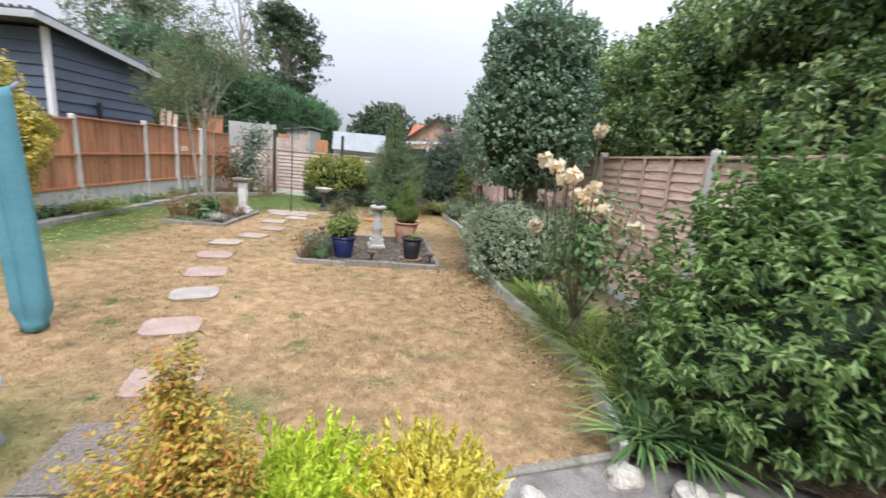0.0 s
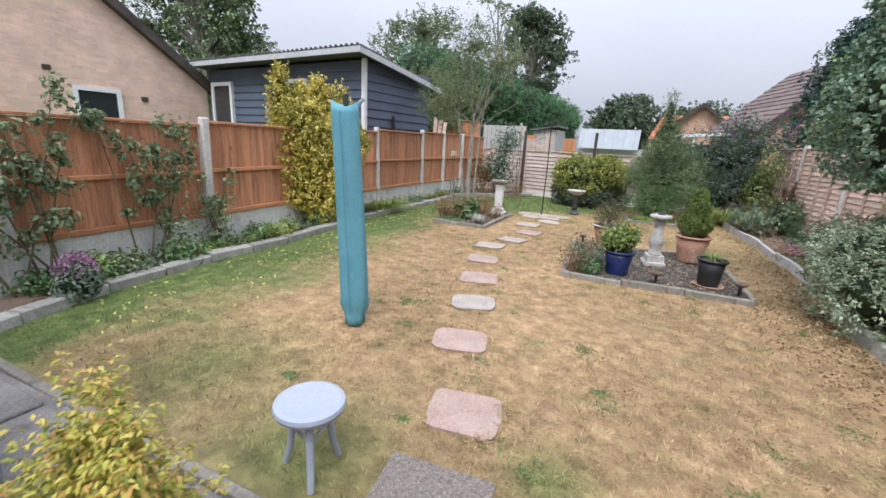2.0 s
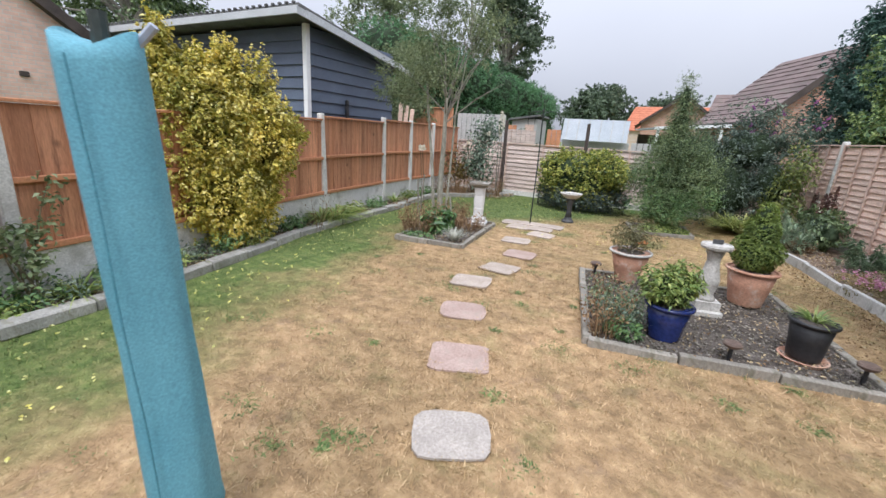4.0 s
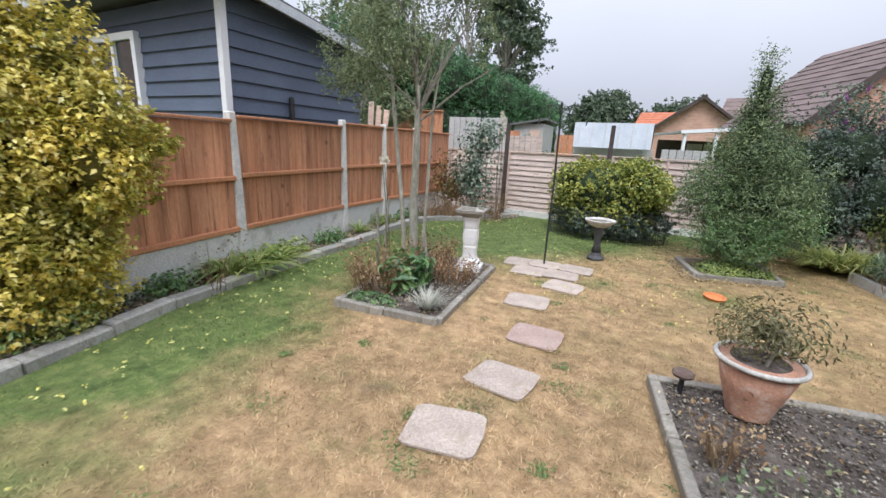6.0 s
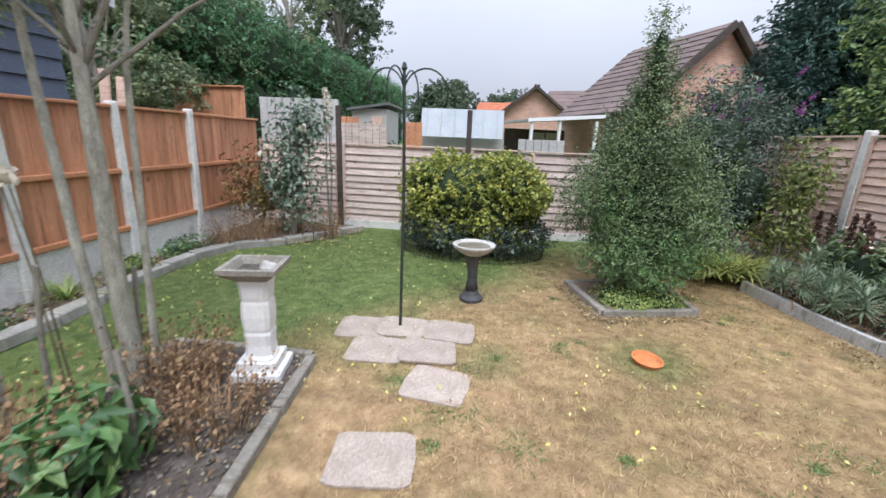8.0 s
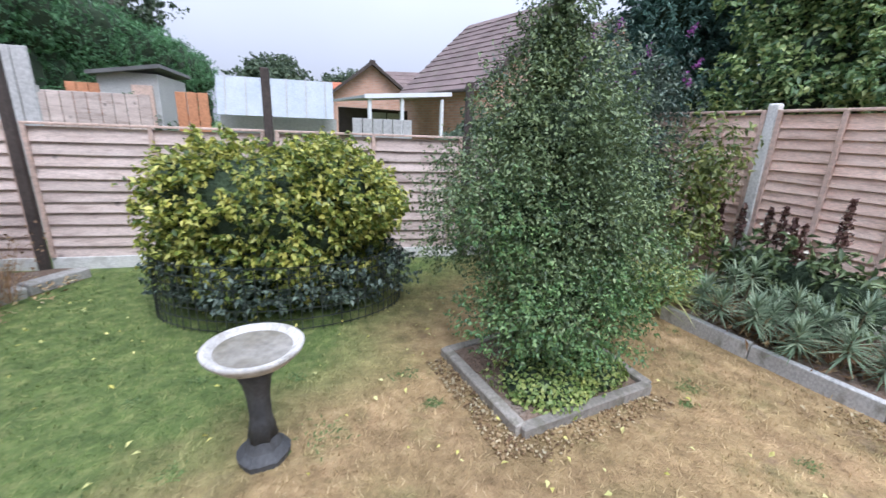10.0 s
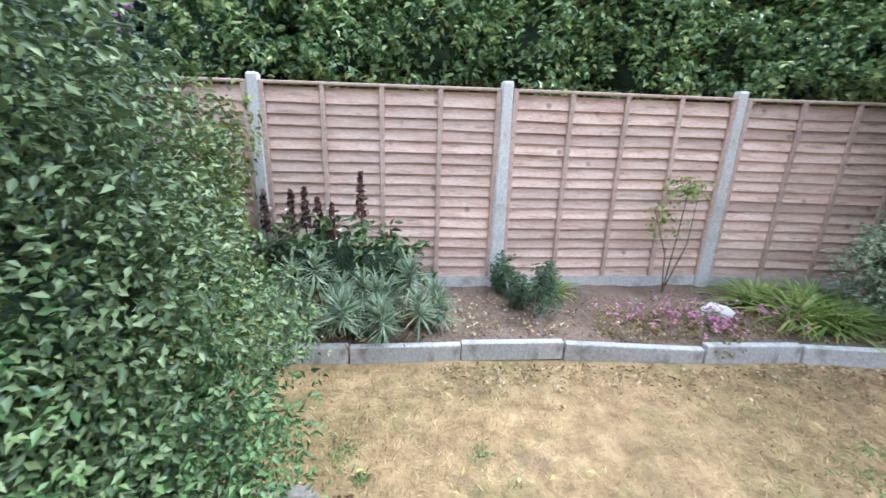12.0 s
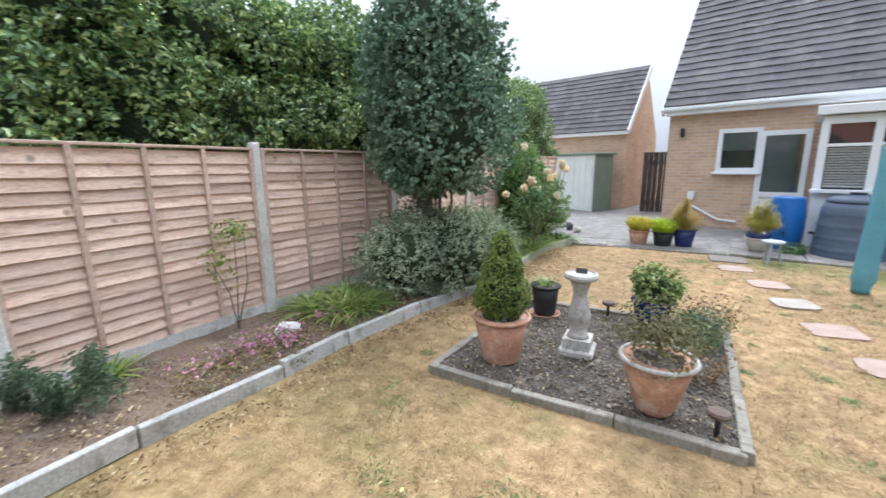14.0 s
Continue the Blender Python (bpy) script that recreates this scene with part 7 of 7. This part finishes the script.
part("baluster", lathe([(0.1, 0.14), (0.085, 0.17), (0.07, 0.2), (0.095, 0.27), (0.1, 0.33), (0.075, 0.42), (0.06, 0.5), (0.07, 0.55), (0.085, 0.58), (0.085, 0.6)], 24, 0.05), WEATHERSTONE, sd, smooth=True)
part("top", lathe([(0.09, 0.6), (0.14, 0.615), (0.148, 0.635), (0.14, 0.655), (0.12, 0.66), (0.115, 0.648)], 28), WEATHERSTONE, sd)
part("gnomon", box(bmesh.new(), (0, 0, 0.675), (0.1, 0.008, 0.04)), DARKSTONE, sd)
sd.scale = (0.84, 0.84, 0.97)
tagged(sd, "weathered stone baluster sundial in the centre bed", "sundial")

# bird baths
b1 = empty("bird_bath", -4.17, 8.16, 0.035, 12)
part("foot", box(one_box((0, 0, 0.03), (0.28, 0.28, 0.06), 0.01), (0, 0, 0.085), (0.22, 0.22, 0.05)), WHITESTONE, b1)
bm = bmesh.new()
prev = None
for z, w in ((0.09, 0.105), (0.12, 0.108), (0.14, 0.094), (0.2, 0.088), (0.265, 0.094), (0.285, 0.089), (0.305, 0.094), (0.38, 0.1), (0.455, 0.096), (0.475, 0.09), (0.495, 0.095), (0.56, 0.1), (0.6, 0.108), (0.615, 0.1)):
    ring = []
    for cx, cy in ((1, 1), (-1, 1), (-1, -1), (1, -1)):
        for k in ((0.72, 1.0), (1.0, 0.72)) if cx * cy < 0 else ((1.0, 0.72), (0.72, 1.0)):
            ring.append(bm.verts.new((cx * w * 0.8 * k[0], cy * w * 0.8 * k[1], z)))
    if prev:
        for i in range(8):
            bm.faces.new((prev[i], prev[(i + 1) % 8], ring[(i + 1) % 8], ring[i]))
    else:
        bm.faces.new(ring[::-1])
    prev = ring
bm.faces.new(prev)
part("pedestal", bm, WHITESTONE, b1, "white painted stone pedestal")
bm = bmesh.new()
sq = lambda w, z: [bm.verts.new((x * w, y * w, z)) for x, y in ((-1, -1), (1, -1), (1, 1), (-1, 1))]
ra, rb, rr, rc, rd = sq(0.085, 0.6), sq(0.15, 0.655), sq(0.155, 0.685), sq(0.128, 0.685), sq(0.1, 0.63)
for a, b in ((ra, rb), (rb, rr), (rr, rc), (rc, rd)):
    for i in range(4):
        bm.faces.new((a[i], a[(i + 1) % 4], b[(i + 1) % 4], b[i]))
bm.faces.new(ra[::-1])
bm.faces.new(rd)
part("basin", bm, EDGING, b1, "square weathered stone basin")
part("silt", one_box((0, 0, 0.638), (0.21, 0.21, 0.012), 0.003), DARKSOIL, b1, "dark wet silt in the basin")
tagged(b1, "white stone pedestal bird bath with a square basin", "bird bath")
rock(-4.12, 8.2, (0.05, 0.04, 0.045), WEATHERSTONE, "small grey stone standing in the bird bath", 0.65, 31)
b2 = empty("bird_bath", -3.03, 9.7, 0, 0)
b2.scale = (0.95, 0.95, 1.0)
part("foot", lathe([(0.11, 0), (0.115, 0.03), (0.08, 0.06), (0.06, 0.1)], 20, 0.1), DARKSTONE, b2)
part("pedestal", lathe([(0.06, 0.1), (0.045, 0.2), (0.05, 0.3), (0.065, 0.38), (0.1, 0.46)], 20, 0.25), DARKSTONE, b2, "dark twisted pedestal", smooth=True)
part("basin", lathe([(0.09, 0.44), (0.16, 0.48), (0.2, 0.52), (0.205, 0.535), (0.19, 0.54), (0.17, 0.525), (0.1, 0.505), (0.02, 0.5)], 36), WEATHERSTONE, b2, "pale round basin", smooth=True)
part("water", lathe([(0.16, 0.516), (0.165, 0.521), (0.01, 0.521)], 30), WATER, b2)
tagged(b2, "round pale bird bath on a dark pedestal", "bird bath")
dish = part("dish", lathe([(0.09, 0.0), (0.105, 0.03), (0.095, 0.03), (0.08, 0.01), (0.01, 0.01)], 28), surface("orange_clay", (0.55, 0.19, 0.06), (0.66, 0.25, 0.09), 5, 60, 0.8, 0.2), None, m=pose(-1.75, 8.83, 0.008, 4, 3))
tagged(dish, "small terracotta saucer lying on the lawn", "saucer")

fp = empty("bird_feeder_pole", -3.53, 9.0, 0, 0)
bm = bmesh.new()
tube(bm, [(0, 0, 0.0), (0.01, 0, 1.0), (0, 0, 1.86)], [0.012, 0.012, 0.011], 8)
part("pole", bm, GREENMETAL, fp)
for a, rr in ((0, 0.3), (180, 0.24), (75, 0.22), (250, 0.2)):
    c, s = math.cos(radians(a)), math.sin(radians(a))
    bm = bmesh.new()
    q = [(rr * 0.5 * (1 - math.cos(v)), 1.72 + 0.16 * math.sin(v)) for v in np.linspace(0, math.pi * 1.12, 13)]
    tube(bm, [(u * c, u * s, w) for u, w in q], [0.006] * 13, 6)
    part("hook", bm, GREENMETAL, fp)
part("finial", lathe([(0.012, 1.86), (0.02, 1.88), (0.012, 1.91), (0.002, 1.92)], 10), GREENMETAL, fp)
tagged(fp, "dark green metal pole with curved hooks", "feeder pole")

# patio end
def butt(name, x, y, r, h, mat, label, lid=True, ribs=(0.25, 0.45, 0.65)):
    e = empty(name, x, y, 0.03)
    prof = [(r * 0.86, 0.0), (r * 0.9, 0.03)]
    for k in range(24):
        s = k / 23
        prof.append((r * (0.9 + 0.12 * math.sin(math.pi * s) + (0.02 if min(abs(s - q) for q in ribs) < 0.025 else 0)), 0.03 + s * (h - 0.06)))
    prof.append((r * 0.9, h))
    part("body", lathe(prof, 36), mat, e, smooth=True)
    if lid:
        part("lid", lathe([(r * 0.95, h), (r * 0.97, h + 0.015), (r * 0.93, h + 0.04), (r * 0.3, h + 0.07)], 32), mat, e)
    tap = bmesh.new()
    tube(tap, [(0, r * 0.98, 0.3), (0, r * 1.2, 0.3), (0, r * 1.22, 0.26)], [0.018, 0.018, 0.015], 8)
    part("tap", tap, BLACKPOT, e)
    return tagged(e, label, "water butt")


cb = empty("compost_bin", -2.82, 0.3, 0.03)
prof = [(0.45, 0.0)]
for k in range(28):
    s = k / 27
    prof.append(((0.45 - 0.06 * s) * (1.0 + (0.018 if k % 7 in (3, 4) else 0.0)), 0.02 + 0.7 * s))
prof += [(0.36, 0.78), (0.33, 0.82)]
part("body", lathe(prof, 40), GREYPLASTIC, cb, smooth=True)
part("lid", lathe([(0.34, 0.82), (0.345, 0.85), (0.3, 0.9), (0.16, 0.93), (0.05, 0.935)], 36), GREYPLASTIC, cb, smooth=True)
part("lid_handle", one_box((0, 0, 0.955), (0.2, 0.04, 0.035), 0.012), BLACKPOT, cb)
part("tap", one_box((0.46, 0.1, 0.33), (0.07, 0.03, 0.04), 0.008), BLACKPOT, cb)
tagged(cb, "large dark grey ribbed plastic compost bin on the patio", "compost bin")
bb = butt("water_barrel", -2.02, 0.12, 0.25, 0.86, BLUEPLASTIC, "blue plastic drum beside the porch", False)
pot("plant_pot", -1.73, 0.72, [(0.1, 0), (0.13, 0.05), (0.155, 0.16), (0.162, 0.215)], surface("cream_glaze", (0.42, 0.38, 0.30), (0.54, 0.49, 0.40), 4, 40, 0.35, 0.1), "wide cream and blue glazed bowl on the patio", 0.03)
part("glazed_band", lathe([(0.164, 0.21), (0.171, 0.25), (0.173, 0.3), (0.163, 0.305), (0.153, 0.28)], 32), BLUEGLAZE, bpy.data.objects["plant_pot.004"], "blue glazed rim band", smooth=True)
shrub("potted_shrub", "upright gold and copper shrub in a blue bowl", "shrub", [((-1.75, 0.73, 0.46), (0.21, 0.21, 0.11), 9000), ((-1.8, 0.76, 0.66), (0.07, 0.07, 0.2), 2200), ((-1.68, 0.78, 0.64), (0.06, 0.06, 0.19), 1900), ((-1.62, 0.64, 0.5), (0.13, 0.13, 0.13), 2200), ((-1.9, 0.68, 0.5), (0.1, 0.1, 0.13), 1600)], 0.019, COPPER, 0.5, 0.4, 6, dense=False, depth=0.95, tuft=26, twig=0.15, up=1.5)
pot("plant_pot", -0.72, 0.98, taper(0.13, 0.18, 0.3), BLUEGLAZE, "dark blue pot at the patio edge", 0.03)
shrub("potted_shrub", "upright gold and orange leaved shrub in a pot", "shrub", [((-0.72, 0.98, 0.44), (0.2, 0.19, 0.18), 8500), ((-0.7, 0.98, 0.7), (0.05, 0.05, 0.2), 1700), ((-0.6, 0.97, 0.6), (0.06, 0.06, 0.12), 900), ((-0.6, 0.95, 0.5), (0.1, 0.1, 0.13), 1700)], 0.019, COPPERY, 0.5, 0.4, 6, dense=False, depth=0.95, tuft=26, twig=0.15, up=1.5)


def heather(x, y, mat, r, label, pmat, plabel):
    pot("plant_pot", x, y, taper(0.13, 0.17, 0.24), pmat, plabel, 0.03)
    n = 230
    a, q = rng.uniform(0, 6.28, n), r * np.sqrt(rng.random(n))
    roots = np.stack([x + q * np.cos(a) * 0.7, y + q * np.sin(a) * 0.7, np.full(n, 0.26)], 1)
    d = np.stack([np.cos(a) * q / r * 0.6, np.sin(a) * q / r * 0.6, np.ones(n)], 1) + rng.normal(0, 0.2, (n, 3))
    L = rng.uniform(0.12, 0.27, n)
    e = empty("heather")
    tagged(link_mesh("sprig_tuft", blade_mesh("sprig_tuft", roots, d, L, 0.016, 0.15, 3), mat, e), kind="stuff")
    s = rng.uniform(0.25, 1.05, (n, 34, 1))
    P = (roots[:, None, :] + unit(d)[:, None, :] * (L[:, None, None] * s) + rng.normal(0, 0.006, (n, 34, 3)) * (1.3 - s)).reshape(-1, 3)
    tagged(link_mesh("needle_tuft", leaf_mesh("needle_tuft", P, rng.normal(size=P.shape), 0.034, 0.34, aim=np.repeat(unit(d), 34, 0) * 1.6), mat, e), kind="stuff")
    tagged(e, label, "plant", "potted plants")


heather(-0.42, 1.12, LIME, 0.2, "bright lime-green feathery heather in a pot", BLACKPOT, "dark round pot at the patio edge")
heather(-0.03, 1.18, YELLOW, 0.175, "golden yellow feathery heather in a pot", TERRACOTTA, "terracotta pot at the patio edge")
shrub("patio_weeds", "leafy green weeds at the foot of the water butt", "plant", [((-2.2, 0.55, 0.08), (0.2, 0.25, 0.1), 300)], 0.06, FRESH, 0.6, 0.3, 4, dense=False)
